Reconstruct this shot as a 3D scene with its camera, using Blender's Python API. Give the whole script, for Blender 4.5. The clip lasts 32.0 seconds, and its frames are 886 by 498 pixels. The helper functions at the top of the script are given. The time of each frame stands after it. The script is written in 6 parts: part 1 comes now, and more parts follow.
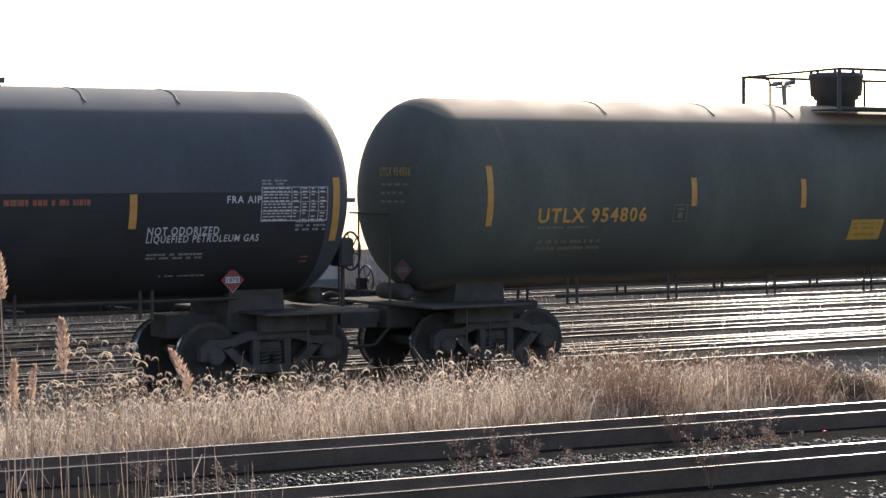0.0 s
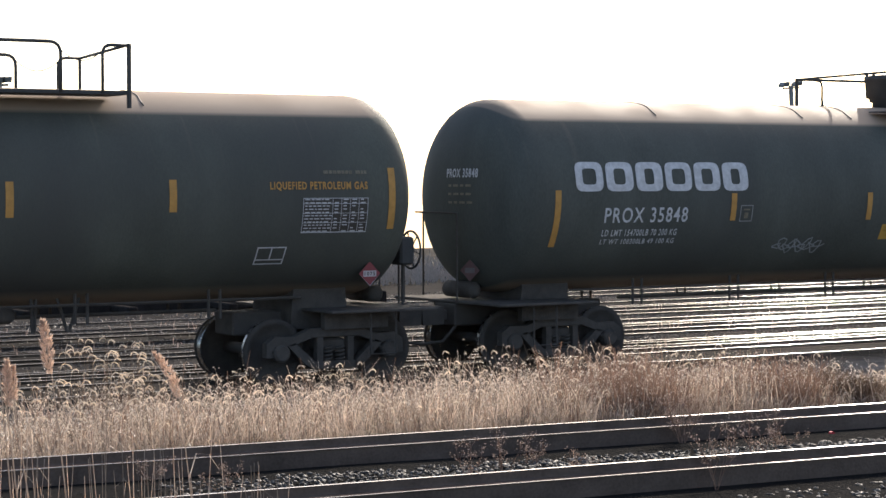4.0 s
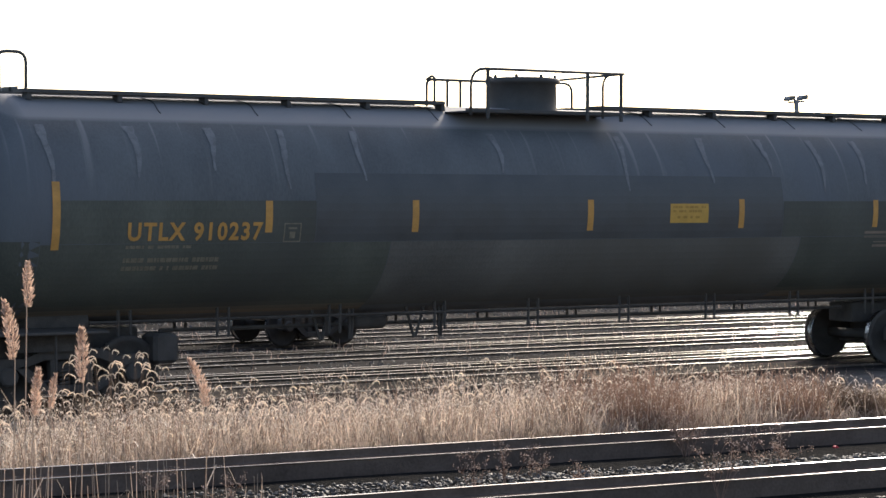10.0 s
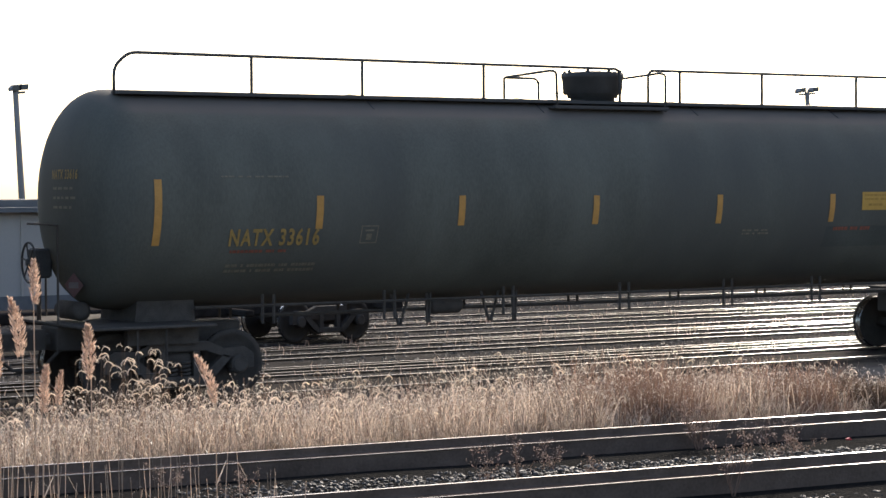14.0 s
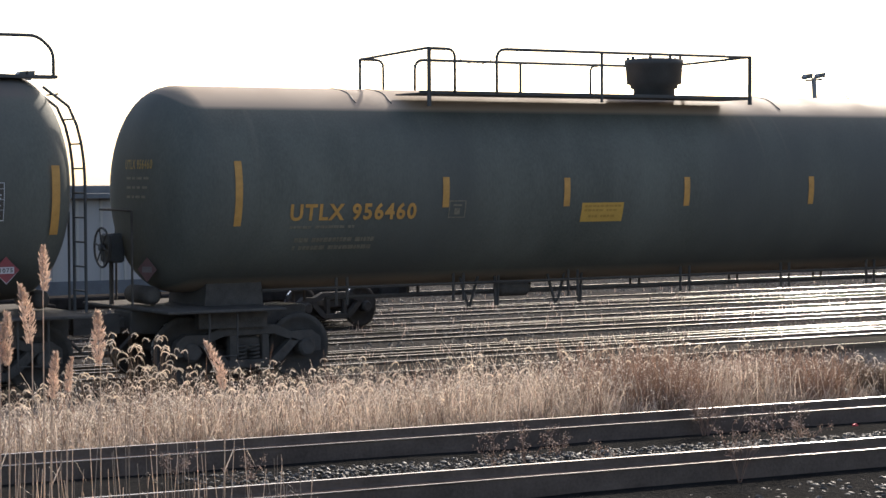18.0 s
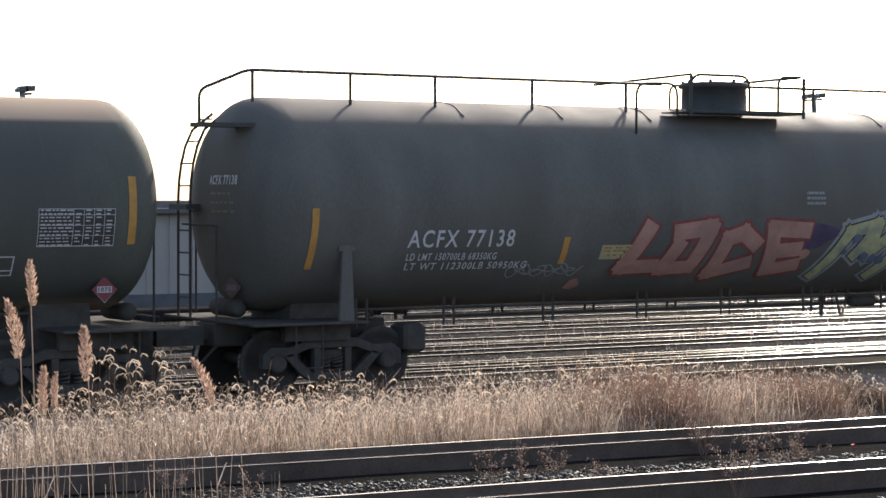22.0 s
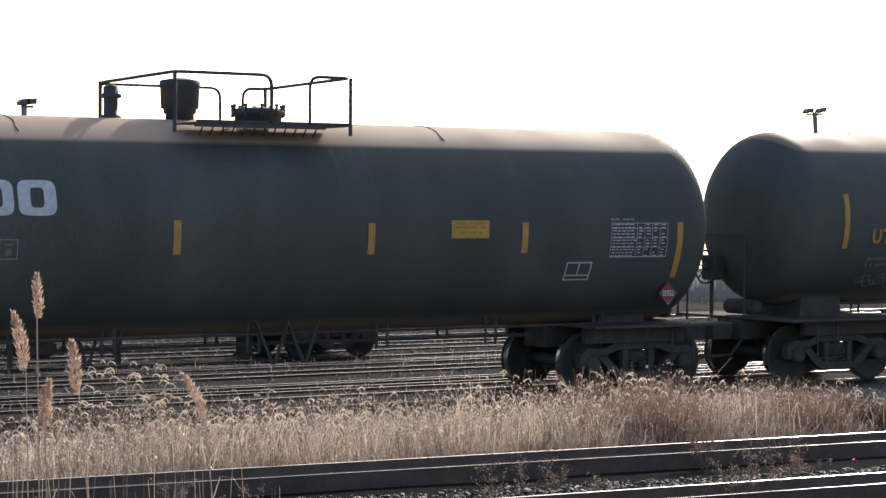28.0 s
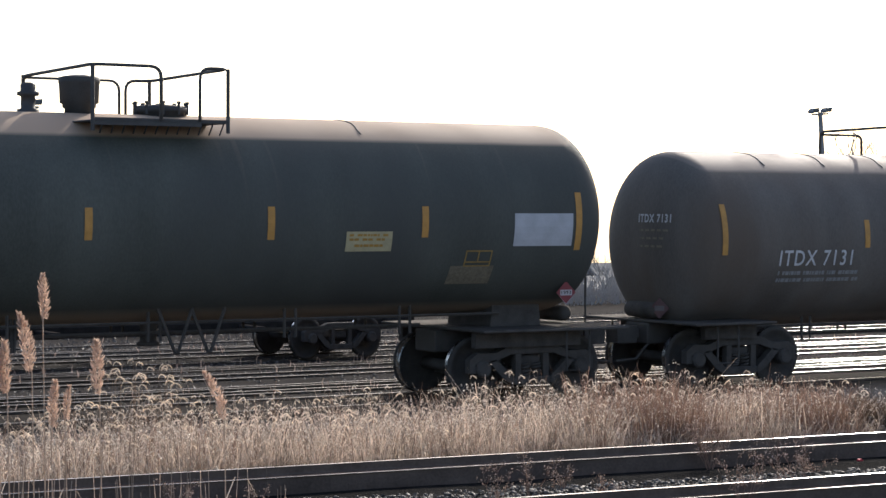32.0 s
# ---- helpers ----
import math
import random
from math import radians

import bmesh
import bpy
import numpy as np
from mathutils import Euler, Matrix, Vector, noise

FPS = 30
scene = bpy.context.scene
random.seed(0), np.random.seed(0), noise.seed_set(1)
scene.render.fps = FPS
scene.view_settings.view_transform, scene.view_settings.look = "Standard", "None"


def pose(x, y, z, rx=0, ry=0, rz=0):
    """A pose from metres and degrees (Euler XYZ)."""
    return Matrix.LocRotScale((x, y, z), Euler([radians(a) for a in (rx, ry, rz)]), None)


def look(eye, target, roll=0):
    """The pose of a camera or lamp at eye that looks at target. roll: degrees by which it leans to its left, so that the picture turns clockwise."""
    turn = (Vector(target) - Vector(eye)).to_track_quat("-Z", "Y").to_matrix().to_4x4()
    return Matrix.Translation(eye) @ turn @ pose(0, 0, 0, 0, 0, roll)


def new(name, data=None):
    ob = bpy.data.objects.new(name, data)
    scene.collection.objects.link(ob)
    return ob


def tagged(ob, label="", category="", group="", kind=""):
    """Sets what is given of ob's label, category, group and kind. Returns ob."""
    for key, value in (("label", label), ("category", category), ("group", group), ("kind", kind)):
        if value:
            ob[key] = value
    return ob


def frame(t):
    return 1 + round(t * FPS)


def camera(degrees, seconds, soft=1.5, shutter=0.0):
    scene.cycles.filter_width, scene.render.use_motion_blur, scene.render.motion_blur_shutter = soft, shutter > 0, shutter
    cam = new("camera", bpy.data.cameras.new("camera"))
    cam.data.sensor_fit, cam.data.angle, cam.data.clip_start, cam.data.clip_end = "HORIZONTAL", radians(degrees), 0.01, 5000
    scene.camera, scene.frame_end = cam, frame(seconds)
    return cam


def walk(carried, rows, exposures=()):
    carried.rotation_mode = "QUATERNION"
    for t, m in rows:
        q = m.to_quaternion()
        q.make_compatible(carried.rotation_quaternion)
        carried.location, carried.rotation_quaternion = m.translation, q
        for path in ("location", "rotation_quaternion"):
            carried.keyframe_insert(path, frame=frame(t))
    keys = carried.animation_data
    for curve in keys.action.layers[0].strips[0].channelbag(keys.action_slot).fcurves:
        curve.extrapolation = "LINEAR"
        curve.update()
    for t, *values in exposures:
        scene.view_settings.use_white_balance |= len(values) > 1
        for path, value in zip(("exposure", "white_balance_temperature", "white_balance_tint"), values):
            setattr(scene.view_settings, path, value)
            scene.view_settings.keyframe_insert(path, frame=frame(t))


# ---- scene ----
EXPOSURE = 1.0
LENS = 23.927
EYE = (0.0, 0.0, 2.87)
cam = camera(LENS, 32.0, soft=1.5)


def aim(yaw, tilt, lean):
    """The camera at its stand: yaw to the right of the square-on view, tilt up, lean."""
    return pose(*EYE, 90 + tilt, 0, -yaw) @ pose(0, 0, 0, 0, 0, lean)


walk(cam, [
    (0, aim(32.204, -1.801, -0.283)), (0.5, aim(32.145, -1.808, -0.350)), (1, aim(32.104, -1.794, -0.265)),
    (1.5, aim(32.078, -1.804, -0.280)), (2, aim(32.137, -1.846, -0.126)), (2.5, aim(32.161, -1.853, -0.143)),
    (3, aim(32.138, -1.802, -0.215)), (3.5, aim(32.083, -1.803, -0.220)), (5.5, aim(31.910, -1.704, 0.217)),
    (6, aim(32.032, -1.614, 0.424)), (6.5, aim(32.092, -1.595, 0.231)), (7, aim(32.071, -1.574, 0.097)),
    (7.5, aim(32.014, -1.572, 0.097)), (8, aim(31.944, -1.559, 0.107)), (8.5, aim(31.955, -1.547, 0.155)),
    (9, aim(32.037, -1.540, 0.438)), (9.5, aim(32.007, -1.511, 0.293)), (10, aim(31.900, -1.469, 0.148)),
    (10.5, aim(31.776, -1.589, -0.055)), (11, aim(31.725, -1.626, -0.145)), (11.5, aim(31.664, -1.605, -0.140)),
    (12, aim(31.611, -1.539, -0.133)), (12.5, aim(31.634, -1.547, -0.088)), (13, aim(31.694, -1.597, -0.109)),
    (13.5, aim(31.649, -1.620, -0.158)), (14, aim(31.585, -1.613, -0.251)), (14.5, aim(31.551, -1.624, -0.384)),
    (16.5, aim(31.305, -1.972, -0.280)), (17, aim(31.460, -2.007, -0.170)), (17.5, aim(31.490, -2.001, -0.270)),
    (18, aim(31.408, -1.988, -0.297)), (18.5, aim(31.348, -1.937, -0.299)), (19, aim(31.328, -1.871, -0.103)),
    (19.5, aim(31.388, -1.754, 0.086)), (20, aim(31.406, -1.677, -0.149)), (20.5, aim(31.390, -1.663, -0.195)),
    (21, aim(31.366, -1.639, -0.213)), (21.5, aim(31.362, -1.595, -0.166)), (22, aim(31.432, -1.511, 0.086)),
    (22.5, aim(31.508, -1.424, 0.217)), (23, aim(31.493, -1.397, 0.019)), (23.5, aim(31.429, -1.364, -0.055)),
    (24, aim(31.316, -1.318, 0.128)), (24.5, aim(31.274, -1.302, 0.079)), (25, aim(31.299, -1.309, 0.177)),
    (25.5, aim(31.287, -1.259, 0.191)), (27.5, aim(31.400, -1.172, 0.235)), (28, aim(31.406, -1.135, 0.213)),
    (28.5, aim(31.359, -1.120, 0.110)), (29, aim(31.323, -1.130, 0.026)), (29.5, aim(31.329, -1.150, 0.005)),
    (30, aim(31.374, -1.166, 0.270)), (30.5, aim(31.381, -1.139, 0.191)), (31, aim(31.356, -1.101, 0.097)),
    (31.5, aim(31.280, -1.104, 0.149)), (32, aim(31.257, -1.129, 0.152)),
], exposures=[(0, EXPOSURE, 6780, 10), (23, EXPOSURE, 6780, 10), (27, EXPOSURE - 0.18, 6580, 10), (32, EXPOSURE - 0.22, 6480, 10)])


def travel(t):
    """How far the train has gone along x at t seconds."""
    u = (t - 16) / 16
    return 25.9 * (-0.178161 * t - -0.010328 * (u * u - 1) - 0.013299 * (u ** 3 - u) - 0.010043 * (u ** 4 - u * u))


# ---- world and sun ----
SUN_AZ, SUN_EL = 50.0, 29.3
world = bpy.data.worlds.new("sky")
scene.world = world
world.use_nodes = True
wn, wl = world.node_tree.nodes, world.node_tree.links
wn.clear()
sky = wn.new("ShaderNodeTexSky")
sky.sky_type = "NISHITA"
sky.sun_disc = False
sky.sun_elevation, sky.sun_rotation = radians(SUN_EL), radians(SUN_AZ)
sky.air_density, sky.dust_density, sky.ozone_density = 0.75, 2.3, 1.0
wbg = wn.new("ShaderNodeBackground")
wbg.inputs["Strength"].default_value = 0.15
wout = wn.new("ShaderNodeOutputWorld")
wl.new(sky.outputs[0], wbg.inputs[0])
wl.new(wbg.outputs[0], wout.inputs[0])
sun = new("sun", bpy.data.lights.new("sun", "SUN"))
sun.data.energy, sun.data.angle, sun.data.color = 2.7, radians(0.6), (1.0, 0.93, 0.84)
SUN_DIR = Vector((math.sin(radians(SUN_AZ)) * math.cos(radians(SUN_EL)), math.cos(radians(SUN_AZ)) * math.cos(radians(SUN_EL)), math.sin(radians(SUN_EL))))
sun.matrix_world = look(SUN_DIR * 200, (0, 0, 0))


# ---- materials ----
def lit_bands_and_runs(n, l, tc, out, sunlit_dust, streaks):
    """Sunlit crown and ground glow on the belly, painted in; pale dust washed down in streaks."""
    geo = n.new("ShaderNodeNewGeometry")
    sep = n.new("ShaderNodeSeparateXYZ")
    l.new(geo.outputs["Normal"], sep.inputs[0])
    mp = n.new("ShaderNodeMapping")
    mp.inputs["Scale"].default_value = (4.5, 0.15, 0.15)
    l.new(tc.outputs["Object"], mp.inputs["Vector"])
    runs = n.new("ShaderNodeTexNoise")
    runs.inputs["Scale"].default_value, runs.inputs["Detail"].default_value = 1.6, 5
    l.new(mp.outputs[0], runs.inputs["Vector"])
    # Crown painted pale where the sun reaches it, with a crisp lower edge.
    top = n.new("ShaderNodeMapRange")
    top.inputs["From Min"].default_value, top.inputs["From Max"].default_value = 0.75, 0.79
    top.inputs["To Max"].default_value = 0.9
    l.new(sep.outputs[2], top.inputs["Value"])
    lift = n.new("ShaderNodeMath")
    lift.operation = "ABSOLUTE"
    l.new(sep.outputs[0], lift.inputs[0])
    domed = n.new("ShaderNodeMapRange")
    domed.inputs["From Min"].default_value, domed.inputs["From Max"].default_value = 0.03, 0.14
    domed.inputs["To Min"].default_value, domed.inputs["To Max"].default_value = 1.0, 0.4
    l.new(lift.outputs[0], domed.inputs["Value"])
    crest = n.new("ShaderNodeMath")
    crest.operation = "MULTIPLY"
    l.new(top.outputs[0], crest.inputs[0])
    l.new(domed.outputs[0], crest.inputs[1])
    fall = n.new("ShaderNodeMapRange")
    fall.inputs["From Min"].default_value, fall.inputs["From Max"].default_value = 0.05, 0.9
    fall.inputs["To Max"].default_value = streaks
    l.new(sep.outputs[2], fall.inputs["Value"])
    thin = n.new("ShaderNodeMapRange")
    thin.inputs["From Min"].default_value, thin.inputs["From Max"].default_value = 0.60, 0.68
    l.new(runs.outputs["Fac"], thin.inputs["Value"])
    both = n.new("ShaderNodeMath")
    both.operation = "MULTIPLY"
    l.new(thin.outputs[0], both.inputs[0])
    l.new(fall.outputs[0], both.inputs[1])
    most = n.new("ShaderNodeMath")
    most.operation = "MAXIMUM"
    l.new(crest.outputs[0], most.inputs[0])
    # Light thrown up by the ground, painted in as a paler belly strip.
    belly_glow = n.new("ShaderNodeMapRange")
    belly_glow.inputs["From Min"].default_value, belly_glow.inputs["From Max"].default_value = -0.84, -0.93
    belly_glow.inputs["To Max"].default_value = 0.5
    l.new(sep.outputs[2], belly_glow.inputs["Value"])
    paled = n.new("ShaderNodeMath")
    paled.operation = "MAXIMUM"
    l.new(most.outputs[0], paled.inputs[0])
    l.new(belly_glow.outputs[0], paled.inputs[1])
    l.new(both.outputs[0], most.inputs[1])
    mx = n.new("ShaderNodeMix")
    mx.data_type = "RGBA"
    l.new(paled.outputs[0], mx.inputs["Factor"])
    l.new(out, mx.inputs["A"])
    mx.inputs["B"].default_value = (*sunlit_dust, 1)
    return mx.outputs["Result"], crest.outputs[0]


def material(name, colour, rough=0.6, metal=0.0, vary=0.25, scale=6.0, bump=0.15, fine=60.0, stretch=(1, 1, 1), spec=0.5, dirt=None, dirt_at=0.6, lucent=0.0, per_piece=0.0, sunlit_dust=None, runs=0.08, verge=None):
    """A procedural surface: two noises for colour, one for dirt patches, a fine bump."""
    m = bpy.data.materials.new(name)
    m.use_nodes = True
    n, l = m.node_tree.nodes, m.node_tree.links
    b = n["Principled BSDF"]
    b.inputs["Roughness"].default_value = rough
    b.inputs["Metallic"].default_value = metal
    b.inputs["Specular IOR Level"].default_value = spec
    tc = n.new("ShaderNodeTexCoord")
    mp = n.new("ShaderNodeMapping")
    mp.inputs["Scale"].default_value = stretch
    l.new(tc.outputs["Object"], mp.inputs["Vector"])
    a = n.new("ShaderNodeTexNoise")
    a.inputs["Scale"].default_value, a.inputs["Detail"].default_value = scale, 6
    f = n.new("ShaderNodeTexNoise")
    f.inputs["Scale"].default_value, f.inputs["Detail"].default_value = fine, 4
    l.new(mp.outputs[0], a.inputs["Vector"])
    l.new(mp.outputs[0], f.inputs["Vector"])
    ramp = n.new("ShaderNodeMapRange")
    ramp.inputs["From Min"].default_value, ramp.inputs["From Max"].default_value = 0.3, 0.7
    ramp.inputs["To Min"].default_value, ramp.inputs["To Max"].default_value = 1 - vary, 1 + vary
    mixn = n.new("ShaderNodeMath")
    mixn.operation = "MULTIPLY_ADD"
    mixn.inputs[1].default_value, mixn.inputs[2].default_value = 0.35, 0.0
    l.new(f.outputs["Fac"], mixn.inputs[0])
    add = n.new("ShaderNodeMath")
    add.operation = "MULTIPLY_ADD"
    add.inputs[1].default_value = 0.65
    l.new(a.outputs["Fac"], add.inputs[0])
    l.new(mixn.outputs[0], add.inputs[2])
    l.new(add.outputs[0], ramp.inputs["Value"])
    value = ramp.outputs[0]
    if per_piece:
        geo = n.new("ShaderNodeNewGeometry")
        pr = n.new("ShaderNodeMapRange")
        pr.inputs["To Min"].default_value, pr.inputs["To Max"].default_value = 1 - per_piece, 1 + per_piece
        l.new(geo.outputs["Random Per Island"], pr.inputs["Value"])
        mm = n.new("ShaderNodeMath")
        mm.operation = "MULTIPLY"
        l.new(value, mm.inputs[0])
        l.new(pr.outputs[0], mm.inputs[1])
        value = mm.outputs[0]
    mul = n.new("ShaderNodeVectorMath")
    mul.operation = "SCALE"
    mul.inputs[0].default_value = colour
    l.new(value, mul.inputs["Scale"])
    out = mul.outputs[0]
    if dirt:
        d = n.new("ShaderNodeTexNoise")
        d.inputs["Scale"].default_value, d.inputs["Detail"].default_value = scale * 0.35, 8
        l.new(mp.outputs[0], d.inputs["Vector"])
        dr = n.new("ShaderNodeMapRange")
        dr.inputs["From Min"].default_value, dr.inputs["From Max"].default_value = dirt_at - 0.12, dirt_at + 0.12
        l.new(d.outputs["Fac"], dr.inputs["Value"])
        mx = n.new("ShaderNodeMix")
        mx.data_type = "RGBA"
        l.new(dr.outputs[0], mx.inputs["Factor"])
        l.new(out, mx.inputs["A"])
        mx.inputs["B"].default_value = (*dirt, 1)
        out = mx.outputs["Result"]
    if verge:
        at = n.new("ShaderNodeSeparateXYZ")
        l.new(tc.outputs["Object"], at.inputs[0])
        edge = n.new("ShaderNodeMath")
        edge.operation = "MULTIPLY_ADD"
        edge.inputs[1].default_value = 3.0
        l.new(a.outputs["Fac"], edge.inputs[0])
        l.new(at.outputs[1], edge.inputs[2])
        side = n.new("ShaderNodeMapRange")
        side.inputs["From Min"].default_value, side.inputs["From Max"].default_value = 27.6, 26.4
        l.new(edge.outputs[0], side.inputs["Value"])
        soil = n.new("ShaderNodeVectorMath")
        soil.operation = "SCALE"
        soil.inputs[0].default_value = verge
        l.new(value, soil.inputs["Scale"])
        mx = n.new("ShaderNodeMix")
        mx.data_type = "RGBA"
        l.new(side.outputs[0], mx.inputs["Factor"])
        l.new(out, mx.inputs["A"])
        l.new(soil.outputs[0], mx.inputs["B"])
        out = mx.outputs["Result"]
    if sunlit_dust:
        out, matt = lit_bands_and_runs(n, l, tc, out, sunlit_dust, runs)
    l.new(out, b.inputs["Base Color"])
    rr = n.new("ShaderNodeMapRange")
    rr.inputs["From Min"].default_value, rr.inputs["From Max"].default_value = 0.3, 0.7
    rr.inputs["To Min"].default_value, rr.inputs["To Max"].default_value = max(0.05, rough - 0.1), min(1, rough + 0.1)
    l.new(a.outputs["Fac"], rr.inputs["Value"])
    l.new(rr.outputs[0], b.inputs["Roughness"])
    if sunlit_dust:
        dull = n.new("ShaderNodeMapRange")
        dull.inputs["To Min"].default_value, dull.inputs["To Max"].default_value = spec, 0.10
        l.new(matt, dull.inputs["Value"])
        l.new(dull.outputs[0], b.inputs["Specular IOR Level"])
        crest_rough = n.new("ShaderNodeMath")
        crest_rough.operation = "MAXIMUM"
        l.new(rr.outputs[0], crest_rough.inputs[0])
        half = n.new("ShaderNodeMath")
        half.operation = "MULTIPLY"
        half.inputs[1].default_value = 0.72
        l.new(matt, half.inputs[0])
        l.new(half.outputs[0], crest_rough.inputs[1])
        l.new(crest_rough.outputs[0], b.inputs["Roughness"])
    if bump:
        bp = n.new("ShaderNodeBump")
        bp.inputs["Strength"].default_value, bp.inputs["Distance"].default_value = bump, 0.02
        l.new(f.outputs["Fac"], bp.inputs["Height"])
        l.new(bp.outputs[0], b.inputs["Normal"])
    if lucent:
        tr = n.new("ShaderNodeBsdfTranslucent")
        l.new(out, tr.inputs["Color"])
        ms = n.new("ShaderNodeMixShader")
        ms.inputs[0].default_value = lucent
        l.new(b.outputs[0], ms.inputs[1])
        l.new(tr.outputs[0], ms.inputs[2])
        l.new(ms.outputs[0], n["Material Output"].inputs["Surface"])
    return m


M = {}
# Each last colour tones the painted sunlit crown, belly glow and dust runs.
M["black"] = material("black_tank_paint", (0.084, 0.0889, 0.078), 0.68, vary=0.3, scale=1.2, bump=0.05, fine=40, stretch=(1, 1, 0.35), spec=0.13, dirt=(0.0703, 0.0722, 0.0674), dirt_at=0.62, sunlit_dust=(0.46, 0.335, 0.24))
M["green"] = material("greenish_black_tank_paint", (0.0933, 0.0978, 0.0812), 0.68, vary=0.3, scale=1.2, bump=0.05, fine=40, stretch=(1, 1, 0.35), spec=0.13, dirt=(0.0734, 0.0734, 0.0661), dirt_at=0.6, sunlit_dust=(0.42, 0.31, 0.225))
M["pale"] = material("faded_greenish_black_tank_paint", (0.105, 0.107, 0.0901), 0.68, vary=0.3, scale=1.2, bump=0.05, fine=40, stretch=(1, 1, 0.35), spec=0.13, dirt=(0.083, 0.083, 0.0747), dirt_at=0.6, sunlit_dust=(0.42, 0.31, 0.225))
M["drab"] = material("drab_greenish_black_tank_paint", (0.105, 0.107, 0.0902), 0.68, vary=0.3, scale=1.2, bump=0.05, fine=40, stretch=(1, 1, 0.35), spec=0.13, dirt=(0.0832, 0.0832, 0.075), dirt_at=0.6, sunlit_dust=(0.13, 0.112, 0.098))
M["grey"] = material("weathered_grey_black_tank_paint", (0.127, 0.122, 0.11), 0.68, vary=0.3, scale=1.2, bump=0.05, fine=40, stretch=(1, 1, 0.35), spec=0.13, dirt=(0.109, 0.102, 0.087), dirt_at=0.6, sunlit_dust=(0.17, 0.15, 0.135))
M["blue"] = material("blue_grey_tank_paint", (0.106, 0.114, 0.119), 0.68, vary=0.25, scale=1.5, bump=0.05, fine=40, stretch=(1, 1, 0.3), spec=0.13, dirt=(0.113, 0.125, 0.141), dirt_at=0.66, sunlit_dust=(0.24, 0.235, 0.235), runs=0.8)
M["navy"] = material("dark_navy_tank_paint", (0.070, 0.077, 0.086), 0.68, vary=0.25, scale=1.5, bump=0.04, fine=40, stretch=(1, 1, 0.3), spec=0.13, dirt=(0.0725, 0.0798, 0.087), dirt_at=0.66, sunlit_dust=(0.17, 0.17, 0.172))
M["brown"] = material("brown_black_tank_paint", (0.137, 0.122, 0.108), 0.68, vary=0.3, scale=1.5, bump=0.05, fine=40, stretch=(1, 1, 0.3), spec=0.13, dirt=(0.118, 0.0905, 0.0701), dirt_at=0.6, sunlit_dust=(0.3, 0.24, 0.2))
M["jet"] = material("fresh_black_band_paint", (0.036, 0.036, 0.037), 0.62, vary=0.25, scale=1.5, bump=0.04, fine=40, spec=0.15)
M["run"] = material("washed_down_dust", (0.15, 0.156, 0.161), 0.7, vary=0.35, scale=9, bump=0.05, spec=0.2)
M["patch"] = material("dull_black_touch_up_paint", (0.0682, 0.0667, 0.0653), 0.56, vary=0.2, scale=2, bump=0.03, spec=0.32)
M["nearrail"] = material("near_rail_steel", (0.125, 0.092, 0.074), 0.95, vary=0.35, scale=5, bump=0.25, spec=0.0)
M["patch2"] = material("dull_green_black_touch_up_paint", (0.058, 0.0623, 0.0638), 0.5, vary=0.25, scale=2, bump=0.03, spec=0.45)
M["steel"] = material("grimy_underframe_steel", (0.0836, 0.074, 0.0656), 0.9, spec=0.06, vary=0.35, scale=5, bump=0.3, dirt=(0.090, 0.080, 0.070), dirt_at=0.6)
M["fit"] = material("black_fitting_paint", (0.062, 0.062, 0.061), 0.65, vary=0.3, scale=4, bump=0.1, spec=0.25)
M["wheel"] = material("brown_wheel_steel", (0.0619, 0.0544, 0.0474), 0.8, vary=0.3, scale=6, bump=0.1, spec=0.2)
M["tread"] = material("polished_tread_steel", (0.45, 0.45, 0.45), 0.25, metal=1.0, vary=0.1, scale=9, bump=0.02)
M["railhead"] = material("polished_rail_head", (0.34, 0.33, 0.32), 0.24, metal=1.0, vary=0.1, scale=3, bump=0.02, stretch=(0.2, 4, 4))
M["railside"] = material("rusty_rail_web", (0.085, 0.07, 0.058), 0.9, vary=0.35, scale=5, bump=0.3, spec=0.05)
M["yellow"] = material("yellow_reflective_sheet", (0.464, 0.244, 0.0654), 0.55, vary=0.2, scale=8, bump=0.02, spec=0.3)
M["yellowdim"] = material("faded_yellow_stencil", (0.312, 0.203, 0.0653), 0.6, vary=0.3, scale=14, bump=0.02, spec=0.3)
M["white"] = material("white_stencil_paint", (0.52, 0.52, 0.525), 0.6, vary=0.25, scale=12, bump=0.02, spec=0.3)
M["sheetwhite"] = material("white_sticker", (0.428, 0.44, 0.464), 0.5, vary=0.15, scale=5, bump=0.02, spec=0.3)
M["dim"] = material("worn_grey_yellow_stencil", (0.174, 0.152, 0.109), 0.6, vary=0.4, scale=20, bump=0.02, spec=0.3)
M["teal"] = material("grey_teal_chalk", (0.145, 0.189, 0.203), 0.8, vary=0.4, scale=20, bump=0.02)
M["red"] = material("faded_red_stencil", (0.232, 0.0725, 0.0435), 0.6, vary=0.4, scale=20, bump=0.02)
M["sign"] = material("orange_yellow_notice", (0.478, 0.283, 0.0609), 0.5, vary=0.15, scale=8, bump=0.02, spec=0.3)
M["signpale"] = material("pale_yellow_notice", (0.394, 0.348, 0.209), 0.5, vary=0.15, scale=8, bump=0.02, spec=0.3)
M["ink"] = material("dark_print", (0.0435, 0.0362, 0.029), 0.6, vary=0.1, scale=8, bump=0)
M["placard"] = material("red_hazard_placard", (0.222, 0.0462, 0.0508), 0.5, vary=0.15, scale=8, bump=0.02, spec=0.3)
M["fadedred"] = material("faded_placard", (0.13, 0.075, 0.072), 0.6, vary=0.25, scale=9, bump=0.02, spec=0.2)
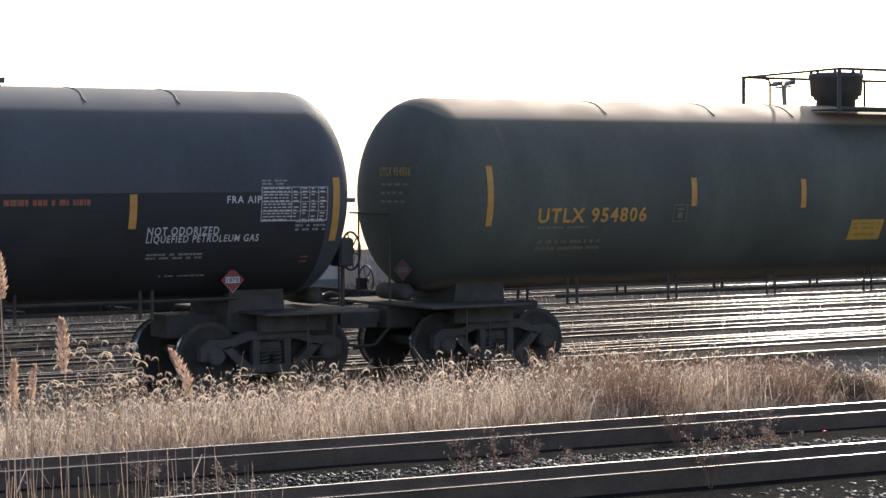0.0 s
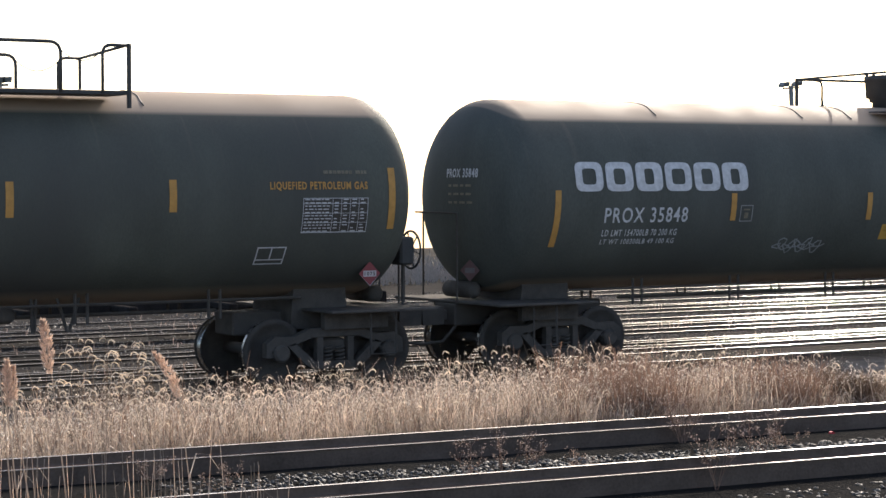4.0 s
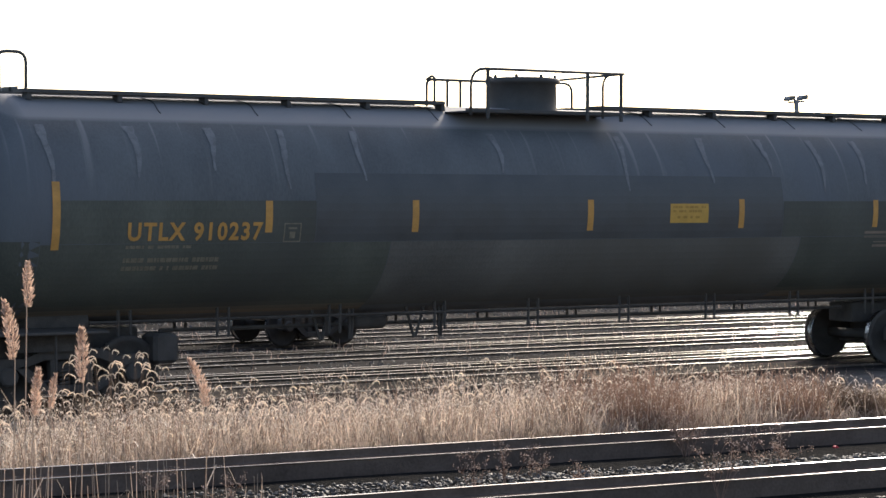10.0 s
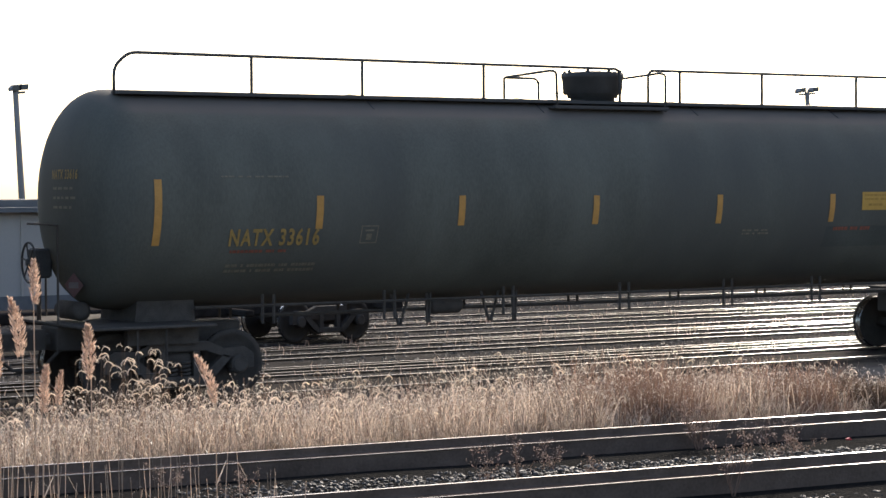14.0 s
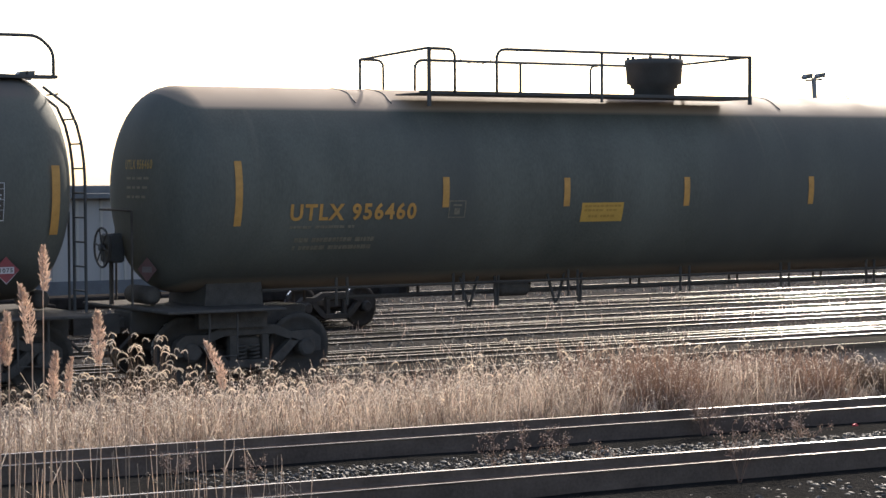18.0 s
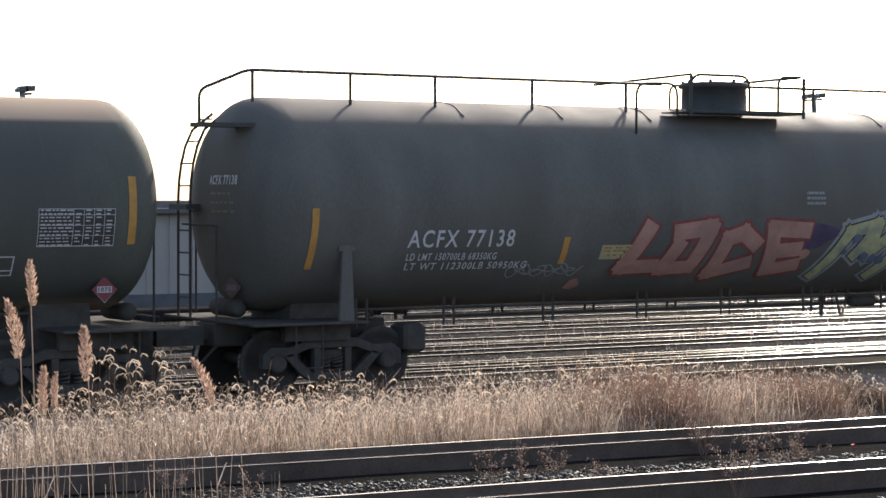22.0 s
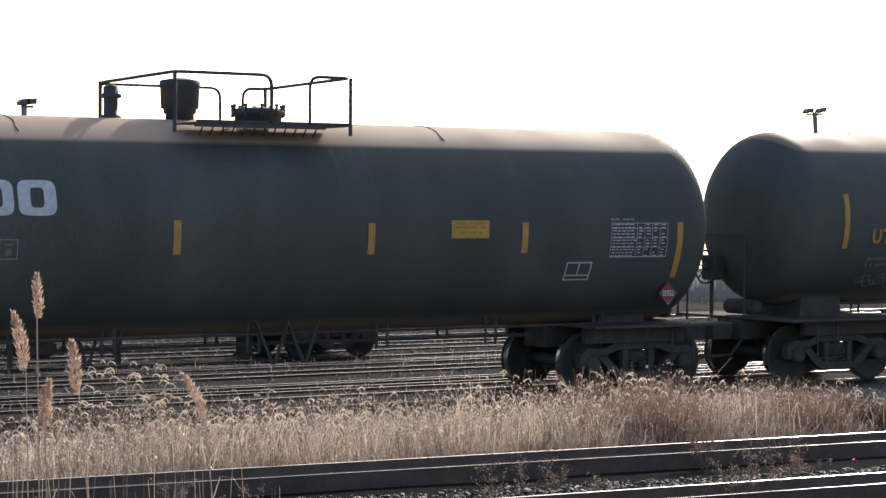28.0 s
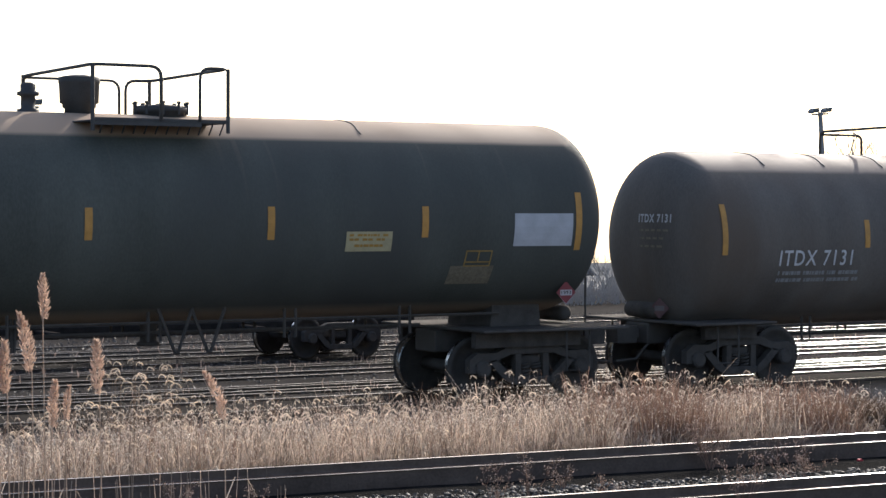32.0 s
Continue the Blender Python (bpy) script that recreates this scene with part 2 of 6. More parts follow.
M["fadedwhite"] = material("faded_placard_print", (0.154, 0.133, 0.13), 0.6, vary=0.25, scale=9, bump=0.02, spec=0.2)
M["placardw"] = material("white_placard_print", (0.493, 0.444, 0.444), 0.5, vary=0.1, scale=8, bump=0.02, spec=0.3)
M["salmon"] = material("salmon_spray_paint", (0.372, 0.207, 0.165), 0.6, vary=0.3, scale=3, bump=0.02, spec=0.3, dirt=(0.275, 0.174, 0.152), dirt_at=0.6)
M["redspray"] = material("red_spray_paint", (0.209, 0.0616, 0.058), 0.6, vary=0.35, scale=4, bump=0.02, spec=0.3)
M["lime"] = material("yellow_green_spray_paint", (0.366, 0.362, 0.204), 0.6, vary=0.2, scale=9, bump=0.02, spec=0.3, dirt=(0.152, 0.174, 0.189), dirt_at=0.60)
M["greyspray"] = material("pale_grey_spray_paint", (0.25, 0.266, 0.272), 0.6, vary=0.3, scale=5, bump=0.02, spec=0.3)
M["noticeprint"] = material("faded_notice_print", (0.341, 0.196, 0.0435), 0.6, vary=0.2, scale=9, bump=0, spec=0.3)
M["stalk"] = material("dull_brown_stalks", (0.174, 0.123, 0.087), 0.9, vary=0.2, scale=4, bump=0, spec=0.1, lucent=0.15, per_piece=0.3)
M["faint"] = material("worn_white_stencil", (0.246, 0.246, 0.244), 0.6, vary=0.35, scale=16, bump=0.02, spec=0.3)
M["tan"] = material("tan_masking_bar", (0.196, 0.157, 0.123), 0.6, vary=0.25, scale=9, bump=0.02, spec=0.3)
M["violet"] = material("violet_spray_paint", (0.0725, 0.058, 0.109), 0.6, vary=0.4, scale=5, bump=0.02, spec=0.3)
M["bluespray"] = material("dull_blue_spray_dots", (0.111, 0.137, 0.189), 0.6, vary=0.3, scale=9, bump=0.02, spec=0.3)
M["greypaint"] = material("grey_metal_paint", (0.174, 0.189, 0.203), 0.6, vary=0.25, scale=5, bump=0.05)
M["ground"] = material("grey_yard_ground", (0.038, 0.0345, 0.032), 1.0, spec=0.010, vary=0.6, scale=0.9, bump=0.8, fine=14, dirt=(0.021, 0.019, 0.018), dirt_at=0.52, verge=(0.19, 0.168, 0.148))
M["cinder"] = material("dark_ballast", (0.0165, 0.016, 0.0155), 1.0, spec=0.006, vary=0.5, scale=3, bump=1.0, fine=45)
M["stone"] = material("grey_ballast_stone", (0.075, 0.0668, 0.0596), 0.6, vary=0.3, scale=9, bump=0.3, spec=0.25, per_piece=0.7)
M["straw"] = material("dry_straw_grass", (0.50, 0.40, 0.315), 0.4, spec=0.6, vary=0.3, scale=2, bump=0, lucent=0.42, per_piece=0.8)
M["russet"] = material("russet_dry_stems", (0.246, 0.154, 0.111), 0.8, vary=0.25, scale=2, bump=0, lucent=0.35, per_piece=0.4)
M["seed"] = material("pale_grass_seed_heads", (0.82, 0.72, 0.60), 0.7, vary=0.2, scale=6, bump=0, lucent=0.6, per_piece=0.3)
M["plume"] = material("tan_reed_plume", (0.60, 0.43, 0.33), 0.8, vary=0.2, scale=8, bump=0, lucent=0.45, per_piece=0.3)
M["weed"] = material("reddish_dead_weed", (0.36, 0.27, 0.225), 0.8, vary=0.25, scale=8, bump=0, lucent=0.3, per_piece=0.35)
M["shedwall"] = material("white_ribbed_wall", (0.47, 0.42, 0.36), 0.7, vary=0.15, scale=1.2, bump=0.1, stretch=(1, 1, 0.25), dirt=(0.36, 0.34, 0.33), dirt_at=0.60)
M["roof"] = material("dark_grey_roofing", (0.145, 0.145, 0.145), 0.8, vary=0.3, scale=3, bump=0.3)
M["pole"] = material("weathered_pole", (0.232, 0.217, 0.203), 0.8, vary=0.3, scale=5, bump=0.2, stretch=(1, 1, 0.1))
M["brick"] = material("dull_red_wall", (0.435, 0.217, 0.189), 0.8, vary=0.2, scale=3, bump=0.2)
M["bark"] = material("grey_bark", (0.30, 0.28, 0.26), 0.9, vary=0.3, scale=8, bump=0.4)
M["pane"] = material("dark_window_pane", (0.05, 0.06, 0.07), 0.1, vary=0.1, scale=3, bump=0)
M["flatdeck"] = material("dark_deck_planks", (0.035, 0.032, 0.030), 1.0, vary=0.4, scale=6, bump=0.3, spec=0.0)
M["redtag"] = material("red_plastic", (0.652, 0.0435, 0.058), 0.5, vary=0.1, scale=8, bump=0)


# ---- mesh helpers ----
def mesh_of(name, verts, faces, smooth=False):
    me = bpy.data.meshes.new(name)
    me.from_pydata([tuple(v) for v in verts], [], [tuple(f) for f in faces])
    if smooth:
        me.polygons.foreach_set("use_smooth", [True] * len(me.polygons))
    me.update()
    return me


def part(name, data, mat, parent=None, label="", at=None):
    """Links a mesh (or bmesh) as one object under a thing."""
    if isinstance(data, bmesh.types.BMesh):
        me = bpy.data.meshes.new(name)
        data.to_mesh(me)
        data.free()
        data = me
    if mat is not None and not data.materials:
        data.materials.append(mat)
    ob = new(name, data)
    if parent is not None:
        ob.parent = parent
    if at is not None:
        ob.matrix_basis = at
    if label:
        tagged(ob, label)
    return ob


class Shape:
    """Collects vertices and faces of one mesh."""

    def __init__(self):
        self.v, self.f = [], []

    def box(self, x0, x1, y0, y1, z0, z1, taper=0.0, bevel=0.0):
        n = len(self.v)
        t = taper
        b = bevel
        if b <= 0:
            self.v += [(x0, y0, z0), (x1, y0, z0), (x1, y1, z0), (x0, y1, z0), (x0 + t, y0 + t, z1), (x1 - t, y0 + t, z1), (x1 - t, y1 - t, z1), (x0 + t, y1 - t, z1)]
            self.f += [[n + i for i in q] for q in ((0, 3, 2, 1), (4, 5, 6, 7), (0, 1, 5, 4), (1, 2, 6, 5), (2, 3, 7, 6), (3, 0, 4, 7))]
            return self
        rings = [(b, z0), (0, z0 + b), (0, z1 - b), (b, z1)]
        for inset, z in rings:
            i = inset
            self.v += [(x0 + i + b, y0 + i, z), (x1 - i - b, y0 + i, z), (x1 - i, y0 + i + b, z), (x1 - i, y1 - i - b, z), (x1 - i - b, y1 - i, z), (x0 + i + b, y1 - i, z), (x0 + i, y1 - i - b, z), (x0 + i, y0 + i + b, z)]
        self.f.append([n + i for i in range(7, -1, -1)])
        for r in range(3):
            for i in range(8):
                j = (i + 1) % 8
                self.f.append([n + r * 8 + i, n + r * 8 + j, n + r * 8 + 8 + j, n + r * 8 + 8 + i])
        self.f.append([n + 24 + i for i in range(8)])
        return self

    def tube(self, pts, r, sides=6, closed=False, caps=True, r_end=None):
        pts = [Vector(p) for p in pts]
        n0, k = len(self.v), len(pts)
        up = None
        for i, p in enumerate(pts):
            d = (pts[(i + 1) % k] - pts[i - 1]) if closed or 0 < i < k - 1 else (pts[1] - pts[0] if i == 0 else pts[-1] - pts[-2])
            d.normalize()
            if up is None:
                up = Vector((0, 0, 1)) if abs(d.z) < 0.9 else Vector((0, 1, 0))
            a = d.cross(up).normalized()
            b = a.cross(d).normalized()
            up = b
            rr = r if r_end is None else r + (r_end - r) * i / max(1, k - 1)
            for s_ in range(sides):
                w = 2 * math.pi * s_ / sides
                self.v.append(p + a * (math.cos(w) * rr) + b * (math.sin(w) * rr))
        for i in range(k if closed else k - 1):
            j = (i + 1) % k
            for s_ in range(sides):
                q = (s_ + 1) % sides
                self.f.append([n0 + i * sides + s_, n0 + i * sides + q, n0 + j * sides + q, n0 + j * sides + s_])
        if caps and not closed:
            self.f.append([n0 + s_ for s_ in range(sides - 1, -1, -1)])
            self.f.append([n0 + (k - 1) * sides + s_ for s_ in range(sides)])
        return self

    def lathe(self, profile, centre, axis="z", sides=24):
        """A turned body: profile of (radius, height) along the axis."""
        n0 = len(self.v)
        cx, cy, cz = centre
        for r, h in profile:
            for s_ in range(sides):
                w = 2 * math.pi * s_ / sides
                a, b = r * math.cos(w), r * math.sin(w)
                self.v.append((cx + a, cy + b, cz + h) if axis == "z" else (cx + a, cy + h, cz + b) if axis == "y" else (cx + h, cy + a, cz + b))
        for i in range(len(profile) - 1):
            for s_ in range(sides):
                q = (s_ + 1) % sides
                self.f.append([n0 + i * sides + s_, n0 + i * sides + q, n0 + (i + 1) * sides + q, n0 + (i + 1) * sides + s_])
        self.f.append([n0 + s_ for s_ in range(sides)])
        self.f.append([n0 + (len(profile) - 1) * sides + s_ for s_ in range(sides)])
        return self

    def extrude(self, outline, x0, x1):
        """A section in y and z drawn along x."""
        n, k = len(self.v), len(outline)
        self.v += [(x0, y, z) for y, z in outline] + [(x1, y, z) for y, z in outline]
        for i in range(k):
            j = (i + 1) % k
            self.f.append([n + i, n + j, n + k + j, n + k + i])
        self.f.append([n + i for i in range(k - 1, -1, -1)])
        self.f.append([n + k + i for i in range(k)])
        return self

    def prism(self, outline, y0, y1):
        """A section in x and z drawn along y."""
        n, k = len(self.v), len(outline)
        self.v += [(x, y0, z) for x, z in outline] + [(x, y1, z) for x, z in outline]
        for i in range(k):
            j = (i + 1) % k
            self.f.append([n + i, n + j, n + k + j, n + k + i])
        self.f.append([n + i for i in range(k - 1, -1, -1)])
        self.f.append([n + k + i for i in range(k)])
        return self

    def mesh(self, name="mesh", smooth=False):
        me = mesh_of(name, self.v, self.f, smooth)
        bm = bmesh.new()
        bm.from_mesh(me)
        bmesh.ops.recalc_face_normals(bm, faces=bm.faces)
        bm.to_mesh(me)
        bm.free()
        return me


def rounded(pts, r=0.12, n=4):
    """A polyline with its inner corners rounded."""
    pts = [Vector(p) for p in pts]
    out = [pts[0]]
    for i in range(1, len(pts) - 1):
        a, b, c = pts[i - 1], pts[i], pts[i + 1]
        k = min(r, (a - b).length * 0.49, (c - b).length * 0.49)
        p, q = b + (a - b).normalized() * k, b + (c - b).normalized() * k
        for j in range(n + 1):
            w = j / n
            out.append(p * (1 - w) ** 2 + b * (2 * w * (1 - w)) + q * w * w)
    out.append(pts[-1])
    return out


def pipe(pts, r=0.022, name="pipe", bend=0.12, sides=6):
    return Shape().tube(rounded(pts, bend), r, sides).mesh(name, True)


# ---- setting ----
TRACK_Y = 27.4
NEAR_Z = 1.435
NEAR_SLOPE = -0.078
ground_z = -0.03


def bank_y(x):
    """The line of the near track's far rail."""
    return 10.53 + NEAR_SLOPE * min(max(x, -25), 45)


def height(x, y):
    """The lie of the land: near bank, yard, and the lower town beyond."""
    d = y - bank_y(x)
    top = NEAR_Z - 0.15
    if d < 0.35:
        z = top - 0.12 * min(1, max(0, (-d - 3.0) / 3.0))
    else:
        w = min(1, (d - 0.35) / 3.4)
        z = top + (ground_z - top) * (w * w * (3 - 2 * w))
    far = min(1, max(0, (y - 58) / 40))
    return z - 5.5 * far * far * (3 - 2 * far) - 0.035 * max(0, min(y, 4000) - 98)


def build_ground():
    xs = [-3500, -800, -250, -80] + [-40 + 2 * i for i in range(20)] + [0.5 * i for i in range(0, 60)] + [30 + 3 * i for i in range(25)] + [120, 180, 300, 800, 3500]
    xs = sorted(set(xs))
    ys = [-3000, -300, -60, -20, -8, 0, 4, 6] + [7 + 0.25 * i for i in range(40)] + [17 + i for i in range(45)] + [64 + 4 * i for i in range(12)] + [130, 200, 400, 1000, 4000]
    verts, faces = [], []
    for y in ys:
        for x in xs:
            z = height(x, y)
            if 12 < y < 60 and -40 < x < 120:
                z += 0.012 * noise.noise(Vector((x * 0.9, y * 0.9, 0))) - 0.01
            verts.append((x, y, z))
    k = len(xs)
    for j in range(len(ys) - 1):
        for i in range(k - 1):
            faces.append((j * k + i, j * k + i + 1, (j + 1) * k + i + 1, (j + 1) * k + i))
    tagged(part("ground", mesh_of("ground", verts, faces, True), M["ground"]), "grey gravelly yard ground falling from the near bank", "ground", kind="structure")


build_ground()


def rail_mesh(length, h=0.17, head=0.036, foot=0.07, band=0.4, toe=0.012, rise=0.018, skin="railside"):
    """One rail: rusty section and a slightly crowned polished face."""
    t = -h + toe
    side = Shape().extrude([(-foot, -h), (foot, -h), (foot, t), (0.012, t + rise), (0.009, -0.045), (head, -0.036), (head, -0.005), (-head, -0.005), (-head, -0.036), (-0.009, -0.045), (-0.012, t + rise), (-foot, t)], -length / 2, length / 2).mesh("rail")
    w = head * band
    crown = [(w * k / 5, -0.0049 + w * 0.45 * (math.sqrt(2.25 - (k / 5) ** 2) - math.sqrt(1.25))) for k in range(5, -6, -1)]
    top = Shape().extrude([(-w, -0.0055), (w, -0.0055)] + crown, -length / 2, length / 2).mesh("running_face")
    side.materials.append(M[skin])
    top.materials.append(M["railhead"])
    return side, top


def lay_rail(meshes, x, y, z, turn, parent):
    r = part("rail", meshes[0], None, parent, at=pose(x, y, z, 0, 0, turn))
    part("running_face", meshes[1], None, r, "polished steel running face")
    return r


def build_tracks():
    turn = math.degrees(math.atan(NEAR_SLOPE))
    near = tagged(new("track_1"), "near track with rusty rails and shining heads on a dark bank", "railway track", kind="structure")
    near_rail = rail_mesh(70, h=0.16, head=0.008, foot=0.098, band=1.0, toe=0.107, rise=0.004, skin="nearrail")
    strip = Shape().extrude([(-0.004, -0.004), (0.004, -0.004), (0.004, 0.0), (0.002, 0.0012), (0.0, 0.0016), (-0.002, 0.0012), (-0.004, 0.0)], -35, 35).mesh("base_edge")
    strip.materials.append(M["railhead"])
    cx = 8.0
    for y0, z in ((10.53, NEAR_Z + 0.034), (9.03, NEAR_Z + 0.014)):
        y = y0 + NEAR_SLOPE * cx
        lay_rail(near_rail, cx, y, z, turn, near)
        part("base_edge", strip, None, near, "thin shining edge of the rail base", at=pose(cx, y - 0.102, z - 0.050, 0, 0, turn))
    yard_rail = rail_mesh(420, h=0.16, band=0.26)
    n = 2
    for y, a in ((TRACK_Y, 0), (31.1, 0), (36.05, 0), (40.0, 0), (44.3, 0)):
        t = tagged(new("track_%d" % n), "yard track with polished rail heads in grey ballast", "railway track", kind="structure")
        for s_ in (-0.752, 0.752):
            lay_rail(yard_rail, 60, y + s_, 0, a, t)
        n += 1
    t = tagged(new("track_%d" % n), "turnout rails running together between two yard tracks", "railway track", kind="structure")
    closing = rail_mesh(60, h=0.16, band=0.24)
    for y, a in ((29.05, -0.55), (29.5, -0.55), (30.05, -0.5), (32.6, 0.42), (34.0, 0.42), (37.9, -0.35), (38.9, -0.35)):
        lay_rail(closing, 12, y, 0.002, a, t)
    lay_rail(yard_rail, 60, 33.65, 0, 0, t)
    lay_rail(yard_rail, 60, 34.4, 0, 0.1, t)


build_tracks()


# ---- the train ----
WHEEL_R = 0.457
SPIN = []
RIDE = []


def bend_on(u, v, r, zc, e):
    a = v / r
    return (u, -(r + e) * math.cos(a), zc + (r + e) * math.sin(a))


def patch_mesh(u0, u1, v0, v1, r, zc, e, skew=0.0):
    nu, nv = max(1, int((u1 - u0) / 0.8)), max(1, int((v1 - v0) / 0.12) + 1)
    verts = [bend_on(u0 + (u1 - u0) * i / nu + skew * (j / nv - 0.5), v0 + (v1 - v0) * j / nv, r, zc, e) for j in range(nv + 1) for i in range(nu + 1)]
    faces = [(j * (nu + 1) + i, j * (nu + 1) + i + 1, (j + 1) * (nu + 1) + i + 1, (j + 1) * (nu + 1) + i) for j in range(nv) for i in range(nu)]
    return mesh_of("patch", verts, faces)


def bars_mesh(cells, r, zc, e):
    verts, faces = [], []
    for u0, u1, v0, v1 in cells:
        n = len(verts)
        k = max(1, int((v1 - v0) / 0.12) + 1)
        for j in range(k + 1):
            v = v0 + (v1 - v0) * j / k
            verts += [bend_on(u0, v, r, zc, e), bend_on(u1, v, r, zc, e)]
        faces += [(n + 2 * j, n + 2 * j + 1, n + 2 * j + 3, n + 2 * j + 2) for j in range(k)]
    return mesh_of("bars", verts, faces)


def letters(text, weight=0.028):
    """The text's flat mesh points and faces, in a box of 1 by 1."""
    cu = bpy.data.curves.new("letters", "FONT")
    cu.body, cu.resolution_u, cu.offset = text, 3, weight
    cu.space_character = 1.18
    ob = bpy.data.objects.new("letters", cu)
    scene.collection.objects.link(ob)
    me = bpy.data.meshes.new_from_object(ob.evaluated_get(bpy.context.evaluated_depsgraph_get()))
    pts = [v.co.copy() for v in me.vertices]
    fs = [tuple(p.vertices) for p in me.polygons]
    bpy.data.objects.remove(ob)
    bpy.data.curves.remove(cu)
    bpy.data.meshes.remove(me)
    x0, x1 = min(p.x for p in pts), max(p.x for p in pts)
    y0, y1 = min(p.y for p in pts), max(p.y for p in pts)
    return [((p.x - x0) / (x1 - x0), (p.y - y0) / (y1 - y0)) for p in pts], fs


def text_mesh(text, u0, u1, v0, v1, r, zc, e, weight):
    pts, fs = letters(text, weight)
    return mesh_of("lettering", [bend_on(u0 + (u1 - u0) * a, v0 + (v1 - v0) * b, r, zc, e) for a, b in pts], fs)


def scribble_mesh(u0, u1, v0, v1, r, zc, e, seed, width=0.025, loops=9):
    """A looping spray line."""
    rng = random.Random(seed)
    pts, k = [], loops * 8
    for i in range(k + 1):
        w = i / k
        ph = loops * 2 * math.pi * w
        u = u0 + (u1 - u0) * (0.05 + 0.9 * w) + 0.10 * math.cos(ph) * (1 + 0.5 * math.sin(3 * ph))
        v = (v0 + v1) / 2 + (v1 - v0) * 0.42 * math.sin(ph + 0.7 * math.sin(ph * 0.37)) * (0.55 + 0.45 * math.sin(ph * 0.61 + seed))
        pts.append((u, v))
    verts, faces = [], []
    for i, (u, v) in enumerate(pts):
        a, b = pts[max(0, i - 1)], pts[min(k, i + 1)]
        dx, dy = b[0] - a[0], b[1] - a[1]
        q = math.hypot(dx, dy) or 1
        ox, oy = -dy / q * width / 2, dx / q * width / 2
        verts += [bend_on(u + ox, v + oy, r, zc, e), bend_on(u - ox, v - oy, r, zc, e)]
    faces = [(2 * i, 2 * i + 1, 2 * i + 3, 2 * i + 2) for i in range(k)]
    return mesh_of("spray_line", verts, faces)


def stroke_mesh(strokes, width, r, zc, e):
    """Broad straight strokes with square ends, laid on the shell."""
    verts, faces = [], []
    lift = 0.0
    for pts in strokes:
        for (u0, v0), (u1, v1) in zip(pts, pts[1:]):
            q = math.hypot(u1 - u0, v1 - v0) or 1
            dx, dy = (u1 - u0) / q, (v1 - v0) / q
            k = max(2, int((q + width) / 0.1))
            n = len(verts)
            for i in range(k + 1):
                w = -width * 0.42 + (q + width * 0.84) * i / k
                for c in (-0.5, -0.17, 0.17, 0.5):
                    verts.append(bend_on(u0 + dx * w - dy * width * c, v0 + dy * w + dx * width * c, r, zc, e + lift))
            for i in range(k):
                for c in range(3):
                    faces.append((n + 4 * i + c, n + 4 * i + c + 1, n + 4 * i + c + 5, n + 4 * i + c + 4))
            lift += 0.00035
    return mesh_of("spray_shape", verts, faces)


def blot_mesh(u0, u1, v0, v1, r, zc, e):
    """A rounded blot of spray on the shell."""
    n = 20
    pts = [((u0 + u1) / 2, (v0 + v1) / 2)]
    for k in (0.5, 1.0):
        for i in range(n):
            w = 2 * math.pi * i / n
            q = k * (1 + 0.10 * math.sin(3 * w + u0) + 0.06 * math.sin(5 * w + v0 * 7))
            pts.append((pts[0][0] + (u1 - u0) / 2 * q * math.cos(w), pts[0][1] + (v1 - v0) / 2 * q * math.sin(w)))
    faces = [(0, 1 + i, 1 + (i + 1) % n) for i in range(n)]
    faces += [(1 + i, 1 + n + i, 1 + n + (i + 1) % n, 1 + (i + 1) % n) for i in range(n)]
    return mesh_of("blot", [bend_on(u, v, r, zc, e) for u, v in pts], faces)


def ring_mesh(u0, u1, v0, v1, w, r, zc, e, cross=False):
    """An outlined box, with a middle bar if crossed."""
    cells = [(u0, u1, v0, v0 + w), (u0, u1, v1 - w, v1), (u0, u0 + w, v0, v1), (u1 - w, u1, v0, v1)]
    if cross:
        cells += [((u0 + u1) / 2 - w / 2, (u0 + u1) / 2 + w / 2, v0 + (v1 - v0) * 0.28, v1), (u0, u1, v0 + (v1 - v0) * 0.25, v0 + (v1 - v0) * 0.25 + w)]
    return bars_mesh(cells, r, zc, e)


def run_mesh(u, v0, v1, r, zc, e, rng):
    """A ragged streak that narrows as it runs down the shell."""
    n, verts = 12, []
    for i in range(n + 1):
        w = i / n
        c, k = u + 0.03 * math.sin(5 * w + u), (0.075 - 0.062 * w) * rng.uniform(0.7, 1.2)
        v = v1 + (v0 - v1) * w
        verts += [bend_on(c - k, v, r, zc, e), bend_on(c + k, v, r, zc, e)]
    return mesh_of("dust_run", verts, [(2 * i, 2 * i + 1, 2 * i + 3, 2 * i + 2) for i in range(n)])


def block_mesh(u0, u1, v0, v1, wu, wv, r, zc, e):
    """A bold ring with rounded corners, for a logo drawn as plain shapes."""
    verts, n = [], 40
    for k in (0, 1):
        hu, hv = (u1 - u0) / 2 - wu * k, (v1 - v0) / 2 - wv * k
        for i in range(n):
            w = 2 * math.pi * i / n
            c, d = math.cos(w), math.sin(w)
            q = (abs(c) ** 5 + abs(d) ** 5) ** -0.2
            verts.append(bend_on((u0 + u1) / 2 + hu * c * q, (v0 + v1) / 2 + hv * d * q, r, zc, e))
    return mesh_of("logo_block", verts, [(i, (i + 1) % n, n + (i + 1) % n, n + i) for i in range(n)])


